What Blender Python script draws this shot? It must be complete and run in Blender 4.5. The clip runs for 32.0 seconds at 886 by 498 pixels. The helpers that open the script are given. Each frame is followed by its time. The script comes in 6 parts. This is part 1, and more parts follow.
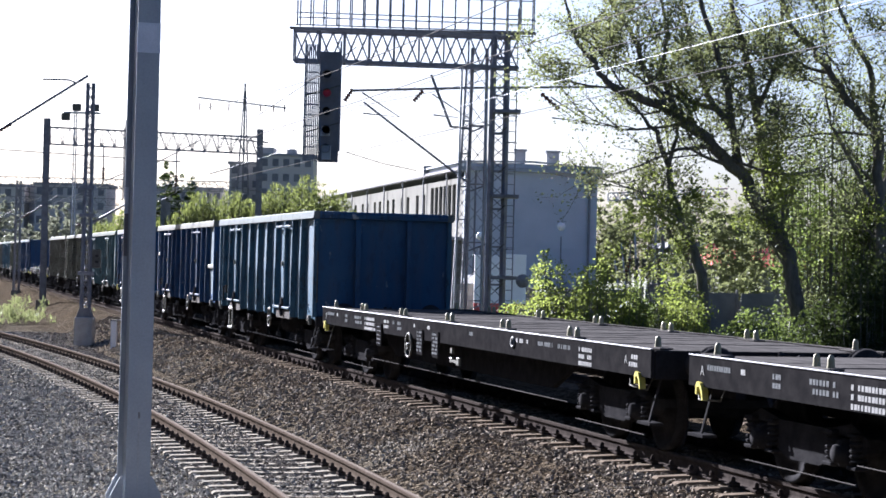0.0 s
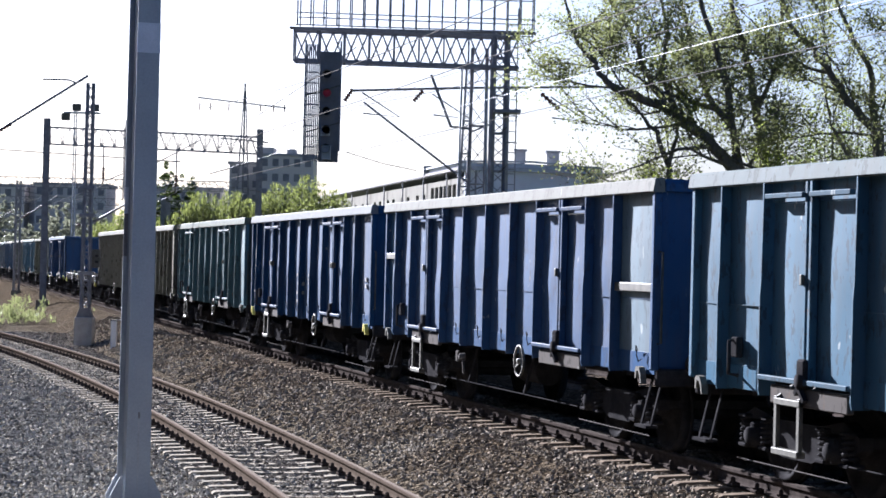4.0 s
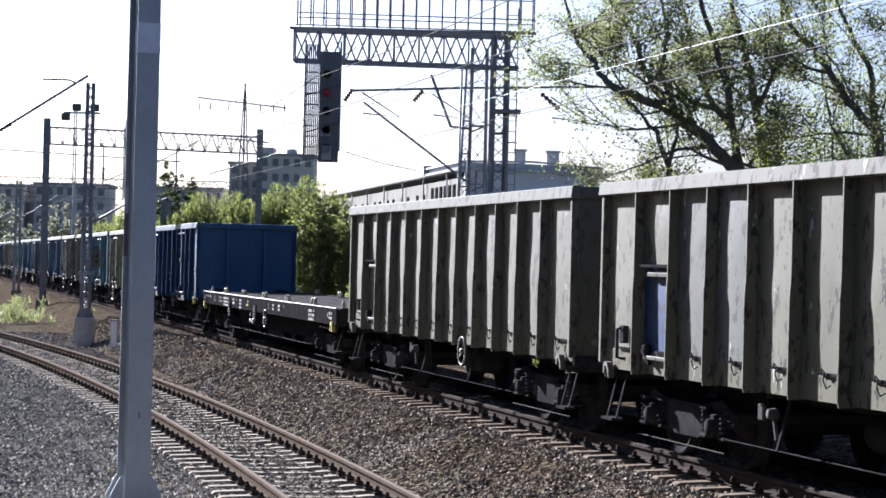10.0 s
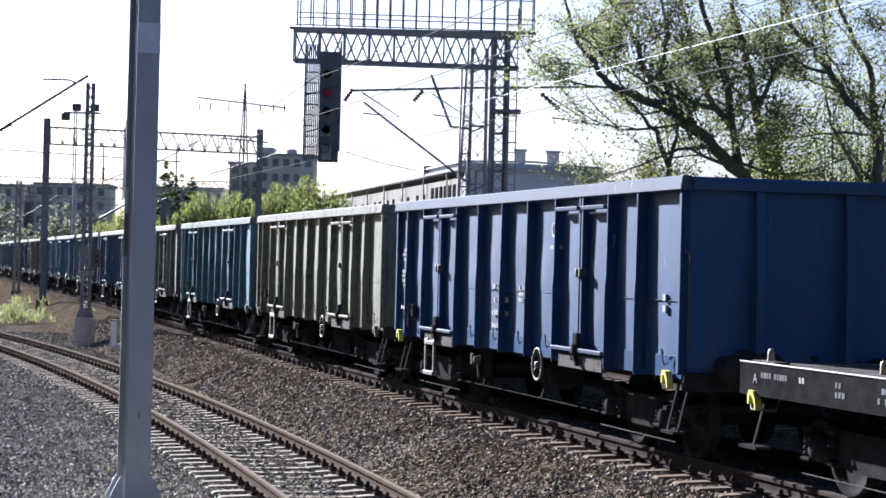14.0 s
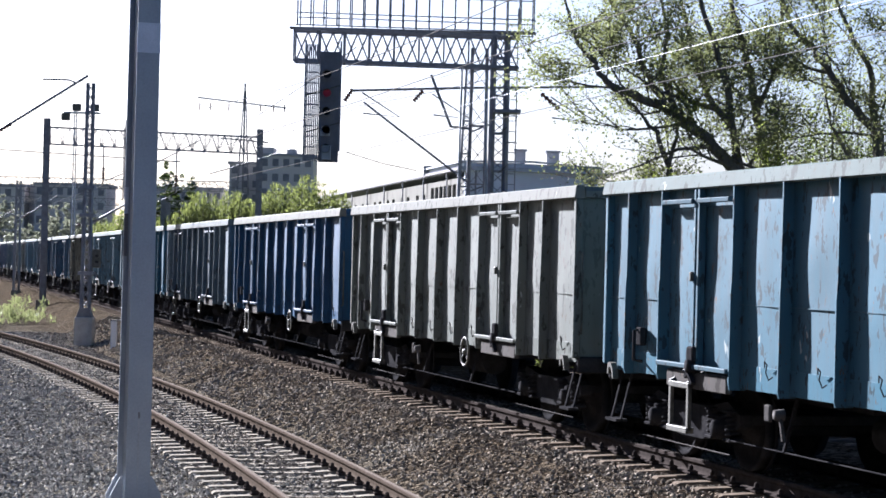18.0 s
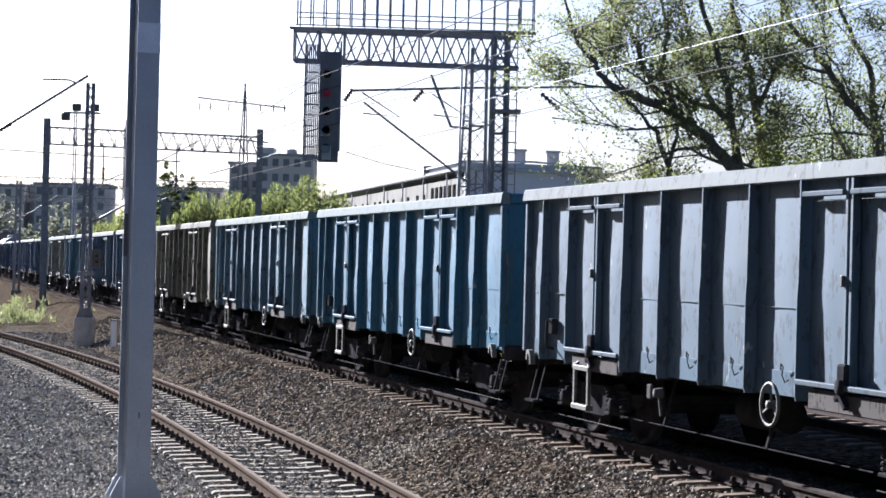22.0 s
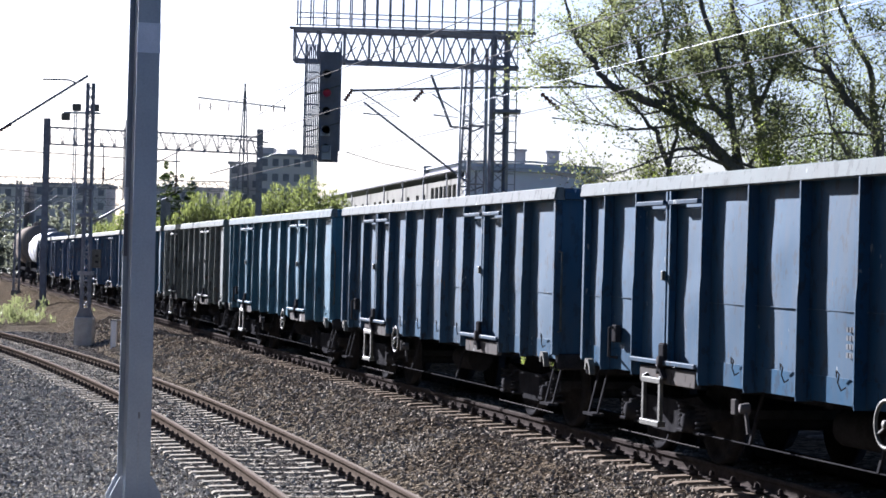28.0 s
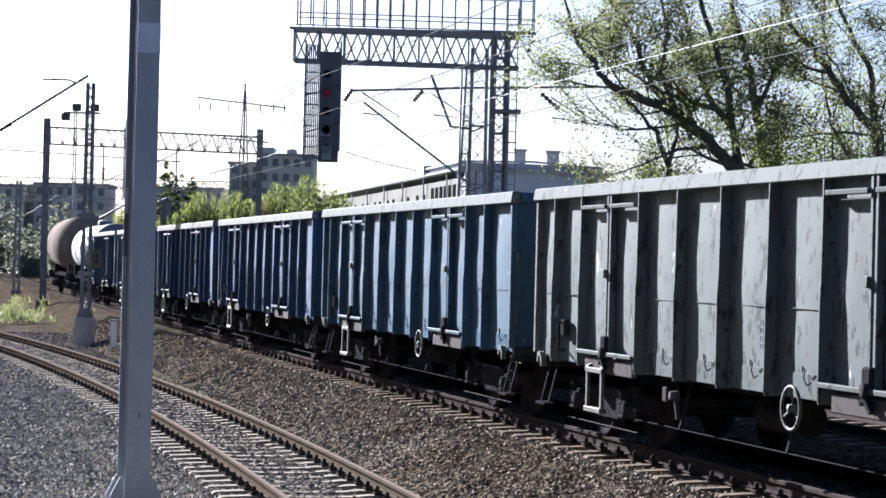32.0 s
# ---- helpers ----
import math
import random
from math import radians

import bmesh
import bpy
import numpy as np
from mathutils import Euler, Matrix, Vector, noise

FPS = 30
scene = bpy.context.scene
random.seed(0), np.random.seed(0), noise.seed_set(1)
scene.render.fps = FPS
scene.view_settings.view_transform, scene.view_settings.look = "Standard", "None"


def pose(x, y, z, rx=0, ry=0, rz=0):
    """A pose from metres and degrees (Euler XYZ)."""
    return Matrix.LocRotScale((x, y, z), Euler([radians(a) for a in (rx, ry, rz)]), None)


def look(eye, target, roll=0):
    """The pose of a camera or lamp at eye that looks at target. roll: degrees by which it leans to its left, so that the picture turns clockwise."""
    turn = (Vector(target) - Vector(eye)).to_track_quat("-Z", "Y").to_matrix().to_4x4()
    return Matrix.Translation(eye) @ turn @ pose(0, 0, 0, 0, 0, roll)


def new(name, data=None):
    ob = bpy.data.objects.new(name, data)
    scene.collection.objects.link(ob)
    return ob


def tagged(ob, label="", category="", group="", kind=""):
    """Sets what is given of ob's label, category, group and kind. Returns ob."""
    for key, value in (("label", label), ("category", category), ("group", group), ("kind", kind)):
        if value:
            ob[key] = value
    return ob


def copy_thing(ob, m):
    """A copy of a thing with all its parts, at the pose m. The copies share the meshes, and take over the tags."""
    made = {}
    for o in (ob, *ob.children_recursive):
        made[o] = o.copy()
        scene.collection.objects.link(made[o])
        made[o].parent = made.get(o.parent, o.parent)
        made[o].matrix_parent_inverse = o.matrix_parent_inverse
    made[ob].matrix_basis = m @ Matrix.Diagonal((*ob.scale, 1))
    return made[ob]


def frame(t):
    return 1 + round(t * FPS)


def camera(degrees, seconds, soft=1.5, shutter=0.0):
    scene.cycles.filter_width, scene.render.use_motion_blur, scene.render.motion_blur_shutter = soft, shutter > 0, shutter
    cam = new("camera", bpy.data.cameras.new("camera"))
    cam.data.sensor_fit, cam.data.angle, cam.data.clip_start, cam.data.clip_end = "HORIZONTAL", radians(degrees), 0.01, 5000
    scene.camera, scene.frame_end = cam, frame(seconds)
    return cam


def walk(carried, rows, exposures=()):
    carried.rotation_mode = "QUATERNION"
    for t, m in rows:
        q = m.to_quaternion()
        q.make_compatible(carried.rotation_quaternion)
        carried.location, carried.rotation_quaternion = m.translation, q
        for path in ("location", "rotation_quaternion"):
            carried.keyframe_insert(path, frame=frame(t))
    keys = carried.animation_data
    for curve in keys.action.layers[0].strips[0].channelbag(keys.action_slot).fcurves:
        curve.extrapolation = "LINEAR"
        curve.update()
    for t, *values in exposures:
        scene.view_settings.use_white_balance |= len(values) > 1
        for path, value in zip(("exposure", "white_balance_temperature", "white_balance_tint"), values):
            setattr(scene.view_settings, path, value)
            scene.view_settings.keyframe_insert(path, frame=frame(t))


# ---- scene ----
cam = camera(23.68, 32.0, 1.65)
EYE = (0.0, 0.0, 2.08)
VIEW = look(EYE, (0.0, 100.0, 2.82), 1.407)
walk(cam, [(0.0, VIEW), (32.0, VIEW)], exposures=[(0.0, 2.9, 5480, 18), (32.0, 2.9, 5480, 18)])

# ---------------------------------------------------------------- light
SUN_AZ, SUN_EL = radians(-29.9), radians(20.5)   # from +Y towards +X
world = bpy.data.worlds.new("sky")
scene.world = world
world.use_nodes = True
wn = world.node_tree.nodes
wn.clear()
w_out = wn.new("ShaderNodeOutputWorld")
w_bg = wn.new("ShaderNodeBackground")
w_sky = wn.new("ShaderNodeTexSky")
w_sky.sky_type = "NISHITA"
w_sky.sun_disc = False
w_sky.sun_elevation, w_sky.sun_rotation = SUN_EL, SUN_AZ
w_sky.dust_density, w_sky.air_density, w_sky.ozone_density = 2.4, 0.85, 4.0
w_bg.inputs["Strength"].default_value = 0.0195
world.node_tree.links.new(w_sky.outputs[0], w_bg.inputs[0])
world.node_tree.links.new(w_bg.outputs[0], w_out.inputs[0])
sun = new("sun", bpy.data.lights.new("sun", "SUN"))
sun.data.energy, sun.data.angle, sun.data.color = 5.0, radians(0.5), (1.0, 0.94, 0.84)
SUN_DIR = Vector((math.sin(SUN_AZ) * math.cos(SUN_EL), math.cos(SUN_AZ) * math.cos(SUN_EL), math.sin(SUN_EL)))
sun.matrix_world = look(SUN_DIR * 100, (0, 0, 0))


# ---------------------------------------------------------------- materials
def material(name, build):
    m = bpy.data.materials.new(name)
    m.use_nodes = True
    nt = m.node_tree
    nt.nodes.clear()
    out = nt.nodes.new("ShaderNodeOutputMaterial")
    bs = nt.nodes.new("ShaderNodeBsdfPrincipled")
    nt.links.new(bs.outputs[0], out.inputs[0])
    build(nt, bs, out)
    return m


def node(nt, kind, **sets):
    n = nt.nodes.new("ShaderNode" + kind)
    for k, v in sets.items():
        n.inputs[k.replace("_", " ")].default_value = v
    return n


def ramp(nt, src, a, b, ca=(0, 0, 0, 1), cb=(1, 1, 1, 1)):
    r = nt.nodes.new("ShaderNodeValToRGB")
    e = r.color_ramp.elements
    e[0].position, e[1].position, e[0].color, e[1].color = a, b, ca, cb
    nt.links.new(src, r.inputs[0])
    return r.outputs[0]


def mixc(nt, fac, a, b, mode="MIX"):
    n = nt.nodes.new("ShaderNodeMix")
    n.data_type, n.blend_type = "RGBA", mode
    for sock, val in ((0, fac), (6, a), (7, b)):
        if isinstance(val, bpy.types.NodeSocket):
            nt.links.new(val, n.inputs[sock])
        else:
            n.inputs[sock].default_value = val
    return n.outputs[2]


def coords(nt, scale=(1, 1, 1), random_shift=True):
    """Object coordinates, shifted at random from object to object."""
    tc = nt.nodes.new("ShaderNodeTexCoord")
    mp = nt.nodes.new("ShaderNodeMapping")
    mp.inputs["Scale"].default_value = scale
    nt.links.new(tc.outputs["Object"], mp.inputs[0])
    if random_shift:
        oi = nt.nodes.new("ShaderNodeObjectInfo")
        mu = nt.nodes.new("ShaderNodeMath")
        mu.operation = "MULTIPLY"
        mu.inputs[1].default_value = 37.0
        nt.links.new(oi.outputs["Random"], mu.inputs[0])
        nt.links.new(mu.outputs[0], mp.inputs["Location"])
    return mp.outputs[0]


def noise_tex(nt, vec, scale, detail=4.0, rough=0.55):
    n = node(nt, "TexNoise", Scale=scale, Detail=detail, Roughness=rough)
    nt.links.new(vec, n.inputs["Vector"])
    return n.outputs[0]


def bump(nt, bs, height, strength=0.3, distance=0.01):
    b = node(nt, "Bump", Strength=strength, Distance=distance)
    nt.links.new(height, b.inputs["Height"])
    nt.links.new(b.outputs[0], bs.inputs["Normal"])


def rgb(c):
    return (c[0], c[1], c[2], 1.0)


def simple(name, ca, cb, scale=6.0, rough=0.6, metal=0.0, bump_d=0.004, stretch=(1, 1, 1), fine=40.0):
    """Two tones, mottled at two scales, with a fine relief."""
    def build(nt, bs, out):
        v = coords(nt, stretch)
        n1, n2 = noise_tex(nt, v, scale), noise_tex(nt, v, fine, 3.0)
        c = mixc(nt, ramp(nt, n1, 0.35, 0.65), rgb(ca), rgb(cb))
        c = mixc(nt, 0.35, c, mixc(nt, n2, rgb([x * 0.55 for x in ca]), rgb([min(1, x * 1.35) for x in cb])))
        nt.links.new(c, bs.inputs["Base Color"])
        bs.inputs["Roughness"].default_value, bs.inputs["Metallic"].default_value = rough, metal
        bs.inputs["Specular IOR Level"].default_value = 0.0 if rough >= 0.7 else 0.06 if rough > 0.45 else 0.4
        bump(nt, bs, n2, 0.4, bump_d)
    return material(name, build)


def paint_build(nt, bs, out, gloss=0.035):
    """Worn wagon paint in the object's own colour; its alpha is the amount of wear."""
    oi = nt.nodes.new("ShaderNodeObjectInfo")
    v = coords(nt)
    vs = coords(nt, (1.0, 1.0, 0.16))
    big, fine, streak = noise_tex(nt, v, 1.3, 5.0), noise_tex(nt, v, 22.0, 4.0, 0.7), noise_tex(nt, vs, 5.0, 5.0, 0.65)
    base = mixc(nt, ramp(nt, big, 0.3, 0.72), oi.outputs["Color"], mixc(nt, 0.035, oi.outputs["Color"], rgb((0.34, 0.36, 0.36))))
    dirt = mixc(nt, ramp(nt, streak, 0.45, 0.8), base, mixc(nt, 0.4, base, rgb((0.07, 0.06, 0.05))))
    # chips and rust, more of them where the alpha is high
    sub = nt.nodes.new("ShaderNodeMath")
    sub.operation = "MULTIPLY_ADD"
    sub.inputs[1].default_value, sub.inputs[2].default_value = 0.16, -0.16
    nt.links.new(oi.outputs["Alpha"], sub.inputs[0])
    add = nt.nodes.new("ShaderNodeMath")
    nt.links.new(sub.outputs[0], add.inputs[0])
    chips = noise_tex(nt, coords(nt, (1.0, 1.0, 0.4)), 10.0, 6.0, 0.7)
    nt.links.new(chips, add.inputs[1])
    rust = ramp(nt, add.outputs[0], 0.605, 0.64)
    c = mixc(nt, rust, dirt, mixc(nt, fine, rgb((0.035, 0.028, 0.025)), rgb((0.13, 0.095, 0.07))))
    # pale scrapes and dark gouges left by loading
    for sc, lo, hi, tone in ((4.2, 0.675, 0.70, (0.40, 0.41, 0.39)), (8.0, 0.57, 0.595, (0.02, 0.018, 0.016))):
        mask = noise_tex(nt, coords(nt, (1.0, 1.0, 0.45)), sc, 3.0, 0.75)
        fade = nt.nodes.new("ShaderNodeMath")
        fade.operation = "MULTIPLY"
        nt.links.new(ramp(nt, mask, lo, hi), fade.inputs[0])
        nt.links.new(oi.outputs["Alpha"], fade.inputs[1])
        c = mixc(nt, fade.outputs[0], c, mixc(nt, 0.75, c, rgb(tone)))
    c = mixc(nt, 0.015, c, mixc(nt, fine, rgb((0.01, 0.01, 0.01)), rgb((0.4, 0.4, 0.4))))
    nt.links.new(c, bs.inputs["Base Color"])
    rr = nt.nodes.new("ShaderNodeMapRange")
    rr.inputs[3].default_value, rr.inputs[4].default_value = 0.46, 0.7
    bs.inputs["Specular IOR Level"].default_value = gloss
    nt.links.new(big, rr.inputs[0])
    nt.links.new(rr.outputs[0], bs.inputs["Roughness"])
    dents = noise_tex(nt, v, 3.2, 2.0, 0.5)
    bump(nt, bs, mixc(nt, 0.3, mixc(nt, 0.5, big, dents), fine), 0.3, 0.012)


def leaf_mat(name, ca, cb, through_col):
    def build(nt, bs, out):
        g = nt.nodes.new("ShaderNodeNewGeometry")
        c = mixc(nt, g.outputs["Random Per Island"], rgb(ca), rgb(cb))
        nt.links.new(c, bs.inputs["Base Color"])
        bs.inputs["Roughness"].default_value = 0.65
        bs.inputs["Specular IOR Level"].default_value = 0.08
        tr = nt.nodes.new("ShaderNodeBsdfTranslucent")
        nt.links.new(mixc(nt, g.outputs["Random Per Island"], rgb(through_col), rgb([x * 0.6 for x in through_col])), tr.inputs[0])
        mx = nt.nodes.new("ShaderNodeMixShader")
        mx.inputs[0].default_value = 0.45
        nt.links.new(bs.outputs[0], mx.inputs[1])
        nt.links.new(tr.outputs[0], mx.inputs[2])
        nt.links.new(mx.outputs[0], out.inputs[0])
    return material(name, build)


def brake_dust(nt, colour):
    """Rusty brown dust on the stones beside the running line."""
    tc = nt.nodes.new("ShaderNodeTexCoord")
    dot = nt.nodes.new("ShaderNodeVectorMath")
    dot.operation = "DOT_PRODUCT"
    dot.inputs[1].default_value = (0.966, 0.257, 0.0)
    nt.links.new(tc.outputs["Object"], dot.inputs[0])
    mr = nt.nodes.new("ShaderNodeMapRange")
    mr.inputs[1].default_value, mr.inputs[2].default_value = 3.2, 7.6
    nt.links.new(dot.outputs["Value"], mr.inputs[0])
    patchy = ramp(nt, noise_tex(nt, tc.outputs["Object"], 0.8, 4.0), 0.25, 0.6, (0.5, 0.5, 0.5, 1))
    amount = mixc(nt, 1.0, mr.outputs[0], patchy, "MULTIPLY")
    return mixc(nt, amount, colour, mixc(nt, 1.0, colour, rgb((0.58, 0.51, 0.45)), "MULTIPLY"))


def island_mat(name, ca, cb, cc, rough=0.85):
    def build(nt, bs, out):
        g = nt.nodes.new("ShaderNodeNewGeometry")
        r = nt.nodes.new("ShaderNodeValToRGB")
        e = r.color_ramp.elements
        e[0].color, e[1].color = rgb(ca), rgb(cc)
        mid = e.new(0.5)
        mid.color = rgb(cb)
        nt.links.new(g.outputs["Random Per Island"], r.inputs[0])
        n = noise_tex(nt, coords(nt, random_shift=False), 60.0, 3.0)
        nt.links.new(brake_dust(nt, mixc(nt, 0.3, r.outputs[0], mixc(nt, n, rgb((0.03, 0.028, 0.026)), rgb((0.4, 0.37, 0.33))))), bs.inputs["Base Color"])
        bs.inputs["Roughness"].default_value = rough
        bs.inputs["Specular IOR Level"].default_value = 0.0
        bump(nt, bs, n, 0.5, 0.006)
    return material(name, build)


def ground_build(nt, bs, out):
    """Crushed stone seen from afar: light and dark stones cell by cell, stained in patches."""
    v = coords(nt, random_shift=False)
    big, mid, fine = noise_tex(nt, v, 0.12, 4.0), noise_tex(nt, v, 0.9, 5.0), noise_tex(nt, v, 30.0, 4.0, 0.75)
    vo = node(nt, "TexVoronoi", Scale=16.0)
    nt.links.new(v, vo.inputs["Vector"])
    sep = nt.nodes.new("ShaderNodeSeparateColor")
    nt.links.new(vo.outputs["Color"], sep.inputs[0])
    c = mixc(nt, ramp(nt, sep.outputs[0], 0.15, 0.95), rgb((0.010, 0.009, 0.0075)), rgb((0.25, 0.222, 0.172)))
    c = mixc(nt, ramp(nt, fine, 0.35, 0.7), mixc(nt, 0.65, c, rgb((0.012, 0.01, 0.008))), c)
    c = mixc(nt, ramp(nt, mid, 0.42, 0.7), c, mixc(nt, 0.45, c, rgb((0.035, 0.027, 0.02))))
    c = mixc(nt, ramp(nt, big, 0.4, 0.7), c, mixc(nt, 0.35, c, rgb((0.07, 0.063, 0.055))))
    nt.links.new(brake_dust(nt, c), bs.inputs["Base Color"])
    bs.inputs["Specular IOR Level"].default_value = 0.0
    bs.inputs["Roughness"].default_value = 0.92
    bump(nt, bs, mixc(nt, 0.4, vo.outputs["Distance"], fine), 1.0, 0.06)


def grass_ground_build(nt, bs, out):
    v = coords(nt, random_shift=False)
    big, fine = noise_tex(nt, v, 0.3, 5.0), noise_tex(nt, v, 9.0, 5.0, 0.7)
    c = mixc(nt, ramp(nt, big, 0.35, 0.65), rgb((0.05, 0.065, 0.022)), rgb((0.12, 0.10, 0.055)))
    c = mixc(nt, 0.4, c, mixc(nt, fine, rgb((0.02, 0.03, 0.01)), rgb((0.16, 0.18, 0.06))))
    nt.links.new(c, bs.inputs["Base Color"])
    bs.inputs["Roughness"].default_value = 0.95
    bump(nt, bs, fine, 0.8, 0.05)


def lit(name, col, strength):
    def build(nt, bs, out):
        bs.inputs["Base Color"].default_value = rgb(col)
        bs.inputs["Emission Color"].default_value = rgb(col)
        bs.inputs["Emission Strength"].default_value = strength
    return material(name, build)


def glass_build(nt, bs, out):
    bs.inputs["Base Color"].default_value = (0.02, 0.025, 0.03, 1)
    bs.inputs["Roughness"].default_value = 0.06


PAINT = material("wagon_paint", paint_build)
DULLPAINT = material("chalky_wagon_paint", lambda nt, bs, out: paint_build(nt, bs, out, 0.01))
GROUND = material("gravel_ground", ground_build)
VERGE = material("verge_ground", grass_ground_build)
STONES = island_mat("ballast_stones", (0.045, 0.042, 0.037), (0.30, 0.278, 0.235), (0.66, 0.62, 0.53))
CONCRETE = simple("sleeper_concrete", (0.165, 0.146, 0.118), (0.26, 0.235, 0.195), 5.0, 0.88)
DUSTCONC = simple("dusty_sleeper_concrete", (0.085, 0.068, 0.052), (0.15, 0.122, 0.096), 5.0, 0.9)
PALECONC = simple("pale_concrete", (0.30, 0.29, 0.27), (0.40, 0.39, 0.37), 4.0, 0.88)
# rust darkened further for the shade of the wagons over the rails
RUSTY = simple("rusty_rail", (0.028, 0.0238, 0.0224), (0.0532, 0.0448, 0.0406), 9.0, 0.7)
SIDINGSTEEL = simple("siding_rail_rust", (0.04524, 0.03588, 0.02886), (0.08424, 0.06786, 0.0546), 9.0, 0.7)
SIDINGHEAD = simple("siding_rail_head", (0.098, 0.080, 0.067), (0.145, 0.122, 0.104), 14.0, 0.75, 0.0)
# running-line head kept dark too, with the wagons' shade in its tone
RAILHEAD = simple("worn_rail_head", (0.030, 0.026, 0.024), (0.065, 0.057, 0.052), 14.0, 0.75, 0.0, 0.001)
UNDER = simple("underframe_grime", (0.015, 0.0148, 0.0165), (0.034, 0.033, 0.034), 5.0, 0.8)
BLACKSTEEL = simple("black_underframe_paint", (0.0105, 0.0103, 0.0112), (0.023, 0.022, 0.0225), 6.0, 0.7)
WORNWHITE = simple("worn_white_paint", (0.045, 0.044, 0.038), (0.105, 0.102, 0.088), 8.0, 0.55)
YELLOW = simple("yellow_paint", (0.32, 0.27, 0.04), (0.46, 0.42, 0.10), 9.0, 0.5)
PINS = simple("pin_steel", (0.186, 0.1674, 0.1054), (0.2852, 0.2604, 0.1736), 12.0, 0.5, 0.3)
DECK = simple("weathered_deck_planks", (0.038, 0.036, 0.035), (0.085, 0.080, 0.077), 2.0, 0.8, stretch=(0.312, 3.12, 0.78))
GALV = simple("galvanised_steel", (0.23, 0.245, 0.27), (0.34, 0.36, 0.39), 4.0, 0.5, 0.35)
MASTGREY = simple("mast_grey_paint", (0.25, 0.275, 0.31), (0.30, 0.33, 0.365), 2.0, 0.5, 0.0, 0.001)
MASTLIGHT = simple("mast_white_band", (0.42, 0.45, 0.52), (0.52, 0.55, 0.62), 4.0, 0.5)
DARKSTEEL = simple("dark_lattice_steel", (0.125, 0.128, 0.145), (0.21, 0.215, 0.24), 5.0, 0.6, 0.2)
LATTICE = simple("weathered_lattice_steel", (0.12, 0.12, 0.13), (0.21, 0.21, 0.22), 5.0, 0.6, 0.2)
SIGNALBLACK = simple("signal_board_black", (0.10, 0.10, 0.11), (0.15, 0.15, 0.165), 3.0, 0.55)
WIRE = simple("copper_wire", (0.10, 0.095, 0.09), (0.17, 0.16, 0.15), 5.0, 0.8)
# near-white wire colour holds the sun's glint along it
GLINTWIRE = simple("glint_feeder_wire", (0.62, 0.62, 0.62), (0.75, 0.75, 0.74), 5.0, 0.6, 0.0)
INSUL = simple("insulator_porcelain", (0.06, 0.03, 0.022), (0.11, 0.055, 0.04), 8.0, 0.25)
RED = lit("red_signal_lens", (0.22, 0.02, 0.04), 0.02)
BARK = simple("bark", (0.055, 0.050, 0.044), (0.15, 0.14, 0.125), 9.0, 0.9, bump_d=0.03, stretch=(1, 1, 0.3))
LEAF_TREE = leaf_mat("spring_leaves", (0.065, 0.075, 0.035), (0.165, 0.175, 0.095), (0.19, 0.21, 0.085))
LEAF_BRIGHT = leaf_mat("young_leaves", (0.11, 0.145, 0.036), (0.18, 0.215, 0.06), (0.27, 0.32, 0.07))
LEAF_HEDGE = leaf_mat("hedge_leaves", (0.082, 0.098, 0.028), (0.125, 0.14, 0.044), (0.17, 0.195, 0.055))
# paled towards grey: distance haze is put into the leaf colour
LEAF_HAZE = leaf_mat("hazed_far_leaves", (0.15, 0.155, 0.12), (0.24, 0.24, 0.19), (0.20, 0.21, 0.145))
# darker than LEAF_MID: the shade under the trees is in the leaf colour
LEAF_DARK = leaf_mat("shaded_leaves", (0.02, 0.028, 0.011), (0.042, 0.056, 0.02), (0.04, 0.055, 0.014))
LEAF_MID = leaf_mat("bush_leaves", (0.055, 0.078, 0.024), (0.115, 0.145, 0.045), (0.13, 0.17, 0.04))
# depot tones offset the light: shaded end raised, sunlit long side lowered
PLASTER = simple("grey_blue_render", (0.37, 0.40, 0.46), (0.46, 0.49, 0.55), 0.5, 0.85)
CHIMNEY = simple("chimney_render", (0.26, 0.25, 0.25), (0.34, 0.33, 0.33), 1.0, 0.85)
PLASTERDIM = simple("dimmed_render", (0.18, 0.175, 0.16), (0.24, 0.232, 0.21), 0.5, 0.85)
# window glass lightened to carry the haze of the distance
HAZEGLASS = simple("hazed_window_glass", (0.10, 0.105, 0.12), (0.19, 0.195, 0.21), 0.4, 0.5)
ROOFING = simple("roof_felt", (0.20, 0.20, 0.21), (0.30, 0.30, 0.31), 1.0, 0.8)
BLOCKWALL = simple("panel_block_wall", (0.38, 0.36, 0.355), (0.46, 0.44, 0.43), 0.15, 0.9)
GLASS = material("window_glass", glass_build)
WHITEPANEL = simple("white_sheet", (0.82, 0.82, 0.83), (0.88, 0.88, 0.88), 2.0, 0.5)
REDPANEL = simple("red_sheet", (0.48, 0.07, 0.06), (0.58, 0.11, 0.09), 2.0, 0.5)
FADED = simple("faded_lettering", (0.1, 0.105, 0.11), (0.15, 0.155, 0.16), 20.0, 0.7)
OCHRE = simple("faded_yellow_lettering", (0.16, 0.135, 0.03), (0.24, 0.20, 0.05), 20.0, 0.6)
BARS = simple("white_lettering", (0.15, 0.15, 0.15), (0.22, 0.22, 0.215), 20.0, 0.6)
FENCE = simple("concrete_fence", (0.10, 0.10, 0.095), (0.15, 0.15, 0.14), 2.0, 0.9)
SILVER = simple("tank_silver", (0.13, 0.133, 0.142), (0.20, 0.203, 0.212), 1.5, 0.6, 0.3)
BEIGE = simple("tank_grey_paint", (0.120, 0.103, 0.087), (0.175, 0.153, 0.132), 1.0, 0.7)


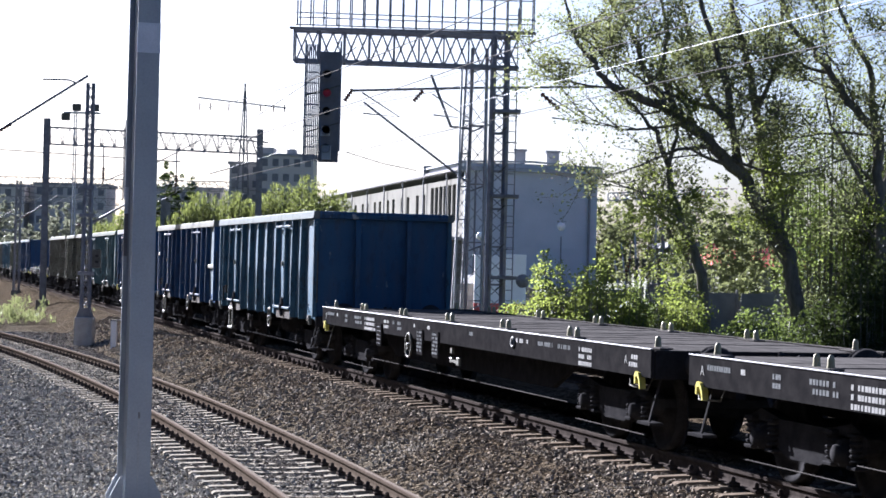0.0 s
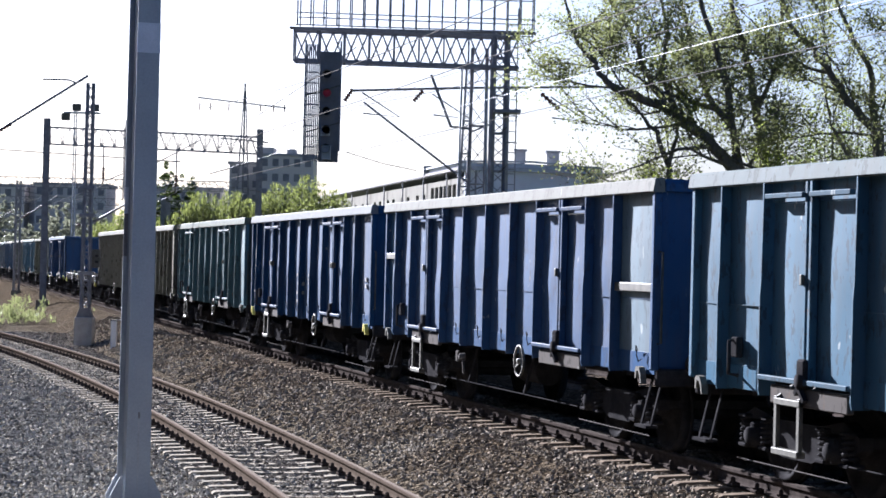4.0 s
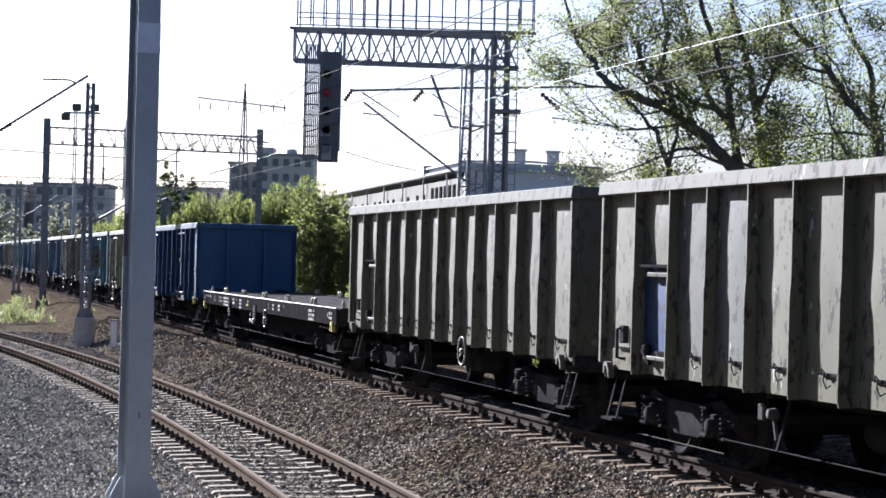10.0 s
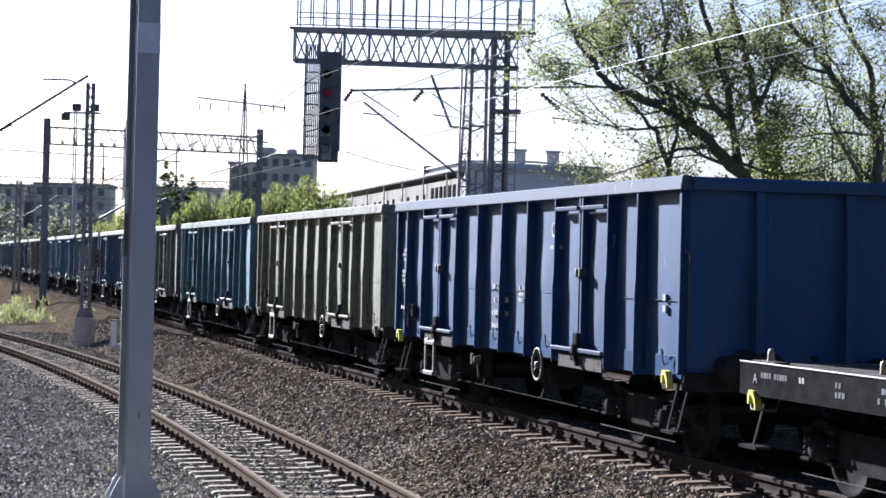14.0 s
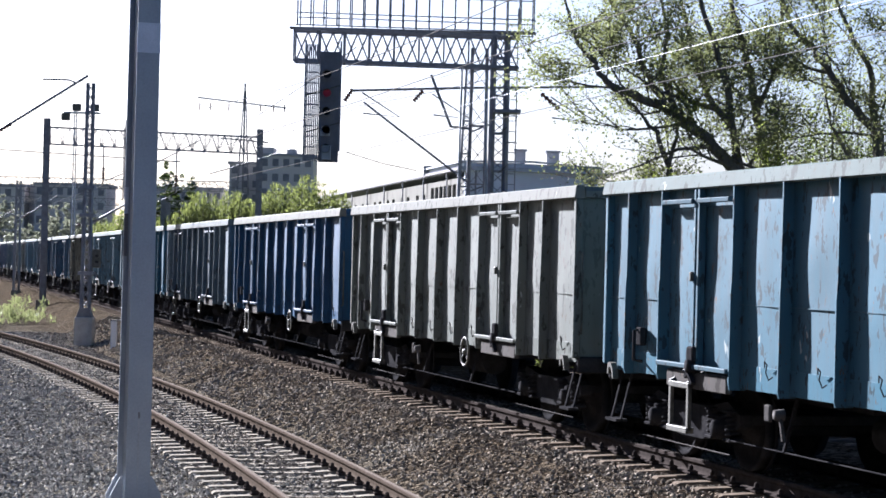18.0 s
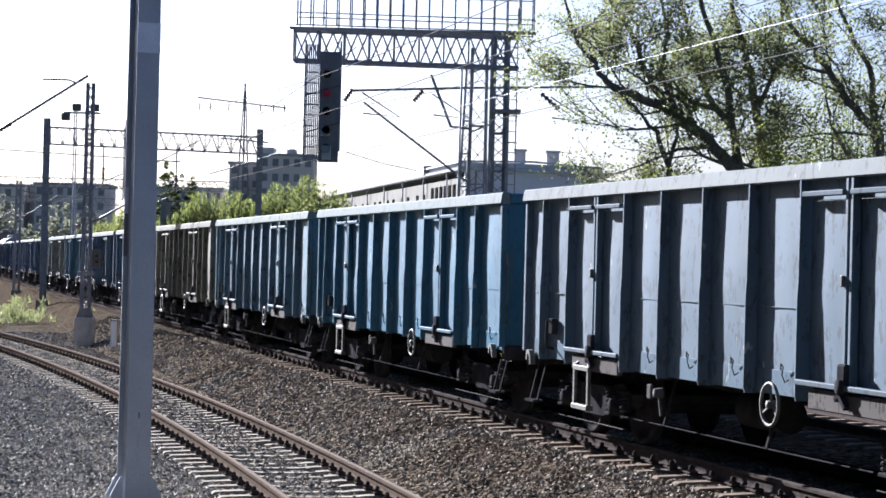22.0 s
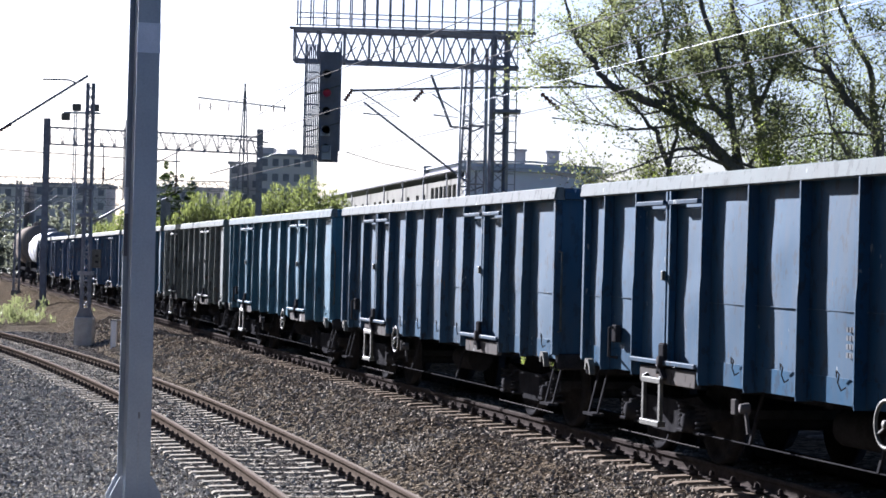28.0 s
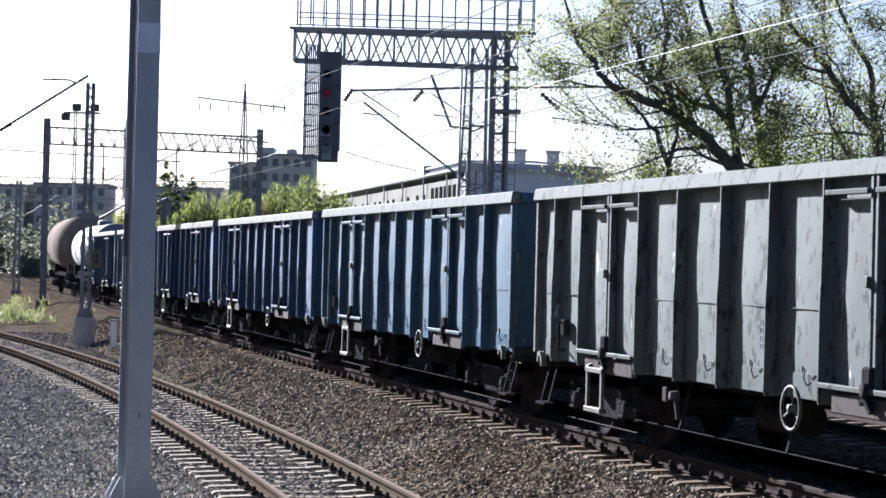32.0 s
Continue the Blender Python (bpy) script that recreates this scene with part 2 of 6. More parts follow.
# ---------------------------------------------------------------- mesh tools
class Shape:
    """Collects faces of one mesh."""

    def __init__(self):
        self.v, self.f, self.smooth = [], [], []

    def add(self, verts, faces, smooth=False):
        b = len(self.v)
        self.v.extend([tuple(p) for p in verts])
        self.f.extend([tuple(b + i for i in q) for q in faces])
        self.smooth.extend([smooth] * len(faces))
        return self

    def box(self, x0, x1, y0, y1, z0, z1, c=0.0):
        if c <= 0:
            return self.add([(x, y, z) for x in (x0, x1) for y in (y0, y1) for z in (z0, z1)],
                            [(0, 1, 3, 2), (4, 6, 7, 5), (0, 4, 5, 1), (2, 3, 7, 6), (0, 2, 6, 4), (1, 5, 7, 3)])
        bm = bmesh.new()
        bmesh.ops.create_cube(bm, size=1.0)
        for q in bm.verts:
            q.co = (x0 + (q.co.x + 0.5) * (x1 - x0), y0 + (q.co.y + 0.5) * (y1 - y0), z0 + (q.co.z + 0.5) * (z1 - z0))
        bmesh.ops.bevel(bm, geom=bm.edges[:], offset=c, segments=1, affect="EDGES")
        bm.verts.index_update()
        self.add([q.co[:] for q in bm.verts], [[q.index for q in f.verts] for f in bm.faces])
        bm.free()
        return self

    def beam(self, p, q, w, h=None, up=(0, 0, 1)):
        """A bar from p to q, w across and h along up."""
        h = w if h is None else h
        p, q = Vector(p), Vector(q)
        d = (q - p).normalized()
        side = d.cross(Vector(up))
        if side.length < 1e-4:
            side = d.cross(Vector((1, 0, 0)))
        side.normalize()
        u = side.cross(d).normalized()
        pts = [e + side * (a * w / 2) + u * (b * h / 2) for e in (p, q) for a, b in ((-1, -1), (1, -1), (1, 1), (-1, 1))]
        return self.add(pts, [(3, 2, 1, 0), (4, 5, 6, 7), (0, 1, 5, 4), (1, 2, 6, 5), (2, 3, 7, 6), (3, 0, 4, 7)])

    def tube(self, pts, r, n=8, r1=None, caps=True):
        """A round bar along points; the radius runs from r to r1."""
        pts = [Vector(q) for q in pts]
        r1 = r if r1 is None else r1
        rings, m = [], len(pts)
        ref = Vector((0.31, 0.17, 0.93))
        for i, q in enumerate(pts):
            d = (pts[min(i + 1, m - 1)] - pts[max(i - 1, 0)]).normalized()
            a = d.cross(ref if abs(d.dot(ref)) < 0.95 else Vector((1, 0, 0))).normalized()
            b = d.cross(a)
            rad = r + (r1 - r) * i / max(1, m - 1)
            rings.append([q + (a * math.cos(2 * math.pi * k / n) + b * math.sin(2 * math.pi * k / n)) * rad for k in range(n)])
        verts = [q for ring in rings for q in ring]
        faces = [(i * n + k, i * n + (k + 1) % n, (i + 1) * n + (k + 1) % n, (i + 1) * n + k) for i in range(m - 1) for k in range(n)]
        self.add(verts, faces, n > 5)
        if caps:
            self.add(rings[0], [tuple(range(n))[::-1]])
            self.add(rings[-1], [tuple(range(n))])
        return self

    def ring(self, centre, axis, big, small, n=20, m=6):
        """A torus."""
        c, ax = Vector(centre), Vector(axis).normalized()
        a = ax.orthogonal().normalized()
        b = ax.cross(a)
        verts, faces = [], []
        for i in range(n):
            t = 2 * math.pi * i / n
            d = a * math.cos(t) + b * math.sin(t)
            for k in range(m):
                u = 2 * math.pi * k / m
                verts.append(c + d * (big + small * math.cos(u)) + ax * (small * math.sin(u)))
        for i in range(n):
            for k in range(m):
                faces.append((i * m + k, ((i + 1) % n) * m + k, ((i + 1) % n) * m + (k + 1) % m, i * m + (k + 1) % m))
        return self.add(verts, faces, True)

    def lathe(self, profile, axis_pt, axis, n=24):
        """Turns (along, radius) pairs about an axis."""
        c, ax = Vector(axis_pt), Vector(axis).normalized()
        a = ax.orthogonal().normalized()
        b = ax.cross(a)
        verts = [c + ax * u + (a * math.cos(2 * math.pi * k / n) + b * math.sin(2 * math.pi * k / n)) * r for u, r in profile for k in range(n)]
        faces = [(i * n + k, i * n + (k + 1) % n, (i + 1) * n + (k + 1) % n, (i + 1) * n + k) for i in range(len(profile) - 1) for k in range(n)]
        return self.add(verts, faces, True)

    def prism(self, outline, axis, a, b):
        """An outline pushed from a to b along axis 'x' or 'y' (outline in the other two)."""
        n = len(outline)
        put = (lambda u, w, t: (t, u, w)) if axis == "x" else (lambda u, w, t: (u, t, w)) if axis == "y" else (lambda u, w, t: (u, w, t))
        verts = [put(u, w, t) for t in (a, b) for u, w in outline]
        faces = [tuple(range(n))[::-1], tuple(range(n, 2 * n))] + [(k, (k + 1) % n, n + (k + 1) % n, n + k) for k in range(n)]
        return self.add(verts, faces)

    def mesh(self, name, mat):
        me = bpy.data.meshes.new(name)
        me.from_pydata(self.v, [], self.f)
        me.polygons.foreach_set("use_smooth", self.smooth)
        me.materials.append(mat)
        me.update()
        return me


def part(name, shape, mat, parent, label="", colour=None):
    ob = new(name, shape.mesh(name, mat) if isinstance(shape, Shape) else shape)
    ob.parent = parent
    if colour:
        ob.color = colour
    if label:
        ob["label"] = label
    return ob


def thing(name, m, label, category, group="", kind=""):
    ob = new(name)
    ob.empty_display_size = 0.2
    ob.matrix_world = m
    return tagged(ob, label, category, group, kind)


def solid(name, shape, mat, label, category, group="", kind="", m=None):
    ob = new(name, shape.mesh(name, mat))
    if m is not None:
        ob.matrix_world = m
    return tagged(ob, label, category, group, kind)


# ---------------------------------------------------------------- the two tracks
TH0, K0, K1, K2 = 1.83039, -5.794e-4, 1.36e-5, -1.37e-7
LINE = {}


def heading(s):
    s = min(max(s, -25.0), 205.0)
    return TH0 + K0 * s + K1 * s * s / 2 + K2 * s ** 3 / 6


def line_table():
    """The wagons' near side, every quarter metre of the way."""
    x, y = 2.6655, 21.5114
    LINE[0] = (x, y)
    for sign in (1, -1):
        px, py = x, y
        for i in range(1, 1600):
            t = heading(sign * (i - 0.5) * 0.25)
            px, py = px + sign * 0.25 * math.cos(t), py + sign * 0.25 * math.sin(t)
            LINE[sign * i] = (px, py)


line_table()


def on_line(s, off=1.45):
    """The point at s along the train's line, off metres to the far side of the wagons' near face."""
    i = math.floor(s / 0.25)
    a, b = LINE[max(-1599, min(1598, i))], LINE[max(-1598, min(1599, i + 1))]
    f = s / 0.25 - i
    t = heading(s)
    return a[0] + (b[0] - a[0]) * f + math.sin(t) * off, a[1] + (b[1] - a[1]) * f - math.cos(t) * off


def siding(y, off=0.75):
    """The siding's centre (off from its far rail) at y."""
    x = -1.6e-3 * y * y - 0.1557 * y + 4.45
    sl = -3.2e-3 * y - 0.1557
    k = math.hypot(1, sl)
    return x - off / k, y + off * sl / k, math.atan2(1, sl)


SIDING_Z = -0.57
GROUND_Z = -0.86


# ---------------------------------------------------------------- ground
def far_point(s, off):
    q = min(max(s, -395.0), 395.0)
    x, y = on_line(q, off)
    t = heading(q)
    return x + (s - q) * math.cos(t), y + (s - q) * math.sin(t)


def ground_z(x, y, off):
    """Ballast shoulders by the tracks, lower ground beside them."""
    low = GROUND_Z
    if y < 150:
        sx, sy, st = siding(max(y, -20.0))
        d = abs((x - sx) * math.sin(st))
        low = GROUND_Z + 0.085 * max(0.0, min(1.0, (2.2 - d) / 0.8))
    if off < -0.35:
        return max(low, -0.200 + 0.42 * (off + 0.35))
    if off < 8.2:
        return -0.200
    return max(-0.75, -0.200 - 0.4 * (off - 8.2))


def build_ground():
    rows = [-2500, -300, -100, -50] + [-30 + 1.5 * i for i in range(0, 110)] + [150, 180, 220, 260, 320, 390, 900, 3500]
    offs = [-3000, -800, -300, -120, -60, -40, -30, -24] + [-20 + 0.4 * i for i in range(50)] + [0, 1.5, 3.3, 4.0, 4.75, 6, 8.2, 8.8, 9.6, 12, 16, 22, 30, 45, 70, 120, 300, 900, 3000]
    v = []
    for s in rows:
        for o in offs:
            x, y = far_point(s, o)
            z = ground_z(x, y, o) - 0.012 + 0.02 * noise.noise((x * 0.7, y * 0.7, 0.0)) * (1 if abs(o) < 30 else 0)
            v.append((x, y, z))
    n = len(offs)
    f = [(i * n + k, (i + 1) * n + k, (i + 1) * n + k + 1, i * n + k + 1)[::-1] for i in range(len(rows) - 1) for k in range(n - 1)]
    sh = Shape()
    sh.add(v, f, True)
    ob = solid("ground", sh, GROUND, "grey-brown gravel ground and ballast shoulders beside the tracks", "ground", kind="structure")
    ob.data.materials.append(VERGE)
    for i, poly in enumerate(ob.data.polygons):
        c = offs[i % (n - 1)]
        if c >= 8.2 or rows[i // (n - 1)] > 200 or c < -29:
            poly.material_index = 1


build_ground()


def scatter_stones():
    """Loose ballast stones lying on the ground."""
    rng = np.random.default_rng(5)
    v, f = [], []
    base = np.array([(1, 0, 0), (-1, 0, 0), (0, 1, 0), (0, -1, 0), (0, 0, 1), (0, 0, -0.6)], float)
    tri = [(0, 2, 4), (2, 1, 4), (1, 3, 4), (3, 0, 4), (2, 0, 5), (1, 2, 5), (3, 1, 5), (0, 3, 5)]
    count = 0
    near = [(*on_line(q, 0.0), heading(q)) for q in range(-60, 160)]
    ly, lx, lt, ls = [q[1] for q in near], [q[0] for q in near], [q[2] for q in near], list(range(-60, 160))
    for y0, y1, dens in ((16, 22, 420), (22, 28, 360), (28, 36, 290), (36, 48, 200), (48, 80, 80)):
        area = (y1 - y0) * 0.43 * (y0 + y1) / 2
        for _ in range(int(area * dens)):
            y = rng.uniform(y0, y1)
            x = rng.uniform(-0.215, 0.215) * y
            off = (x - np.interp(y, ly, lx)) * math.sin(np.interp(y, ly, lt))
            if off > 3.2:
                continue
            sx, sy, st = siding(y)
            d = (x - sx) * math.sin(st) - (y - sy) * math.cos(st)
            if abs(abs(d) - 0.75) < 0.1 or abs(abs(off - 1.45) - 0.75) < 0.1:
                continue
            r = rng.uniform(0.012, 0.030) * (1.0 + 0.016 * (y - 16))
            lift = 0.0
            if abs(d) < 1.32:
                along = (x - sx) * math.cos(st) + (y - sy) * math.sin(st)
                ph = ((y + along * math.sin(st) - 14.0) / 0.955 - 0.3) / 0.6
                if abs(ph - round(ph)) < 0.2 and rng.uniform() < (0.88 if abs(d) > 0.42 else 0.25):
                    continue
                lift = 0.02 if abs(ph - round(ph)) < 0.16 else 0.0
            if abs(off - 1.45) < 1.32:
                ph = (np.interp(y, ly, ls) + (x - np.interp(y, ly, lx)) * math.cos(np.interp(y, ly, lt)) + 15.7) / 0.6
                if abs(ph - round(ph)) < 0.24 and rng.uniform() < (0.70 if off < 0.7 else 0.95):
                    continue
            q = base * (r * rng.uniform(0.6, 1.35, (6, 1))) * np.array([1, rng.uniform(0.7, 1.2), rng.uniform(0.55, 0.9)])
            a = rng.uniform(0, 6.28)
            ca, sa = math.cos(a), math.sin(a)
            q = np.stack([q[:, 0] * ca - q[:, 1] * sa, q[:, 0] * sa + q[:, 1] * ca, q[:, 2] + 0.25 * q[:, 0]], 1)
            q += (x, y, ground_z(x, y, off) - 0.012 + lift + r * 0.25 + 0.02 * noise.noise((x * 0.7, y * 0.7, 0.0)))
            v.extend(map(tuple, q))
            f.extend([(a0 + count, b0 + count, c0 + count) for a0, b0, c0 in tri])
            count += 6
    me = bpy.data.meshes.new("ballast_stones")
    me.from_pydata(v, [], f)
    me.materials.append(STONES)
    ob = new("ballast_stones", me)
    tagged(ob, "loose grey-brown crushed stone ballast lying round the tracks", "gravel", kind="stuff")


scatter_stones()

RAIL = [(-0.075, -0.172), (0.075, -0.172), (0.075, -0.160), (0.016, -0.142), (0.009, -0.12), (0.009, -0.05), (0.036, -0.038), (0.036, -0.008),
        (0.028, 0.0), (-0.028, 0.0), (-0.036, -0.008), (-0.036, -0.038), (-0.009, -0.05), (-0.009, -0.12), (-0.016, -0.142), (-0.075, -0.160)]
HEAD = [(-0.026, 0.001), (0.026, 0.001), (0.024, 0.0045), (-0.024, 0.0045)]


def swept(outline, pts, z):
    """An upright outline carried along points (x, y, heading)."""
    n, sh, v = len(outline), Shape(), []
    for x, y, t in pts:
        for u, w in outline:
            v.append((x + math.sin(t) * u, y - math.cos(t) * u, z + w))
    f = [(i * n + k, (i + 1) * n + k, (i + 1) * n + (k + 1) % n, i * n + (k + 1) % n) for i in range(len(pts) - 1) for k in range(n)]
    return sh.add(v, f)


def sleeper_shape():
    sh = Shape()
    for sx in (-1, 1):
        sh.prism([(sx * 1.3, -0.21), (sx * 1.3, -0.035), (sx * 1.27, -0.012), (sx * 0.95, 0.0), (sx * 0.52, 0.0), (sx * 0.35, -0.018), (0.0, -0.022), (0.0, -0.21)], "x", -0.08, 0.08)
    sh.v = [(y, x, z) for x, y, z in sh.v]
    return sh


def clip_shape():
    """The bolted fastening on both sides of a rail's foot."""
    sh = Shape()
    for s in (-1, 1):
        sh.box(s * 0.115 - 0.045, s * 0.115 + 0.045, -0.07, 0.07, -0.172, -0.135, 0.01)
        sh.lathe([(0.0, 0.028), (0.06, 0.026), (0.075, 0.012), (0.078, 0.0)], (s * 0.115, 0, -0.14), (0, 0, 1), 7)
        sh.tube([(s * 0.06, -0.05, -0.135), (s * 0.10, -0.06, -0.12), (s * 0.15, 0, -0.125), (s * 0.10, 0.06, -0.12), (s * 0.06, 0.05, -0.135)], 0.012, 5)
    return sh


SLEEPER = sleeper_shape().mesh("sleeper", CONCRETE)
DUSTYSLEEPER = sleeper_shape().mesh("sleeper", DUSTCONC)
CLIP = clip_shape().mesh("rail_fastening", RUSTY)


def lay_track(name, label, at, z, n_sleepers, clips, first, last, rail_step, extra=None, steel=None, head=None, tie=None):
    top = thing(name, Matrix(), label, "railway track", kind="structure")
    pts = []
    s = first
    while s <= last:
        pts.append(at(s))
        s += rail_step
    for side in (-0.7535, 0.7535):
        run = [(x + math.sin(t) * side, y - math.cos(t) * side, t) for x, y, t in pts]
        rail = part("rail", swept(RAIL, run, z), steel or RUSTY, top, "rusty steel rail")
        part("rail_head", swept(HEAD, run, z), head or RAILHEAD, rail, "worn shiny running surface")
    tie = tie or SLEEPER
    rnd = random.Random(3)
    more = Shape()
    for i in range(n_sleepers + (extra or 0)):
        x, y, t = at(first + 0.3 + 0.6 * i)
        m = Matrix.LocRotScale((x, y, z - 0.172 + rnd.uniform(-0.006, 0.004)), Euler((0, 0, t - math.pi / 2 + rnd.uniform(-0.012, 0.012))), None)
        if i >= n_sleepers:
            more.add([m @ q.co for q in tie.vertices], [tuple(p.vertices) for p in tie.polygons])
            continue
        ob = part("sleeper", tie, None, top)
        ob.matrix_basis = m
        if i < clips:
            for side in (-0.7535, 0.7535):
                c = part("rail_fastening", CLIP, None, ob)
                c.matrix_basis = Matrix.Translation((side, 0, 0.172))
    if more.v:
        tagged(part("far_sleepers", more, tie.materials[0], top), kind="stuff")
    return top


def train_line(s):
    x, y = on_line(s)
    return x, y, heading(s)


def second_line(s):
    x, y = on_line(s, 5.75)
    return x, y, heading(s)


def siding_at(s):
    y = 14.0 + s * 0.955
    x, yy, t = siding(y)
    return x, yy, t


# ---------------------------------------------------------------- rolling stock
HALF = 6.47                      # half an open wagon's body
RIBS = [-5.62, -4.58, -2.60, -1.42, -0.22, 0.98, 2.17, 4.17, 5.18]
BAYS = [(-HALF + 0.06, RIBS[0]), (RIBS[0], RIBS[1]), (RIBS[2], RIBS[3]), (RIBS[3], RIBS[4]), (RIBS[4], RIBS[5]), (RIBS[5], RIBS[6]), (RIBS[7], RIBS[8]), (RIBS[8], HALF - 0.06)]
DOORS = [(RIBS[1], RIBS[2]), (RIBS[6], RIBS[7])]



def bulged(x0, x1, y, z0, z1, side, amp, seed, nx=8, nz=12):
    """A dented steel sheet that bulges outwards between its supports."""
    rnd = random.Random(seed)
    sh, v = Shape(), []
    cx, cz, k = rnd.uniform(0.3, 0.7), rnd.uniform(0.3, 0.6), rnd.uniform(0.2, 1.0)
    for i in range(nx + 1):
        for j in range(nz + 1):
            u, w = i / nx, j / nz
            x, z = x0 + (x1 - x0) * u, z0 + (z1 - z0) * w
            b = math.sin(math.pi * u) * (0.25 + 0.75 * math.sin(math.pi * w) ** 0.7)
            d = amp * k * b + 0.010 * b * noise.noise((x * 1.6 + seed * 7.1, z * 2.0, seed * 1.3)) + 0.007 * math.exp(-((u - cx) ** 2 + (w - cz) ** 2) * 14)
            v.append((x, side * (y + d), z))
    n = nz + 1
    f = [(i * n + j, (i + 1) * n + j, (i + 1) * n + j + 1, i * n + j + 1) for i in range(nx) for j in range(nz)]
    sh.add(v, f if side < 0 else [q[::-1] for q in f], True)
    # the back, 3 mm behind
    sh.add([(x, yy - side * 0.02, z) for x, yy, z in v], [q[::-1] for q in f] if side < 0 else f, True)
    return sh


def wheelset_shape():
    sh = Shape()
    for s in (-1, 1):
        sh.lathe([(0.0, 0.40), (0.0, 0.46), (-s * 0.0, 0.46), (s * 0.10, 0.455), (s * 0.105, 0.43), (s * 0.09, 0.39), (s * 0.05, 0.36), (s * 0.045, 0.16), (s * 0.09, 0.12), (s * 0.12, 0.08), (s * 0.30, 0.075), (s * 0.30, 0.0)],
                 (0, s * 0.69, 0), (0, 1, 0), 28)
        sh.lathe([(0.0, 0.0), (0.0, 0.40), (-s * 0.03, 0.49), (0.0, 0.49), (0.0, 0.46)], (0, s * 0.69, 0), (0, 1, 0), 28)
    sh.tube([(0, -0.7, 0), (0, 0.7, 0)], 0.085, 12)
    return sh


def side_frame_shape():
    out = [(-1.32, 0.62), (-1.32, 0.50), (-1.15, 0.42), (-1.10, 0.62), (-0.72, 0.62), (-0.68, 0.42), (-0.35, 0.30), (0.35, 0.30), (0.68, 0.42), (0.72, 0.62), (1.10, 0.62), (1.15, 0.42), (1.32, 0.50), (1.32, 0.62), (1.0, 0.74), (0.5, 0.66), (-0.5, 0.66), (-1.0, 0.74)]
    return Shape().prism(out, "y", -0.07, 0.07)


def bolster_shape():
    sh = Shape()
    sh.box(-0.22, 0.22, -0.98, 0.98, 0.42, 0.64, 0.02)
    sh.box(-0.3, 0.3, -0.45, 0.45, 0.62, 0.80, 0.02)
    return sh


def axle_box_shape():
    sh = Shape()
    sh.lathe([(-0.13, 0.0), (-0.13, 0.065), (-0.115, 0.085), (-0.06, 0.09), (-0.05, 0.115), (0.02, 0.12)], (0, 0, 0), (0, 1, 0), 14)
    for x in (-0.25, 0.25):
        sh.box(x - 0.095, x + 0.095, -0.075, 0.1, -0.13, -0.09, 0.01)
        sh.box(x - 0.095, x + 0.095, -0.075, 0.1, 0.165, 0.20, 0.01)
    sh.prism([(-0.07, -0.06), (0.0, -0.09), (0.0, 0.14), (-0.07, 0.12)], "x", -0.05, 0.05)
    sh.box(-0.19, 0.19, 0.0, 0.14, -0.10, 0.12, 0.02)
    return sh


def spring_shape():
    sh = Shape()
    pts = [(0.07 * math.cos(a * 0.7), 0.07 * math.sin(a * 0.7), 0.26 * a / 46) for a in range(47)]
    return sh.tube(pts, 0.017, 5)


def buffer_shape():
    sh = Shape()
    sh.lathe([(0.0, 0.14), (0.06, 0.14), (0.07, 0.11), (0.30, 0.10), (0.31, 0.075), (0.46, 0.075), (0.47, 0.20), (0.52, 0.23), (0.545, 0.20), (0.555, 0.0)], (0, 0, 0), (1, 0, 0), 20)
    return sh


def coupling_shape():
    sh = Shape()
    sh.box(-0.05, 0.12, -0.05, 0.05, 0.99, 1.10, 0.01)
    sh.tube([(0.1, 0, 1.05), (0.28, 0, 1.05), (0.36, 0, 1.09), (0.36, 0, 1.17), (0.28, 0, 1.19)], 0.035, 8)
    sh.tube([(0.2, 0, 1.0), (0.25, -0.05, 0.85), (0.45, -0.05, 0.78), (0.62, 0, 0.82)], 0.025, 6)
    sh.tube([(0.0, 0.25, 0.95), (0.22, 0.27, 0.75), (0.45, 0.25, 0.62), (0.62, 0.22, 0.72)], 0.028, 7)
    return sh


WHEELSET = wheelset_shape().mesh("wheelset", UNDER)
BOGIE = bolster_shape().mesh("bogie", UNDER)
SIDEFRAME = side_frame_shape().mesh("side_frame", UNDER)
ENDBEAM = Shape().box(-0.05, 0.05, -0.98, 0.98, 0.52, 0.62, 0.01).mesh("end_beam", UNDER)
AXLEBOX = axle_box_shape().mesh("axle_box", UNDER)
SPRING = spring_shape().mesh("spring", UNDER)
BUFFER = buffer_shape().mesh("buffer", UNDER)
COUPLING = coupling_shape().mesh("coupling", UNDER)
TIEROD = Shape().tube([(-1.25, -1.14, 0.21), (1.25, -1.14, 0.21)], 0.007, 5).mesh("tie_rod", DECK)


def add_bogie(wagon, x):
    bogie = part("bogie", BOGIE, None, wagon, "grimy black bogie")
    bogie.location = (x, 0, 0)
    for s in (-1, 1):
        part("side_frame", SIDEFRAME, None, bogie).location = (0, s, 0)
        part("end_beam", ENDBEAM, None, bogie).location = (s * 1.26, 0, 0)
    part("tie_rod", TIEROD, None, bogie, "thin steel rod")
    for a in (-0.9, 0.9):
        w = part("wheelset", WHEELSET, None, bogie, "steel wheels on an axle")
        w.matrix_parent_inverse = Matrix.Translation((a, 0, 0.46))
        for s in (-1, 1):
            b = part("axle_box", AXLEBOX, None, bogie)
            b.matrix_basis = Matrix.LocRotScale((a, s * 1.07, 0.46), Euler((0, 0, 0 if s < 0 else math.pi)), None)
            for e in (-1, 1):
                c = part("spring", SPRING, None, bogie)
                c.location = (a + e * 0.25, s * 1.07, 0.37)
    return bogie


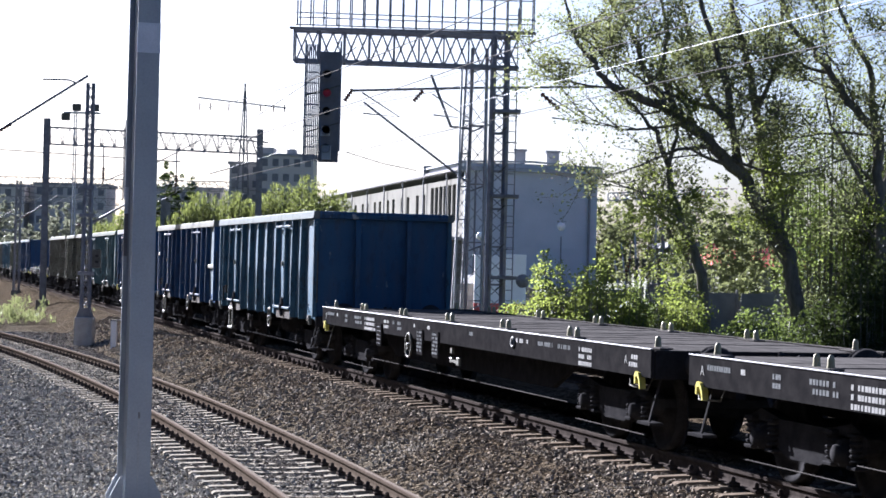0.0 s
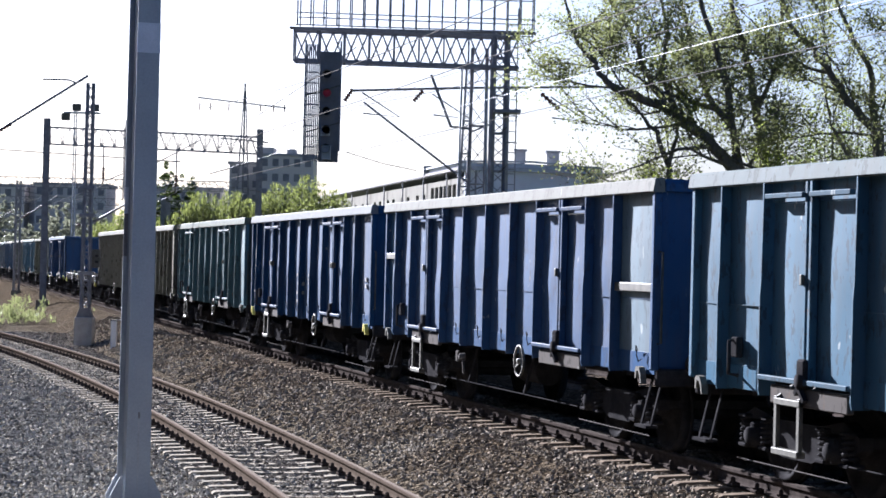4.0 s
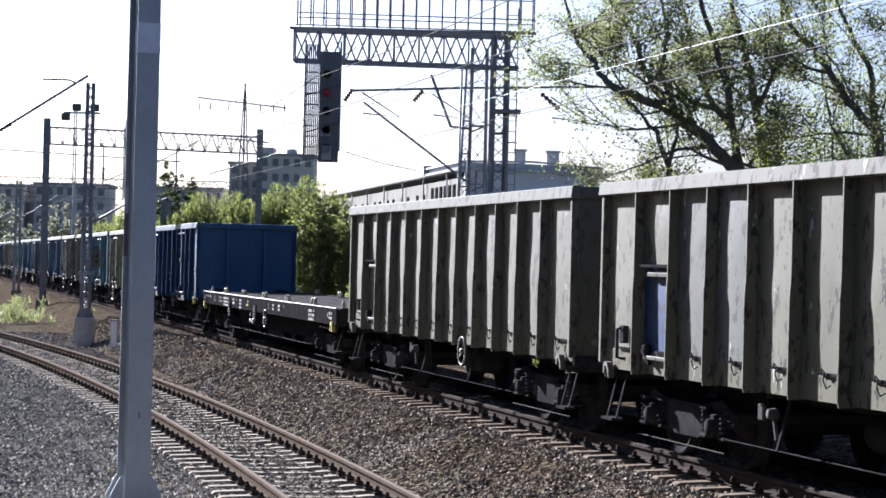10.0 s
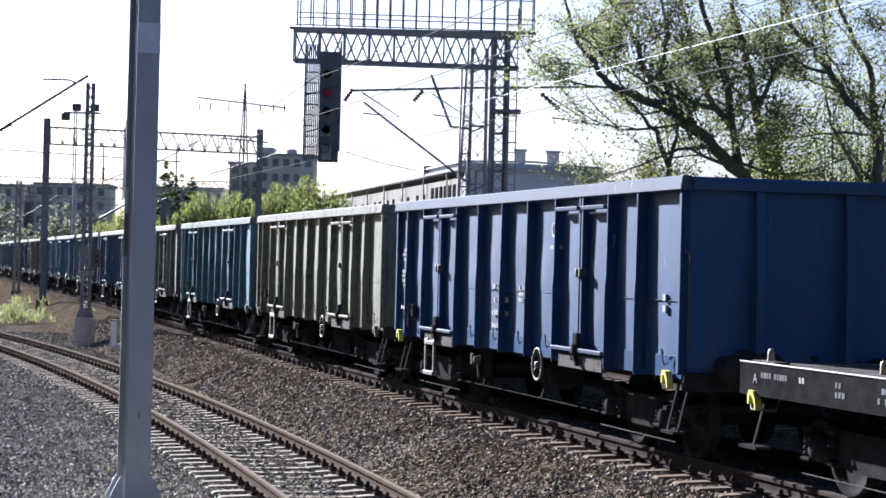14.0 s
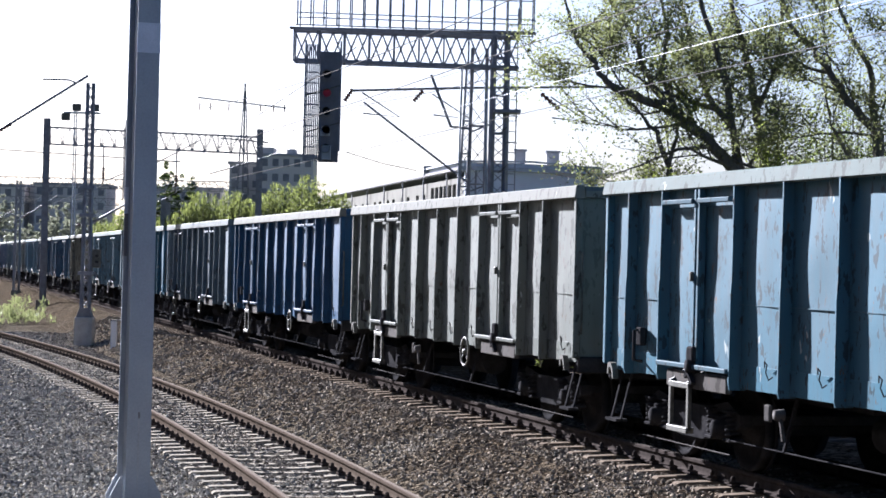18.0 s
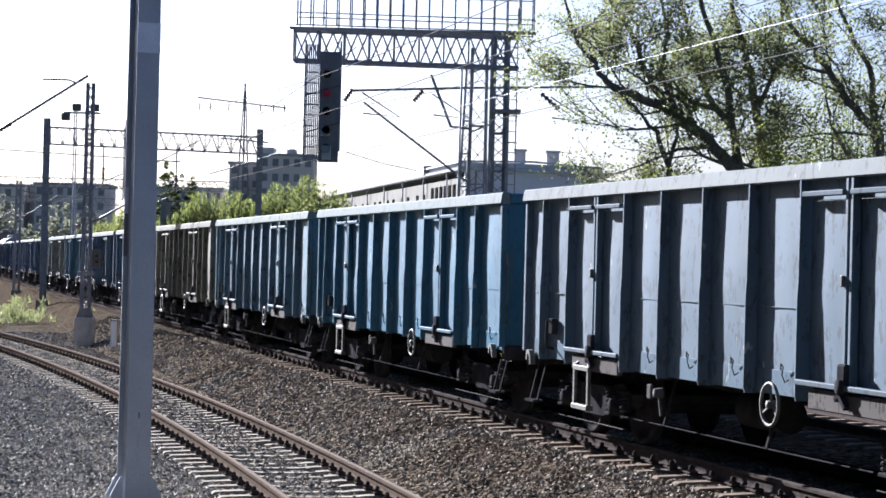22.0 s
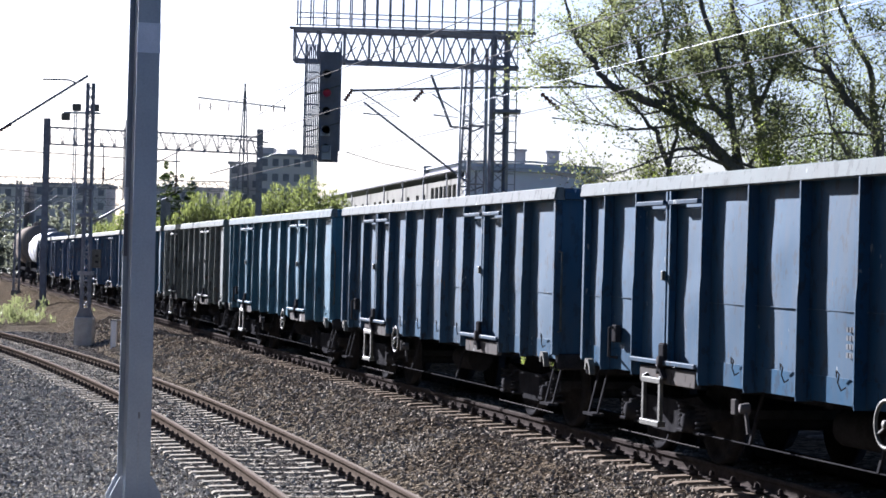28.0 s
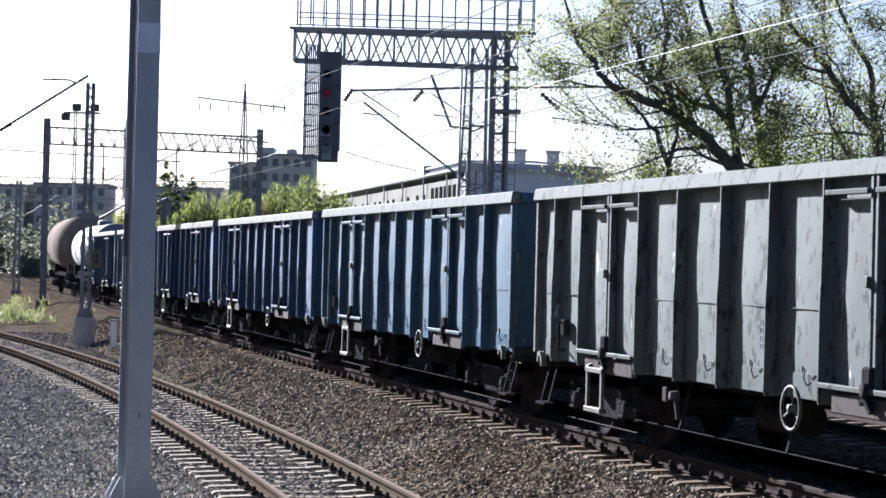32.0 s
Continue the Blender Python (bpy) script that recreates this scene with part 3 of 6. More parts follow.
def add_ends(wagon, half, z=1.05):
    for e in (-1, 1):
        for s in (-1, 1):
            b = part("buffer", BUFFER, None, wagon)
            b.matrix_basis = Matrix.LocRotScale((e * (half + 0.0), s * 0.875, z), Euler((0, 0, 0 if e > 0 else math.pi)), None)
        c = part("coupling", COUPLING, None, wagon)
        c.matrix_basis = Matrix.LocRotScale((e * half, 0, z - 1.05), Euler((0, 0, 0 if e > 0 else math.pi)), None)


def handwheel_shape(r=0.25):
    sh = Shape()
    sh.ring((0, 0, 0), (0, 1, 0), r, 0.018, 24, 6)
    for k in range(3):
        a = math.pi / 2 + k * 2 * math.pi / 3
        sh.tube([(0, 0.02, 0), (math.cos(a) * r, 0, math.sin(a) * r)], 0.013, 5)
    sh.lathe([(-0.03, 0.0), (-0.03, 0.035), (0.06, 0.04)], (0, 0, 0), (0, 1, 0), 8)
    return sh


def step_shape():
    """The shunter's hanging step: a rectangular frame with a tread."""
    sh = Shape()
    for x in (-0.25, 0.25):
        sh.box(x - 0.032, x + 0.032, -0.02, 0.02, 0.40, 0.92, 0.006)
        sh.beam((x, 0, 0.90), (x + 0.02, 0.16, 1.02), 0.05, 0.03)
    sh.box(-0.282, 0.282, -0.04, 0.05, 0.38, 0.44, 0.006)
    sh.box(-0.282, 0.282, -0.025, 0.02, 0.84, 0.90, 0.006)
    return sh


def hook_shape():
    sh = Shape()
    return sh.tube([(-0.09, 0, 0.13), (-0.06, -0.015, 0.19), (0.01, -0.02, 0.16), (-0.02, -0.02, 0.09), (0.05, -0.02, 0.02), (0.12, -0.01, 0.05)], 0.007, 5)


def tow_shape():
    sh = Shape()
    sh.prism([(-0.13, 0.15), (-0.09, 0.20), (0.03, 0.19), (0.10, 0.09), (0.13, -0.04), (0.10, -0.05), (0.06, 0.06), (0.0, 0.13), (-0.07, 0.13), (-0.09, 0.02), (-0.13, 0.02)], "y", -0.05, 0.02)
    sh.v = [(x * 0.75, y, z * 0.75) for x, y, z in sh.v]
    return sh


def rib_shape(x, side, seed):
    """A pressed stiffener, deeper below half its height."""
    rnd = random.Random(seed)
    sh = Shape()
    w = 0.011
    prof = [(1.436, 0.91), (1.450, 0.97), (1.450, 1.86), (1.440, 2.02), (1.434, 2.94)]
    v = []
    for y, z in prof:
        dx = rnd.uniform(-0.006, 0.006)
        for a, yy in ((-0.018, 1.27), (-w + dx, y), (w + dx, y), (0.018, 1.27)):
            v.append((x + a, side * yy, z))
    n = 4
    f = [(i * n + k, i * n + k + 1, (i + 1) * n + k + 1, (i + 1) * n + k) for i in range(len(prof) - 1) for k in range(n - 1)]
    f += [(0, 3, 2, 1), (16, 17, 18, 19)]
    return sh.add(v, f if side < 0 else [q[::-1] for q in f])


def coaming_shape(side):
    sh = Shape()
    out = [(1.30, 2.93), (1.424, 2.925), (1.438, 2.940), (1.418, 3.072), (1.40, 3.085), (1.31, 3.085)]
    sh.prism([(side * u, w) for u, w in out][::(1 if side > 0 else -1)], "x", -HALF - 0.03, HALF + 0.03)
    return sh


EVEN_RIBS = [-5.25 + 1.05 * k for k in range(11)]
EVEN_BAYS = list(zip([-HALF + 0.06] + EVEN_RIBS, EVEN_RIBS + [HALF - 0.06]))


def make_open_wagon(seed, two_lock=False, barred=False, even=False):
    """A four-axle open box wagon with ribbed sides and two double doors a side, or even ribs and one small end door."""
    ribs, bays, doors = (EVEN_RIBS, EVEN_BAYS, []) if even else (RIBS, BAYS, DOORS)
    w = thing("open_wagon", Matrix(), "four-axle open box wagon with ribbed steel sides", "freight wagon", "wagons of the goods train")
    rnd = random.Random(seed)
    for k, (x0, x1) in enumerate(bays):
        if even and k == 1:
            # small end door: a recessed leaf under a short panel
            part("side_panel", bulged(x0 + 0.02, x1 - 0.02, 1.326, 2.14, 2.94, -1, 0.008, 5), PAINT, w)
            leaf = part("door_leaf", bulged(x0 + 0.05, x1 - 0.05, 1.315, 1.08, 2.10, -1, 0.006, 9), PAINT, w)
            part("top_bar", Shape().box(x0 + 0.30, x1 - 0.03, -1.39, -1.33, 2.0, 2.05, 0.008), DULLPAINT, leaf, "pale worn bar")
            part("bottom_bar", Shape().box(x0 + 0.25, x1 - 0.03, -1.40, -1.33, 1.09, 1.135, 0.008), DULLPAINT, leaf, "pale worn bar")
            part("door_frame", Shape().box(x0 + 0.02, x1 - 0.02, -1.41, -1.31, 2.10, 2.135, 0.006), UNDER, w)
            lock = Shape().box(x0 + 0.16, x0 + 0.30, -1.40, -1.32, 1.14, 1.26, 0.02)
            lock.beam((x0 + 0.2, -1.38, 1.2), (x0 + 0.42, -1.38, 1.05), 0.05, 0.04)
            part("door_lock", lock, UNDER, w, "dark greasy locking gear")
            continue
        part("side_panel", bulged(x0 + 0.02, x1 - 0.02, 1.326, 0.96, 2.94, -1, 0.016 if even else 0.011, rnd.randrange(999)), PAINT, w)
    for x0, x1 in doors:
        mid = (x0 + x1) / 2
        for a, b in ((x0 + 0.06, mid - 0.05), (mid + 0.05, x1 - 0.06)):
            leaf = part("door_leaf", bulged(a, b, 1.34, 1.08, 2.74, -1, 0.008, rnd.randrange(999)), PAINT, w)
            sh = Shape()
            sh.box(a + 0.02, b - 0.02, -1.46, -1.40, 2.775, 2.825, 0.008)
            part("top_bar", sh, DULLPAINT, leaf, "pale worn bar")
            sh = Shape()
            sh.box(a - 0.03, b + 0.02, -1.475, -1.41, 1.065, 1.115, 0.008)
            part("bottom_bar", sh, DULLPAINT, leaf, "pale worn bar")
            lx = mid + (-0.07 if b < mid else 0.07)
            if two_lock or b < mid:
                sh = Shape()
                sh.box(lx - 0.025, lx + 0.025, -1.46, -1.38, 1.97, 2.07, 0.008)
                part("latch", sh, WORNWHITE, leaf)
        part("door_header", Shape().box(x0 + 0.03, x1 - 0.03, -1.352, -1.325, 2.745, 2.94, 0.003), PAINT, w)
        sh = Shape()
        for dx in (-0.05, 0.05):
            sh.box(mid + dx - 0.03, mid + dx + 0.03, -1.425, -1.345, 1.05, 2.93, 0.01)
        part("door_post", sh, PAINT, w)
        sh = Shape()
        sh.lathe([(-0.06, 0.0), (-0.06, 0.07), (0.05, 0.08)], (mid, -1.44, 1.10), (0, 1, 0), 10)
        sh.box(mid - 0.10, mid + 0.07, -1.47, -1.40, 1.12, 1.30, 0.02)
        sh.beam((mid - 0.06, -1.47, 1.08), (mid + 0.12, -1.47, 0.92), 0.05, 0.04)
        sh.beam((mid + 0.06, -1.46, 1.10), (mid - 0.10, -1.46, 0.98), 0.05, 0.04)
        part("door_lock", sh, UNDER, w, "dark greasy locking gear")
        sh = Shape()
        sh.box(x0 + 0.25, x1 - 0.10, -1.43, -1.36, 0.86, 1.035, 0.01)
        part("door_flap", sh, DULLPAINT, w, "patchy pale and rusty flap", (0.06, 0.054, 0.05, 1.0))
    for x in ribs:
        part("rib", rib_shape(x, -1, rnd.randrange(999)), PAINT, w)
    # far side in one piece with its ribs
    sh = Shape()
    sh.box(-HALF + 0.05, HALF - 0.05, 1.32, 1.35, 1.0, 2.94)
    part("far_side_wall", sh, PAINT, w)
    for x in ribs:
        part("rib", rib_shape(x, 1, rnd.randrange(999)), PAINT, w)
    for s in (-1, 1):
        part("coaming", coaming_shape(s), DULLPAINT, w, "pale rounded top rail")
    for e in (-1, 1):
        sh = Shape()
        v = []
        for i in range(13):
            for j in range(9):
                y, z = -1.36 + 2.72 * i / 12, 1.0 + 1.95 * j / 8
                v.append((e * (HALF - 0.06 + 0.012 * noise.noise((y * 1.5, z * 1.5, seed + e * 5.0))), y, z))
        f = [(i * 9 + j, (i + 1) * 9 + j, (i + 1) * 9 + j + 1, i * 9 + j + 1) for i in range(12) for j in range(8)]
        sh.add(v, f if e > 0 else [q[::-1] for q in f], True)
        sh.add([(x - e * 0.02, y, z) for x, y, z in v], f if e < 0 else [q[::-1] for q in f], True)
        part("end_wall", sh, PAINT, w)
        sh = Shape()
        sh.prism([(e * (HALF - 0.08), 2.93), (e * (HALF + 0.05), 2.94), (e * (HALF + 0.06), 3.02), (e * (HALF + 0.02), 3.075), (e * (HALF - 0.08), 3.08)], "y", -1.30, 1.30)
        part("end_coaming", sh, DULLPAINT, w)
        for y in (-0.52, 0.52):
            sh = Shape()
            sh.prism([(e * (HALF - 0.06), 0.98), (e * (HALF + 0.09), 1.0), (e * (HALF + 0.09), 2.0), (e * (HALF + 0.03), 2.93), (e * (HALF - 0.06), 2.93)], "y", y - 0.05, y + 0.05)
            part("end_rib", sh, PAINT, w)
        for y in (-1, 1):
            sh = Shape()
            sh.box(min(e * (HALF - 0.09), e * HALF), max(e * (HALF - 0.09), e * HALF), min(y * 1.31, y * 1.405), max(y * 1.31, y * 1.405), 0.98, 2.93, 0.015)
            part("corner_post", sh, PAINT, w)
        sh = Shape()
        sh.box(min(e * (HALF - 0.10), e * HALF), max(e * (HALF - 0.10), e * HALF), -1.33, 1.33, 0.80, 1.0, 0.02)
        part("headstock", sh, UNDER, w)
        sh = Shape()
        y = -1.34
        sh.tube([(e * (HALF - 0.02), y, 1.27), (e * (HALF + 0.11), y, 1.28), (e * (HALF + 0.11), y, 2.27), (e * (HALF - 0.02), y, 2.28)], 0.015, 6)
        part("grab_rail", sh, WORNWHITE, w, "pale upright grab rail")
        sh = Shape()
        sh.beam((e * 6.0, -1.2, 0.9), (e * 6.0, -1.33, 0.36), 0.04, 0.02)
        sh.beam((e * 6.3, -1.2, 0.9), (e * 6.3, -1.33, 0.36), 0.04, 0.02)
        sh.box(e * 6.15 - 0.18, e * 6.15 + 0.18, -1.40, -1.26, 0.34, 0.37)
        part("corner_step", sh, UNDER, w)
        tow = part("tow_hook", tow_shape(), YELLOW if barred else WORNWHITE, w, "painted rope hook")
        tow.location = (e * 6.12, -1.38, 0.86)
    sh = Shape()
    sh.box(-HALF + 0.06, HALF - 0.06, -1.31, 1.31, 1.08, 1.13)
    part("floor", sh, UNDER, w)
    sh = Shape()
    for s in (-1, 1):
        sh.box(-HALF + 0.1, HALF - 0.1, s * 1.22 - 0.05, s * 1.22 + 0.05, 0.92, 1.075)
        sh.box(-HALF + 0.1, HALF - 0.1, s * 0.28 - 0.06, s * 0.28 + 0.06, 0.74, 1.07)
    for x in (-5.2, -3.4, -2.0, 0, 2.0, 3.4, 5.2):
        sh.box(x - 0.07, x + 0.07, -1.2, 1.2, 0.86, 1.07)
    part("underframe", sh, UNDER, w, "grimy dark underframe")
    sh = Shape()
    sh.tube([(-0.9, -0.55, 0.62), (0.1, -0.55, 0.62)], 0.19, 14)
    sh.tube([(-1.05, -0.55, 0.62), (-1.4, -0.4, 0.60)], 0.03, 6)
    part("air_tank", sh, UNDER, w)
    sh = Shape()
    sh.tube([(-3.2, -1.15, 0.36), (3.2, -1.15, 0.36)], 0.009, 6)
    sh.beam((0.9, -1.15, 0.36), (0.9, -1.0, 0.95), 0.04, 0.03)
    sh.beam((-1.9, -1.15, 0.36), (-1.9, -1.0, 0.95), 0.04, 0.03)
    part("brake_rod", sh, UNDER, w)
    sh = Shape()
    sh.box(-1.92, -1.80, -1.36, -1.32, 0.66, 0.82, 0.01)
    part("selector_plate", sh, DECK, w, "small grey plate")
    sh = Shape()
    sh.lathe([(-0.05, 0.0), (-0.05, 0.05), (0.04, 0.06)], (-1.60, -1.34, 0.74), (0, 1, 0), 8)
    sh.beam((-1.60, -1.34, 0.78), (-1.50, -1.34, 0.50), 0.03, 0.03)
    part("brake_selector", sh, DECK, w, "small grey brake selector handle")
    wheel = part("hand_wheel", handwheel_shape(0.20), WORNWHITE, w, "white hand brake wheel with three spokes")
    wheel.location = (1.60, -1.44, 0.84)
    if not even:
        st = part("hanging_step", step_shape(), WORNWHITE, w, "white shunter's step")
        st.location = (-3.85, -1.46, 0.02)
    sh = Shape()
    dx = -0.55 if even else -0.15
    sh.tube([(-5.12, -1.36, 1.42), (-5.12, -1.46, 1.40), (-5.12, -1.46, 1.08), (-5.12, -1.36, 1.06)], 0.02, 6)
    sh.box(-5.17, -5.03, -1.42, -1.35, 1.24, 1.44, 0.01)
    sh.v = [(x + dx, y, z) for x, y, z in sh.v]
    part("bracket", sh, UNDER, w)
    for x0, x1 in (bays[2:] if even else (BAYS[2], BAYS[3], BAYS[4], BAYS[5], BAYS[7])):
        h = part("rope_hook", hook_shape(), UNDER, w)
        h.location = (x0 + (0.66 if even else 0.80), -1.375, 1.04)
    for x0, x1 in bays:
        part("lower_strip", Shape().box(x0 + 0.02, x1 - 0.02, -1.338, -1.31, 0.93, 1.165, 0.002), DULLPAINT, w)
        if even:
            part("slot", Shape().box(x0 + 0.5, x1 - 0.03, -1.362, -1.34, 1.168, 1.195), UNDER, w)
            continue
        part("seam", Shape().box(x0 + 0.02, x1 - 0.02, -1.347, -1.32, 1.752, 1.759), DULLPAINT, w)
    add_bogie(w, -4.5)
    add_bogie(w, 4.5)
    add_ends(w, HALF)
    return w


def marking(wagon, x, z, w, h, rows, cols, rnd, y=-1.412, mat=None):
    """Unreadable lettering: rows of short bars on a wagon's side."""
    sh = Shape()
    for r in range(rows):
        for c in range(cols):
            if rnd.random() < 0.15:
                continue
            a, b = x + w * c / cols, x + w * (c + rnd.uniform(0.55, 0.85)) / cols
            t = z - h * r / rows
            sh.box(a, b, y - 0.003, y + 0.03, t - h / rows * 0.6, t)
    if sh.v:
        tagged(part("marking", sh, mat or BARS, wagon, "faded white lettering"), kind="stuff")


def lettering(wagon, words, x, z, size, y=-1.372):
    """Painted words on a wagon's near side."""
    cu = bpy.data.curves.new("lettering", "FONT")
    cu.body, cu.size, cu.extrude = words, size, 0.002
    tmp = bpy.data.objects.new("lettering", cu)
    scene.collection.objects.link(tmp)
    bpy.context.view_layer.update()
    me = bpy.data.meshes.new_from_object(tmp.evaluated_get(bpy.context.evaluated_depsgraph_get()))
    bpy.data.objects.remove(tmp)
    me.materials.clear()
    me.materials.append(BARS)
    ob = part("lettering", me, None, wagon, "white painted lettering")
    ob.matrix_basis = Matrix.Translation((x, y, z)) @ Matrix.Rotation(math.pi / 2, 4, "X")


def make_flat_wagon(seed, wheel_x, plates, rows):
    """A long flat wagon with a plank deck and rows of container pins."""
    H = 9.1
    rnd = random.Random(seed)
    w = thing("flat_wagon", Matrix(), "empty black flat wagon with a plank deck and container pins", "freight wagon", "wagons of the goods train")
    for i in range(46):
        x0 = -H + 2 * H * i / 46
        sh = Shape()
        dz = rnd.uniform(-0.006, 0.006)
        sh.box(x0 + 0.008, x0 + 2 * H / 46 - 0.008, -1.33, 1.33, 1.15, 1.20 + dz, 0.006)
        part("deck_plank", sh, DECK, w)
    for s in (-1, 1):
        sill = Shape().prism([(-H, 1.205), (-H, 0.90), (H, 0.90), (H, 1.205)], "y", min(s * 1.36, s * 1.40), max(s * 1.36, s * 1.40))
        sl = part("side_sill", sill, BLACKSTEEL, w, "black side sill")
        sh = Shape()
        sh.box(-H, H, min(s * 1.375, s * 1.41), max(s * 1.375, s * 1.41), 1.207, 1.222, 0.004)
        part("sill_edge", sh, LATTICE if s < 0 else DECK, sl, "worn bright edge")
        sh = Shape()
        sh.prism([(-5.6, 0.92), (-4.4, 0.50), (4.4, 0.50), (5.6, 0.92)][::-1], "y", s * 1.0 - 0.04, s * 1.0 + 0.04)
        part("fishbelly_beam", sh, BLACKSTEEL, w)
        xs = [-8.85, -6.35, -3.33, -0.31, 2.72, 5.74, 8.75]
        for x in xs:
            base = Shape().box(x - 0.27, x + 0.27, s * 1.19 - 0.08, s * 1.19 + 0.08, 1.205, 1.226, 0.005)
            b = part("pin_plate", base, DECK, w)
            for dx in ((-0.15, 0.15) if abs(x) < 8 else (0.0,)):
                sh = Shape()
                sh.lathe([(0.0, 0.040), (0.03, 0.036), (0.075, 0.034), (0.105, 0.026), (0.118, 0.012), (0.120, 0.0)], (x + dx, s * 1.19, 1.23), (0, 0, 1), 10)
                part("container_pin", sh, PINS, b, "yellowish steel container pin")
    for e in (-1, 1):
        sh = Shape()
        sh.box(min(e * (H - 0.08), e * H), max(e * (H - 0.08), e * H), -1.35, 1.35, 0.88, 1.2, 0.01)
        part("headstock", sh, BLACKSTEEL, w)
        tow = part("tow_hook", tow_shape(), YELLOW, w, "yellow rope hook")
        tow.location = (e * 8.75, -1.38, 0.80)
        sh = Shape()
        sh.tube([(e * 8.3, -1.33, 0.9), (e * 8.35, -1.36, 0.78), (e * 8.9, -1.36, 0.76), (e * 9.0, -1.33, 0.9)], 0.013, 6)
        part("grab_rail", sh, WORNWHITE, w)
        sh = Shape()
        sh.beam((e * 8.9, -1.2, 0.9), (e * 8.9, -1.33, 0.40), 0.04, 0.02)
        sh.box(e * 8.9 - 0.2, e * 8.9 + 0.2, -1.40, -1.24, 0.38, 0.41)
        part("corner_step", sh, UNDER, w)
    sh = Shape()
    for s in (-1, 1):
        sh.box(-H + 0.1, H - 0.1, s * 0.3 - 0.06, s * 0.3 + 0.06, 0.66, 1.14)
    for i in range(11):
        x = -8.5 + 1.7 * i
        sh.box(x - 0.06, x + 0.06, -1.34, 1.34, 0.98, 1.14)
    part("underframe", sh, UNDER, w, "grimy dark underframe")
    sh = Shape()
    sh.tube([(-5.6, -1.2, 0.40), (5.6, -1.2, 0.40)], 0.007, 6)
    part("brake_rod", sh, DECK, w, "thin steel pull rod")
    wheel = part("hand_wheel", handwheel_shape(0.19), WORNWHITE, w, "hand brake wheel with three spokes")
    wheel.location = (wheel_x, -1.42, 0.78)
    frame_x, grids, gear_x = plates
    holder = part("label_frame", Shape().box(frame_x - 0.16, frame_x + 0.16, -1.43, -1.40, 0.68, 1.06, 0.004), BLACKSTEEL, w, "small black slatted label frame")
    sh = Shape()
    for k in range(5):
        sh.box(frame_x - 0.13, frame_x + 0.13, -1.437, -1.43, 0.72 + 0.07 * k, 0.727 + 0.07 * k)
    part("slat_edges", sh, DARKSTEEL, holder)
    for grid_x in grids:
        grid = part("inspection_plate", Shape().box(grid_x - 0.18, grid_x + 0.18, -1.42, -1.402, 0.66, 1.06, 0.004), BLACKSTEEL, w, "dark plate with a white printed grid")
        marking(grid, grid_x - 0.16, 1.03, 0.32, 0.34, 6, 5, rnd, -1.422, FADED)
    sh = Shape()
    sh.box(gear_x - 0.12, gear_x + 0.0, -1.36, -1.32, 0.62, 0.70, 0.01)
    sh.box(gear_x - 0.09, gear_x + 0.02, -1.36, -1.32, 0.76, 0.86, 0.01)
    sh.box(gear_x + 0.30, gear_x + 0.44, -1.37, -1.33, 0.60, 0.72, 0.01)
    sh.beam((gear_x, -1.34, 0.66), (gear_x + 0.32, -1.34, 0.64), 0.05, 0.03)
    part("brake_selector", sh, WORNWHITE, w, "pale brake selector plates")
    for x, wd, r, c, mat in rows:
        marking(w, x, 1.13, wd, 0.08 * r + 0.01, r, c, rnd, -1.4005, mat)
    for x in (-8.78, 8.25):
        lettering(w, "A", x, 1.02, 0.14, -1.4035)
    add_bogie(w, -7.0)
    add_bogie(w, 7.0)
    add_ends(w, H)
    return w


def make_tank_wagon(length, radius, mat, label, rings):
    """A tank wagon: barrel, dished ends, saddles and frame."""
    H = length / 2 - 0.62
    w = thing("tank_wagon", Matrix(), label, "tank wagon", "wagons of the goods train")
    zc = 1.25 + radius
    sh = Shape()
    b = H - 0.35
    prof = [(-b, 0.0), (-b + 0.02, radius * 0.35), (-b + 0.10, radius * 0.7), (-b + 0.22, radius * 0.9), (-b + 0.40, radius)]
    sh.lathe(prof + [(0, radius)] + [(-u, r) for u, r in prof[::-1]], (0, 0, zc), (1, 0, 0), 40)
    part("barrel", sh, mat, w)
    for x in rings:
        sh = Shape()
        sh.lathe([(-0.05, radius + 0.002), (-0.045, radius + 0.02), (0.045, radius + 0.02), (0.05, radius + 0.002)], (x, 0, zc), (1, 0, 0), 40)
        part("band", sh, UNDER, w)
    sh = Shape()
    sh.lathe([(0, 0.35), (0.22, 0.35), (0.26, 0.2), (0.27, 0.0)], (0, 0, zc + radius - 0.03), (0, 0, 1), 16)
    part("dome", sh, mat, w)
    sh = Shape()
    for s in (-1, 1):
        sh.box(-H, H, s * 0.9 - 0.08, s * 0.9 + 0.08, 0.95, 1.15)
    sh.box(-H, H, -0.3, 0.3, 0.8, 1.1)
    for e in (-1, 1):
        sh.box(e * (H - 0.1) - 0.1, e * (H - 0.1) + 0.1, -1.3, 1.3, 0.85, 1.2, 0.02)
        sh.box(e * (H - 1.9) - 0.2, e * (H - 1.9) + 0.2, -1.1, 1.1, 1.1, 1.6)
    part("frame", sh, UNDER, w)
    for e in (-1, 1):
        sh = Shape()
        for y in (-0.25, 0.25):
            sh.tube([(e * (H - 0.15), y - 0.9, 1.2), (e * (H - 0.15), y - 0.9, zc + radius * 0.5)], 0.02, 6)
        for k in range(7):
            sh.tube([(e * (H - 0.15), -1.15, 1.4 + k * 0.25), (e * (H - 0.15), -0.65, 1.4 + k * 0.25)], 0.013, 5)
        part("ladder", sh, WORNWHITE, w)
    add_bogie(w, -(H - 2.0))
    add_bogie(w, H - 2.0)
    add_ends(w, H)
    return w


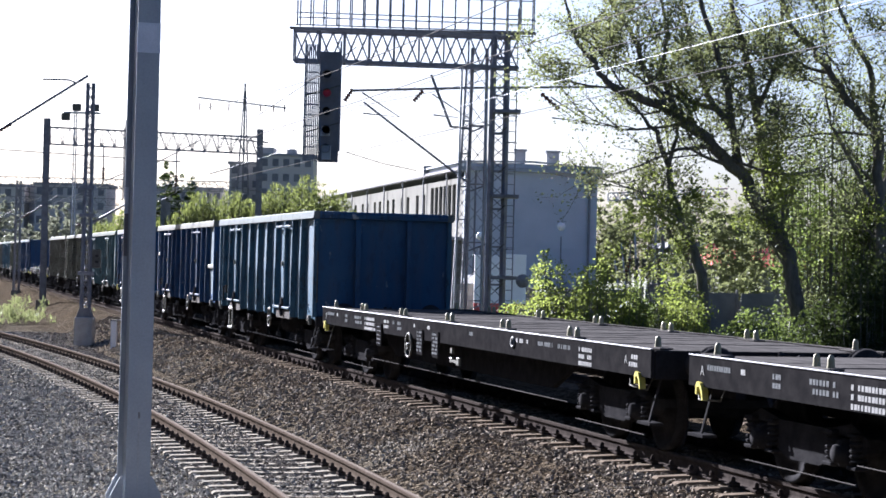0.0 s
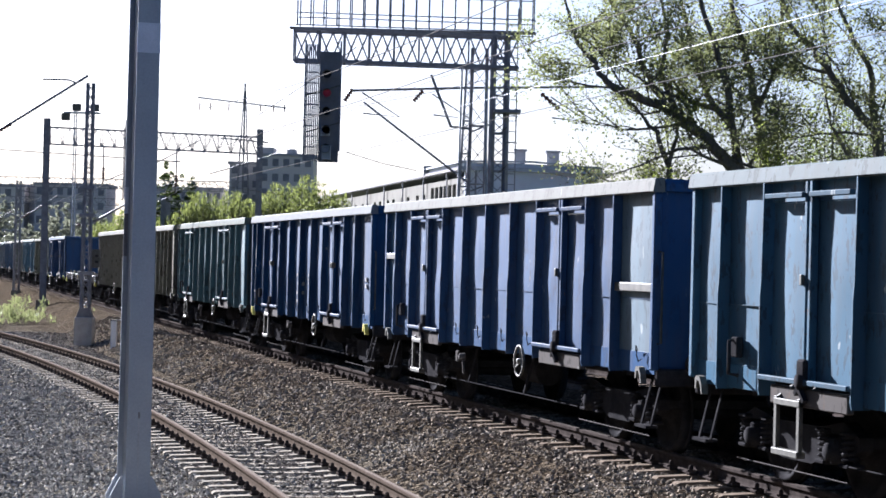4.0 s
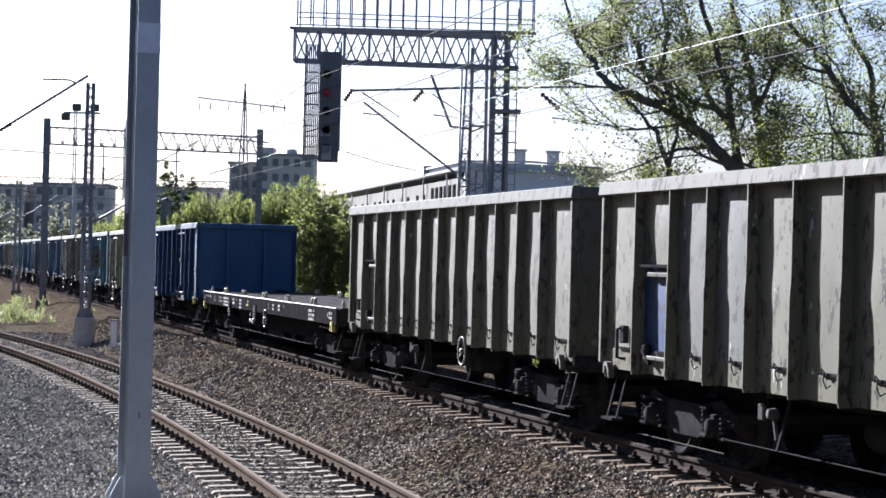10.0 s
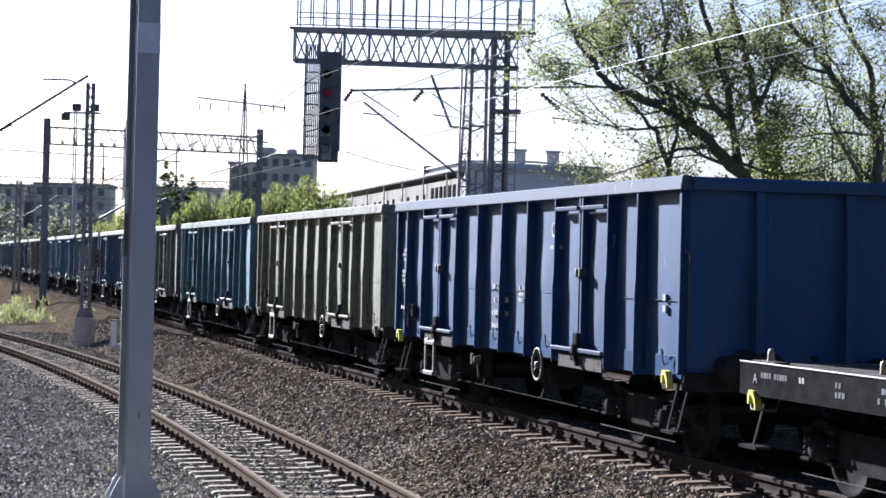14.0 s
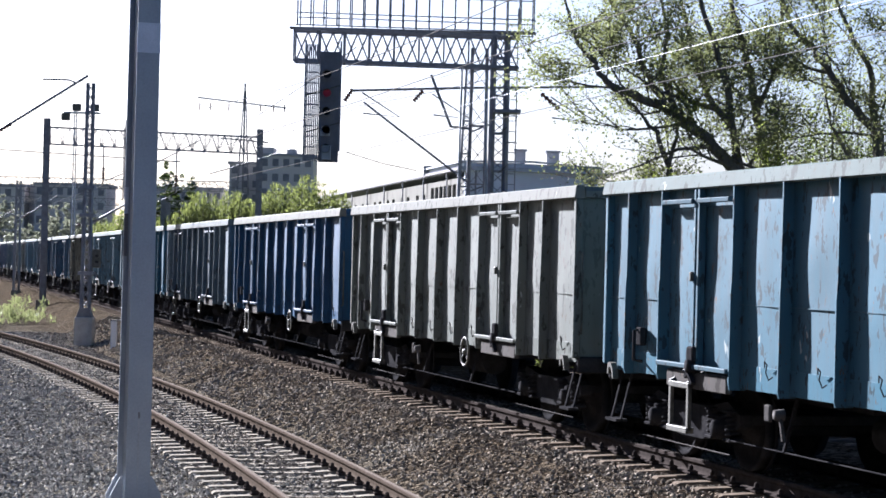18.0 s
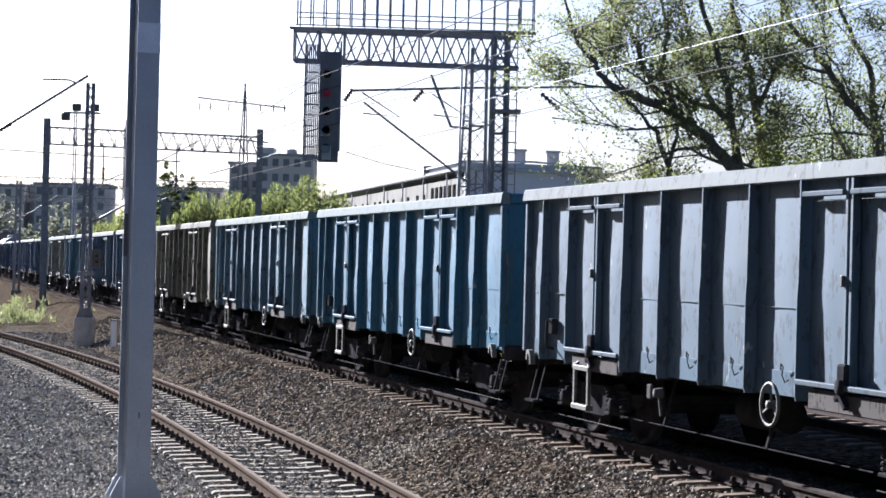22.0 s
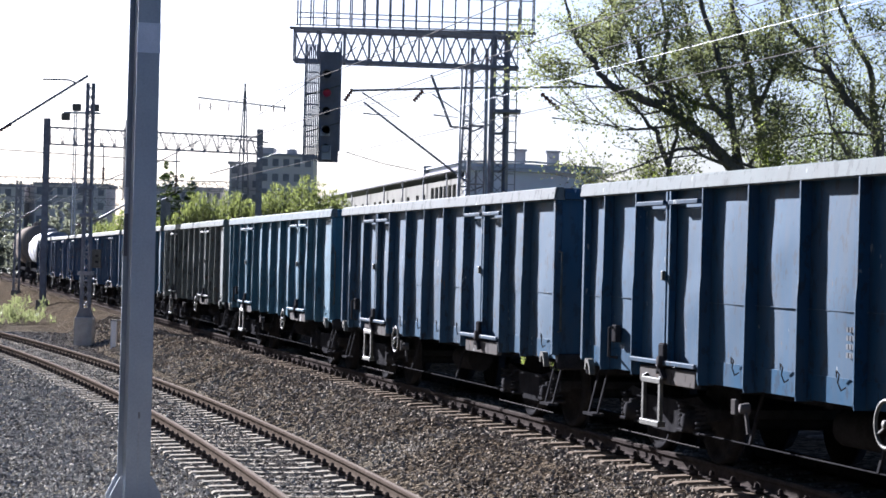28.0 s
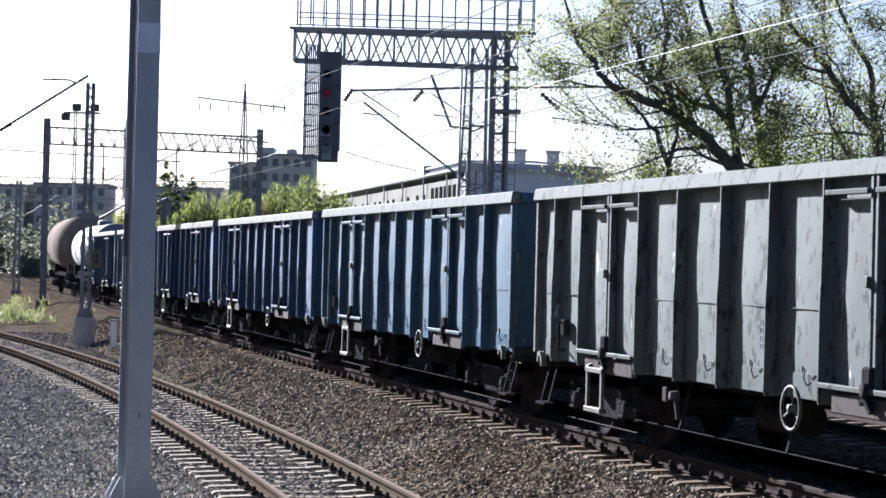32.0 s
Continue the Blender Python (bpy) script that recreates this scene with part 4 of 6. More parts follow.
def paint_wagon(w, body, wear, coaming, ends=None, patches=None, seed=0):
    """Gives a wagon its own colours; patches: bay numbers with a paint of their own; ends: end tone with its light or
    shade put in.
    """
    rnd = random.Random(seed)
    i = 0
    for ob in w.children_recursive:
        kind = ob.name.split(".")[0]
        if kind == "door_flap":
            continue
        k = rnd.uniform(0.93, 1.07)
        c = [v * k for v in body]
        if kind == "coaming":
            c = [v * g * 0.23 for v, g in zip(coaming, (1.04, 1.03, 0.92))]
        elif kind == "seam":
            # paler than the body: sun caught on the weld bead, put into its colour
            c = [0.8 * v + 0.04 for v in body]
        elif kind in ("top_bar", "bottom_bar"):
            c = [0.6 * v + 0.02 for v in body]
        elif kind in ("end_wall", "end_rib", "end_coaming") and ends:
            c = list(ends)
        elif kind == "door_leaf" and patches and "door" in patches:
            c = list(patches["door"])
        elif kind == "side_panel":
            if patches and i in patches:
                c = list(patches[i])
            i += 1
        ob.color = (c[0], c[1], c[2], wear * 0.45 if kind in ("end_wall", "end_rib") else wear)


PROTO = [make_open_wagon(11), make_open_wagon(23), make_open_wagon(37, True, True), make_open_wagon(53, even=True)]
# x, width, rows, columns and paint of the lettering on a flat wagon's sill
SILL_ROWS = ((-8.6, 0.6, 1, 10, FADED), (-7.75, 0.12, 1, 2, BARS), (-7.0, 0.2, 2, 3, FADED), (-6.19, 0.62, 2, 9, FADED), (-5.35, 0.85, 3, 13, BARS), (-3.85, 0.34, 2, 6, BARS), (-3.2, 0.12, 1, 2, FADED))
FLAT = [
    make_flat_wagon(5, -2.0, (-4.1, (-1.28, -0.30), 0.48), SILL_ROWS + ((-2.86, 0.3, 2, 4, FADED), (-1.75, 0.14, 1, 3, BARS), (-0.85, 0.22, 1, 3, BARS), (1.6, 0.2, 1, 3, FADED), (3.95, 0.65, 1, 8, BARS), (4.93, 0.63, 1, 14, FADED), (5.77, 0.49, 1, 11, FADED), (6.6, 0.5, 3, 9, BARS), (8.4, 0.3, 2, 4, BARS))),
    make_flat_wagon(6, 1.15, (-4.22, (-0.37,), -1.3), SILL_ROWS + ((-2.74, 0.33, 3, 6, BARS), (-1.7, 0.33, 2, 6, OCHRE), (1.45, 0.08, 2, 1, FADED), (2.0, 0.2, 2, 4, BARS), (2.72, 0.24, 2, 4, BARS), (3.36, 0.1, 1, 2, FADED), (6.3, 0.6, 3, 10, BARS), (8.4, 0.3, 2, 4, BARS))),
]
part("emblem", Shape().ring((3.80, -1.402, 1.07), (0, 1, 0), 0.06, 0.02, 16, 5), BARS, FLAT[0], "white round emblem")
BRIGHT = (0.005, 0.033, 0.090)
TOP_L, TOP_B = (0.50, 0.51, 0.50), (0.34, 0.42, 0.48)
# place along the line at 19 s, prototype, body, wear, top rail, words
CONSIST = [
    (-145.28, 0, (0.031, 0.080, 0.127), 0.6, TOP_B, "worn slate-blue open box wagon with a darker blue end"),
    (-131.24, 1, (0.016, 0.048, 0.115), 0.5, TOP_L, "blue open box wagon with pale end panels"),
    (-117.20, 2, BRIGHT, 0.2, (0.46, 0.50, 0.58), "bright blue open box wagon with white lettering and yellow hooks"),
    (-103.16, 1, (0.050, 0.098, 0.113), 0.7, (0.30, 0.36, 0.32), "pale turquoise worn open box wagon with a dark end"),
    (-89.12, 3, (0.103, 0.100, 0.072), 1.0, (0.46, 0.46, 0.43), "grey-brown open box wagon with patched and dented sides"),
    (-75.08, 3, (0.091, 0.088, 0.065), 0.95, (0.38, 0.39, 0.36), "drab olive-grey open box wagon with dented sides"),
    (-41.14, 2, (0.005, 0.032, 0.090), 0.2, (0.16, 0.24, 0.40), "bright blue open box wagon with a plain blue end"),
    (-27.10, 0, (0.108, 0.114, 0.082), 0.9, (0.44, 0.46, 0.43), "weathered grey-green open box wagon"),
    (-13.06, 1, (0.042, 0.102, 0.142), 0.85, (0.34, 0.44, 0.46), "faded turquoise open box wagon with flaking paint"),
    (0.98, 0, (0.110, 0.120, 0.107), 0.9, TOP_L, "pale grey open box wagon with scraped paint"),
    (15.02, 1, (0.014, 0.052, 0.110), 0.45, TOP_L, "blue open box wagon with a pale top rail"),
    (29.06, 0, (0.066, 0.096, 0.122), 0.6, (0.40, 0.46, 0.50), "grey-blue weathered open box wagon"),
    (43.10, 1, (0.028, 0.086, 0.132), 0.5, (0.40, 0.50, 0.54), "sky-blue open box wagon with dented panels"),
    (57.14, 0, (0.062, 0.112, 0.145), 0.9, (0.40, 0.50, 0.52), "pale blue-grey open box wagon with scraped paint"),
    (71.18, 1, (0.108, 0.104, 0.079), 1.0, (0.40, 0.41, 0.38), "grey-brown open box wagon with rusty ribs"),
    (85.22, 1, (0.011, 0.045, 0.088), 0.55, (0.42, 0.48, 0.52), "steel-blue open box wagon with faded panels"),
    (99.26, 0, (0.022, 0.054, 0.092), 0.8, (0.42, 0.46, 0.50), "mottled blue-grey open box wagon"),
    (113.30, 1, (0.037, 0.096, 0.138), 0.65, (0.36, 0.46, 0.54), "light blue open box wagon with scuffed sides"),
    (127.34, 0, (0.086, 0.099, 0.094), 1.0, (0.40, 0.45, 0.46), "grey open box wagon with flaking paint"),
    (141.38, 1, (0.030, 0.070, 0.108), 0.7, (0.42, 0.46, 0.48), "light blue-grey open box wagon"),
    (155.42, 0, (0.020, 0.051, 0.103), 0.6, TOP_L, "dark blue open box wagon"),
    (169.46, 1, (0.017, 0.046, 0.098), 0.6, TOP_L, "dark blue weathered open box wagon"),
    (183.50, 0, (0.016, 0.041, 0.088), 0.5, TOP_L, "dark blue open box wagon with pale top rail"),
    (197.54, 1, (0.013, 0.037, 0.078), 0.5, TOP_L, "dark open box wagon ahead of the tank wagons"),
]
TRAIN = []
for k, (s0, proto, body, wear, top, words) in enumerate(CONSIST):
    w = copy_thing(PROTO[proto], Matrix())
    w["label"] = words
    patches = {0: (0.032, 0.082, 0.150), 7: (0.079, 0.118, 0.147)} if s0 == -131.24 else {0: (0.080, 0.104, 0.100)} if s0 == -103.16 else None
    if s0 == -89.12:
        patches = {"door": (0.015, 0.035, 0.097), 2: (0.084, 0.088, 0.076), 3: (0.082, 0.087, 0.078), 8: (0.059, 0.078, 0.091), 10: (0.100, 0.083, 0.054), 11: (0.100, 0.088, 0.060)}
    # end tones carry the shade or sky light that falls on the end faces
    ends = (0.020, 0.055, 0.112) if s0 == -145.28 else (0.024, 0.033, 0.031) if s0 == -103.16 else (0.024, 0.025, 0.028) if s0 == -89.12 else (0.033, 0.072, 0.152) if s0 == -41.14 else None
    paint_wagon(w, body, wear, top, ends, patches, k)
    rnd = random.Random(k)
    if proto == 2:
        # the second bay beside the first door: owner and number rows, the class code
        marking(w, -0.81, 1.830, 0.16, 0.11, 1, 2, rnd, -1.362)
        lettering(w, "RIV MC", -0.61, 1.745, 0.135, -1.362)
        marking(w, -0.81, 1.650, 0.16, 0.11, 1, 2, rnd, -1.362)
        lettering(w, "PL", -0.61, 1.565, 0.135, -1.362)
        marking(w, -0.39, 1.650, 0.30, 0.11, 1, 4, rnd, -1.362)
        marking(w, -0.81, 1.470, 0.72, 0.11, 1, 8, rnd, -1.362)
        marking(w, -0.81, 1.290, 0.34, 0.10, 1, 4, rnd, -1.362)
        # round emblem and a word of bars high on the second bay from the far door
        part("emblem", Shape().ring((2.0, -1.362, 2.55), (0, 1, 0), 0.09, 0.025, 18, 5), BARS, w, "white round emblem")
        marking(w, 1.78, 2.36, 0.46, 0.08, 1, 7, rnd, -1.362)
        # weight panels beside the end
        marking(w, -6.15, 2.32, 0.42, 0.22, 3, 5, rnd, -1.362)
        marking(w, -6.15, 1.98, 0.26, 0.30, 4, 3, rnd, -1.362)
        marking(w, -6.20, 1.40, 0.36, 0.09, 1, 3, rnd, -1.362)
        marking(w, 0.45, 1.82, 0.30, 0.24, 3, 4, rnd, -1.362)
        marking(w, 5.85, 1.82, 0.14, 0.24, 2, 1, rnd, -1.362)
    elif k % 3 == 0 and proto != 3:
        marking(w, 0.65, 1.62, 0.30, 0.3, 4, 5, rnd, -1.362, FADED)
    if s0 == -131.24:
        for (x0, x1), z in ((BAYS[0], 2.15), (BAYS[7], 1.83)):
            sh = Shape().box(x0, x1, -1.40, -1.30, z, z + 0.10, 0.01)
            part("end_bar", sh, WORNWHITE, w, "pale bar across the end panel")
    if s0 == 99.26:
        for ob in w.children:
            if ob.name.startswith("hand_wheel"):
                ob.location.x = -1.9
    TRAIN.append((s0, w))
for s0 in (-181.30, -161.95, -58.40):
    TRAIN.append((s0, copy_thing(FLAT[s0 == -58.40], Matrix())))
TRAIN.append((211.8, make_tank_wagon(14.4, 1.18, SILVER, "silver tank wagon with dark bands", (-3.4, 0.0, 3.4))))
TRAIN.append((226.6, make_tank_wagon(15.2, 1.5, BEIGE, "big dull beige tank wagon at the tail of the train", (-4.6, 4.6))))
for old in PROTO + FLAT:
    for ob in [*old.children_recursive, old]:
        bpy.data.objects.remove(ob)


def travelled(t):
    """Metres gone past the place at 19 s; the train gathers speed."""
    u = t - 19.0
    base = 9.611 * u + 0.0252 * u * u
    return base + float(np.interp(t, TIMES, MENDS))


TIMES = [i * 0.5 for i in range(65)]
MENDS = list(np.polyval(np.polyfit([0, 6, 9, 13, 19, 23, 28, 32], [0.9, -1.3, -1.55, -1.15, -0.02, 0.0, -0.84, -1.30], 5), TIMES))


def motions():
    spin = None
    for s0, w in TRAIN:
        rows = []
        for i in range(33):
            s = s0 - travelled(float(i))
            x, y = on_line(s)
            rows.append((float(i), pose(x, y, 0, 0, 0, math.degrees(heading(s)) - 180.0)))
        walk(w, rows)
        for ob in w.children_recursive:
            if not ob.name.startswith("wheelset"):
                continue
            if spin is None:
                spin = ob
                turn = []
                for i in range(481):
                    t = i / 15.0
                    turn.append((t, Matrix.Rotation((travelled(t) - travelled(0.0)) / 0.46 % (2 * math.pi), 4, "Y")))
                walk(ob, turn)
            else:
                ob.rotation_mode = "QUATERNION"
                ad = ob.animation_data_create()
                ad.action = spin.animation_data.action
                ad.action_slot = spin.animation_data.action_slot



# ---------------------------------------------------------------- masts and wires
class Bars:
    """Makes every lacing bar a part of its own."""

    def __init__(self, top, mat):
        self.top, self.mat = top, mat

    def beam(self, p, q, w, h=None):
        part("lacing_bar", Shape().beam(p, q, w, h), self.mat, self.top)


def lattice_mast(top, p, height, w0, w1, mat, bays=12, chord=0.055, lace=0.025, turn=0.0, lean=0.0, split=False):
    """Four tapered corner angles with crossed lacing; each face is laced. Returns nothing; parts go under top."""
    cs = [(-1, -1), (1, -1), (1, 1), (-1, 1)]
    ca, sa = math.cos(turn), math.sin(turn)

    def at(k, f):
        w = (w0 + (w1 - w0) * f) / 2
        a, b = cs[k][0] * w, cs[k][1] * w
        return Vector((p[0] + a * ca - b * sa + lean * f, p[1] + a * sa + b * ca, p[2] + height * f))
    for k in range(4):
        part("corner_angle", Shape().beam(at(k, 0), at(k, 1), chord), mat, top)
    sh = Bars(top, mat) if split else Shape()
    for k in range(4):
        j = (k + 1) % 4
        for i in range(bays):
            f0, f1 = i / bays, (i + 1) / bays
            if i % 2:
                sh.beam(at(k, f0), at(j, f1), lace, lace * 0.5)
            else:
                sh.beam(at(j, f0), at(k, f1), lace, lace * 0.5)
            if i % 3 == 0:
                sh.beam(at(k, f0), at(j, f0), lace)
    if not split:
        tagged(part("lacing", sh, mat, top), kind="stuff")


def truss(top, p, q, depth, mat, bays, chord=0.06, lace=0.03, width=0.5, crossed=False, split=False):
    """A box girder: four chords and diagonals, p and q on its lower axis."""
    p, q = Vector(p), Vector(q)
    d = (q - p).normalized()
    side = d.cross(Vector((0, 0, 1))).normalized() * (width / 2)
    up = Vector((0, 0, depth))
    for o in (side, -side):
        part("lower_chord", Shape().beam(p + o, q + o, chord), mat, top)
        part("upper_chord", Shape().beam(p + o + up, q + o + up, chord), mat, top)
    sh = Bars(top, mat) if split else Shape()
    for o in (side, -side):
        for i in range(bays):
            a, b = p + (q - p) * (i / bays), p + (q - p) * ((i + 1) / bays)
            m = (a + b) / 2
            lo, hi = (up, up * 0) if crossed and o is side else (up * 0, up)
            sh.beam(a + o + lo, m + o + hi, lace)
            sh.beam(m + o + hi, b + o + lo, lace)
            sh.beam(a + o, a + o + up, lace)
    for i in range(bays + 1):
        a = p + (q - p) * (i / bays)
        sh.beam(a + side, a - side, lace)
        sh.beam(a + side + up, a - side + up, lace)
    if not split:
        tagged(part("lacing", sh, mat, top), kind="stuff")


def insulator(sh, p, q, r=0.045, n=5):
    p, q = Vector(p), Vector(q)
    ln = (q - p).length
    prof = []
    for i in range(n):
        prof += [(ln * i / n, r * 0.45), (ln * (i + 0.35) / n, r), (ln * (i + 0.6) / n, r), (ln * (i + 0.75) / n, r * 0.45)]
    sh.lathe(prof, p, (q - p), 8)


# foreground mast of the overhead line
def front_mast():
    x, y = -3.56, 24.8
    top = thing("overhead_line_mast", pose(x, y, GROUND_Z, 0, 0, 19), "blue-grey painted steel mast with a pale band, bolted to its footing", "mast")
    H = 7.5
    sh = Shape()

    def tapered(x0, x1, y0, y1, z0, z1, k=0.012):
        out = Shape()
        f = lambda v, z: v * (1.06 - k * z)
        out.add([(f(a, z), b, z) for z in (z0, z1) for a, b in ((x0, y0), (x1, y0), (x1, y1), (x0, y1))],
                [(3, 2, 1, 0), (4, 5, 6, 7), (0, 1, 5, 4), (1, 2, 6, 5), (2, 3, 7, 6), (3, 0, 4, 7)])
        return out
    part("front_flange", tapered(-0.115, 0.155, -0.14, -0.125, 0.0, H), MASTGREY, top)
    part("web", tapered(-0.012, 0.012, -0.125, 0.125, 0.0, H), MASTGREY, top)
    part("back_flange", tapered(-0.165, 0.15, 0.125, 0.14, 0.0, H), MASTGREY, top)
    part("side_plate", tapered(-0.115, -0.105, -0.125, 0.06, 0.0, H), MASTGREY, top)
    part("pale_band", tapered(-0.118, 0.158, -0.146, -0.1405, 5.33, 5.68), MASTLIGHT, top, "pale painted band")
    part("pale_band", tapered(-0.168, -0.12, 0.118, 0.1245, 3.45, 3.76), MASTLIGHT, top, "pale painted band")
    part("dark_band", tapered(-0.168, -0.12, 0.118, 0.1245, 2.95, 3.449), SIGNALBLACK, top)
    part("slot", Shape().box(0.005, 0.03, -0.1425, -0.1405, 1.06, 1.13), SIGNALBLACK, top)
    part("earth_strap", Shape().box(0.008, 0.028, -0.146, -0.1405, -0.1, 1.04), GALV, top)
    for sx in (-1, 1):
        for yy in (-0.14, 0.13):
            rib = Shape().prism([(sx * 0.15, -0.05), (sx * 0.31, -0.05), (sx * 0.30, 0.16), (sx * 0.19, 0.38), (sx * 0.15, 0.38)], "y", yy - 0.008, yy + 0.008)
            part("base_gusset", rib, MASTGREY, top)
    part("base_plate", Shape().box(-0.36, 0.36, -0.34, 0.34, -0.05, -0.02, 0.006), MASTGREY, top)
    for bx in (-0.3, 0.3):
        for by in (-0.28, 0.28):
            b = Shape().lathe([(0, 0.022), (0.1, 0.022), (0.1, 0.0)], (bx, by, -0.03), (0, 0, 1), 8)
            b.lathe([(0, 0.04), (0.035, 0.04), (0.035, 0.0)], (bx, by, -0.02), (0, 0, 1), 6)
            part("anchor_bolt", b, WORNWHITE, top)
    part("footing", Shape().box(-0.45, 0.45, -0.42, 0.42, -0.35, -0.05, 0.02), CONCRETE, top, "concrete footing")


front_mast()


def cantilever_mast():
    """The lattice mast between the two tracks with its bracket."""
    x, y, z = -11.7, 69.4, -0.75
    top = thing("lattice_mast", Matrix.Translation((x, y, z)), "slim steel lattice mast on a concrete plinth with an overhead-line bracket", "mast")
    part("plinth", Shape().box(-0.3, 0.3, -0.3, 0.3, -0.3, 0.82, 0.03), PALECONC, top, "pale concrete plinth")
    cone = Shape().prism([(-0.26, 0.82), (0.26, 0.82), (0.16, 1.12), (-0.16, 1.12)], "y", -0.2, 0.2)
    part("collar", cone, LATTICE, top)
    lattice_mast(top, (0, 0, 1.1), 7.4, 0.25, 0.18, DARKSTEEL, 24, 0.085, 0.05, 0.2, split=True)
    for zz in (2.2, 4.1, 5.0):
        part("clamp", Shape().box(-0.24, 0.24, -0.2, 0.2, zz, zz + 0.12, 0.01), DARKSTEEL, top)
    # bracket to the siding
    part("strut", Shape().tube([(-0.1, 0, 8.75), (-4.6, 0.2, 5.85)], 0.045, 8), LATTICE, top)
    part("tie", Shape().tube([(-0.45, 0, 8.5), (-0.75, 0.0, 8.6), (-1.6, 0.0, 8.6)], 0.03, 6), LATTICE, top)
    ins = Shape()
    insulator(ins, (-2.6, 0.1, 7.1), (-3.05, 0.1, 6.85), 0.07)
    part("insulator", ins, INSUL, top)
    part("arm", Shape().tube([(0.1, 0, 3.9), (1.1, -0.2, 4.45), (1.9, -0.3, 4.9)], 0.035, 6), LATTICE, top)
    part("tube", Shape().tube([(-3.9, 0.1, 6.3), (3.0, 0.1, 6.0)], 0.02, 6), LATTICE, top)
    part("marker_plate", Shape().box(0.22, 0.52, -0.25, -0.23, 2.45, 3.05, 0.01), WORNWHITE, top, "pale plate with dark bars")
    for k in range(2):
        part("plate_bar", Shape().box(0.33, 0.43, -0.254, -0.25, 2.6 + 0.2 * k, 2.68 + 0.2 * k), UNDER, top)


cantilever_mast()


def marker_post():
    top = thing("marker_post", Matrix.Translation((-10.0, 65.1, -0.86)), "short white concrete marker post in the gravel", "post")
    part("post", Shape().box(-0.15, 0.02, -0.1, 0.1, -0.2, 0.97, 0.015), WHITEPANEL, top)
    part("white_face", Shape().box(-0.156, -0.151, -0.1, 0.1, 0.0, 0.96), WHITEPANEL, top)
    part("cap", Shape().box(-0.16, 0.26, -0.11, 0.11, 0.96, 0.99, 0.005), WORNWHITE, top)


marker_post()


def portal(name_label, x0, x1, y, z0, z1, girder_z, slope, bays=16, mat=LATTICE):
    top = thing("overhead_line_portal", Matrix.Translation((x0, y, z0)), name_label, "gantry")
    w = x1 - x0
    for px, h in ((0.0, z1 - z0), (w, z1 - z0 - 0.3)):
        post = Shape()
        post.box(px - 0.15, px + 0.15, -0.15, -0.13, 0, h)
        post.box(px - 0.15, px + 0.15, 0.13, 0.15, 0, h)
        post.box(px - 0.01, px + 0.01, -0.13, 0.13, 0, h)
        part("post", post, LATTICE, top)
        part("plinth", Shape().box(px - 0.3, px + 0.3, -0.3, 0.3, -0.3, 0.5, 0.03), CONCRETE, top)
    truss(top, (0.15, 0, girder_z - z0), (w - 0.15, 0, girder_z - z0 + slope), 0.85, mat, bays, 0.06, 0.03)
    return top


P1 = portal("steel overhead-line portal with a lattice girder across the tracks", -20.2, -9.4, 107.0, -0.7, 9.0, 7.7, -0.25)
for px, zz in ((2.9, 6.9), (6.6, 6.6)):
    part("drop_bracket", Shape().tube([(px, 0, 8.4), (px, 0, zz - 0.5), (px - 0.7, 0, zz - 0.9)], 0.04, 6), LATTICE, P1)
    ins = Shape()
    insulator(ins, (px, 0, zz - 0.2), (px, 0, zz + 0.4), 0.09)
    part("insulator", ins, INSUL, P1)
for k, (px, ang) in enumerate(((5.6, 0.55), (8.3, 0.3), (3.0, 0.45))):
    part("steady_arm", Shape().tube([(px, 0.1, 7.6 - k * 0.5), (px + 2.2, 0.1, 7.6 - k * 0.5 + 2.2 * ang)], 0.03, 6), LATTICE, P1)
far_signal = thing("railway_signal", Matrix.Translation((-15.95, 106.4, 0.0)), "black back of a signal board hung from the portal", "signal")
part("back_board", Shape().box(-0.2, 0.2, -0.03, 0.03, 5.0, 8.85, 0.02), SIGNALBLACK, far_signal)
part("rounded_top", Shape().lathe([(-0.03, 0.0), (-0.03, 0.2), (0.03, 0.2), (0.03, 0.0)], (0, 0, 8.85), (0, 1, 0), 16), SIGNALBLACK, far_signal)
for px in (-0.24, 0.24):
    part("hanger", Shape().beam((px, 0, 4.9), (px, 0, 8.6), 0.05), DARKSTEEL, far_signal)
    part("hanger_arm", Shape().beam((px, 0, 7.75), (px, 0.6, 7.75), 0.06), DARKSTEEL, far_signal)
for k in range(3):
    part("hood", Shape().lathe([(0.0, 0.14), (0.2, 0.15), (0.2, 0.13), (0.0, 0.12)], (0, 0.03, 6.0 + 0.9 * k), (0, 1, 0), 12), SIGNALBLACK, far_signal)
P2 = portal("far overhead-line portal standing across the tracks", -42.0, -18.5, 185.0, -0.7, 9.4, 8.0, 0.0, 24)
P3 = portal("distant steel overhead-line portal over the tracks", -62.0, -31.0, 270.0, -0.7, 9.8, 8.6, 0.0, 26)


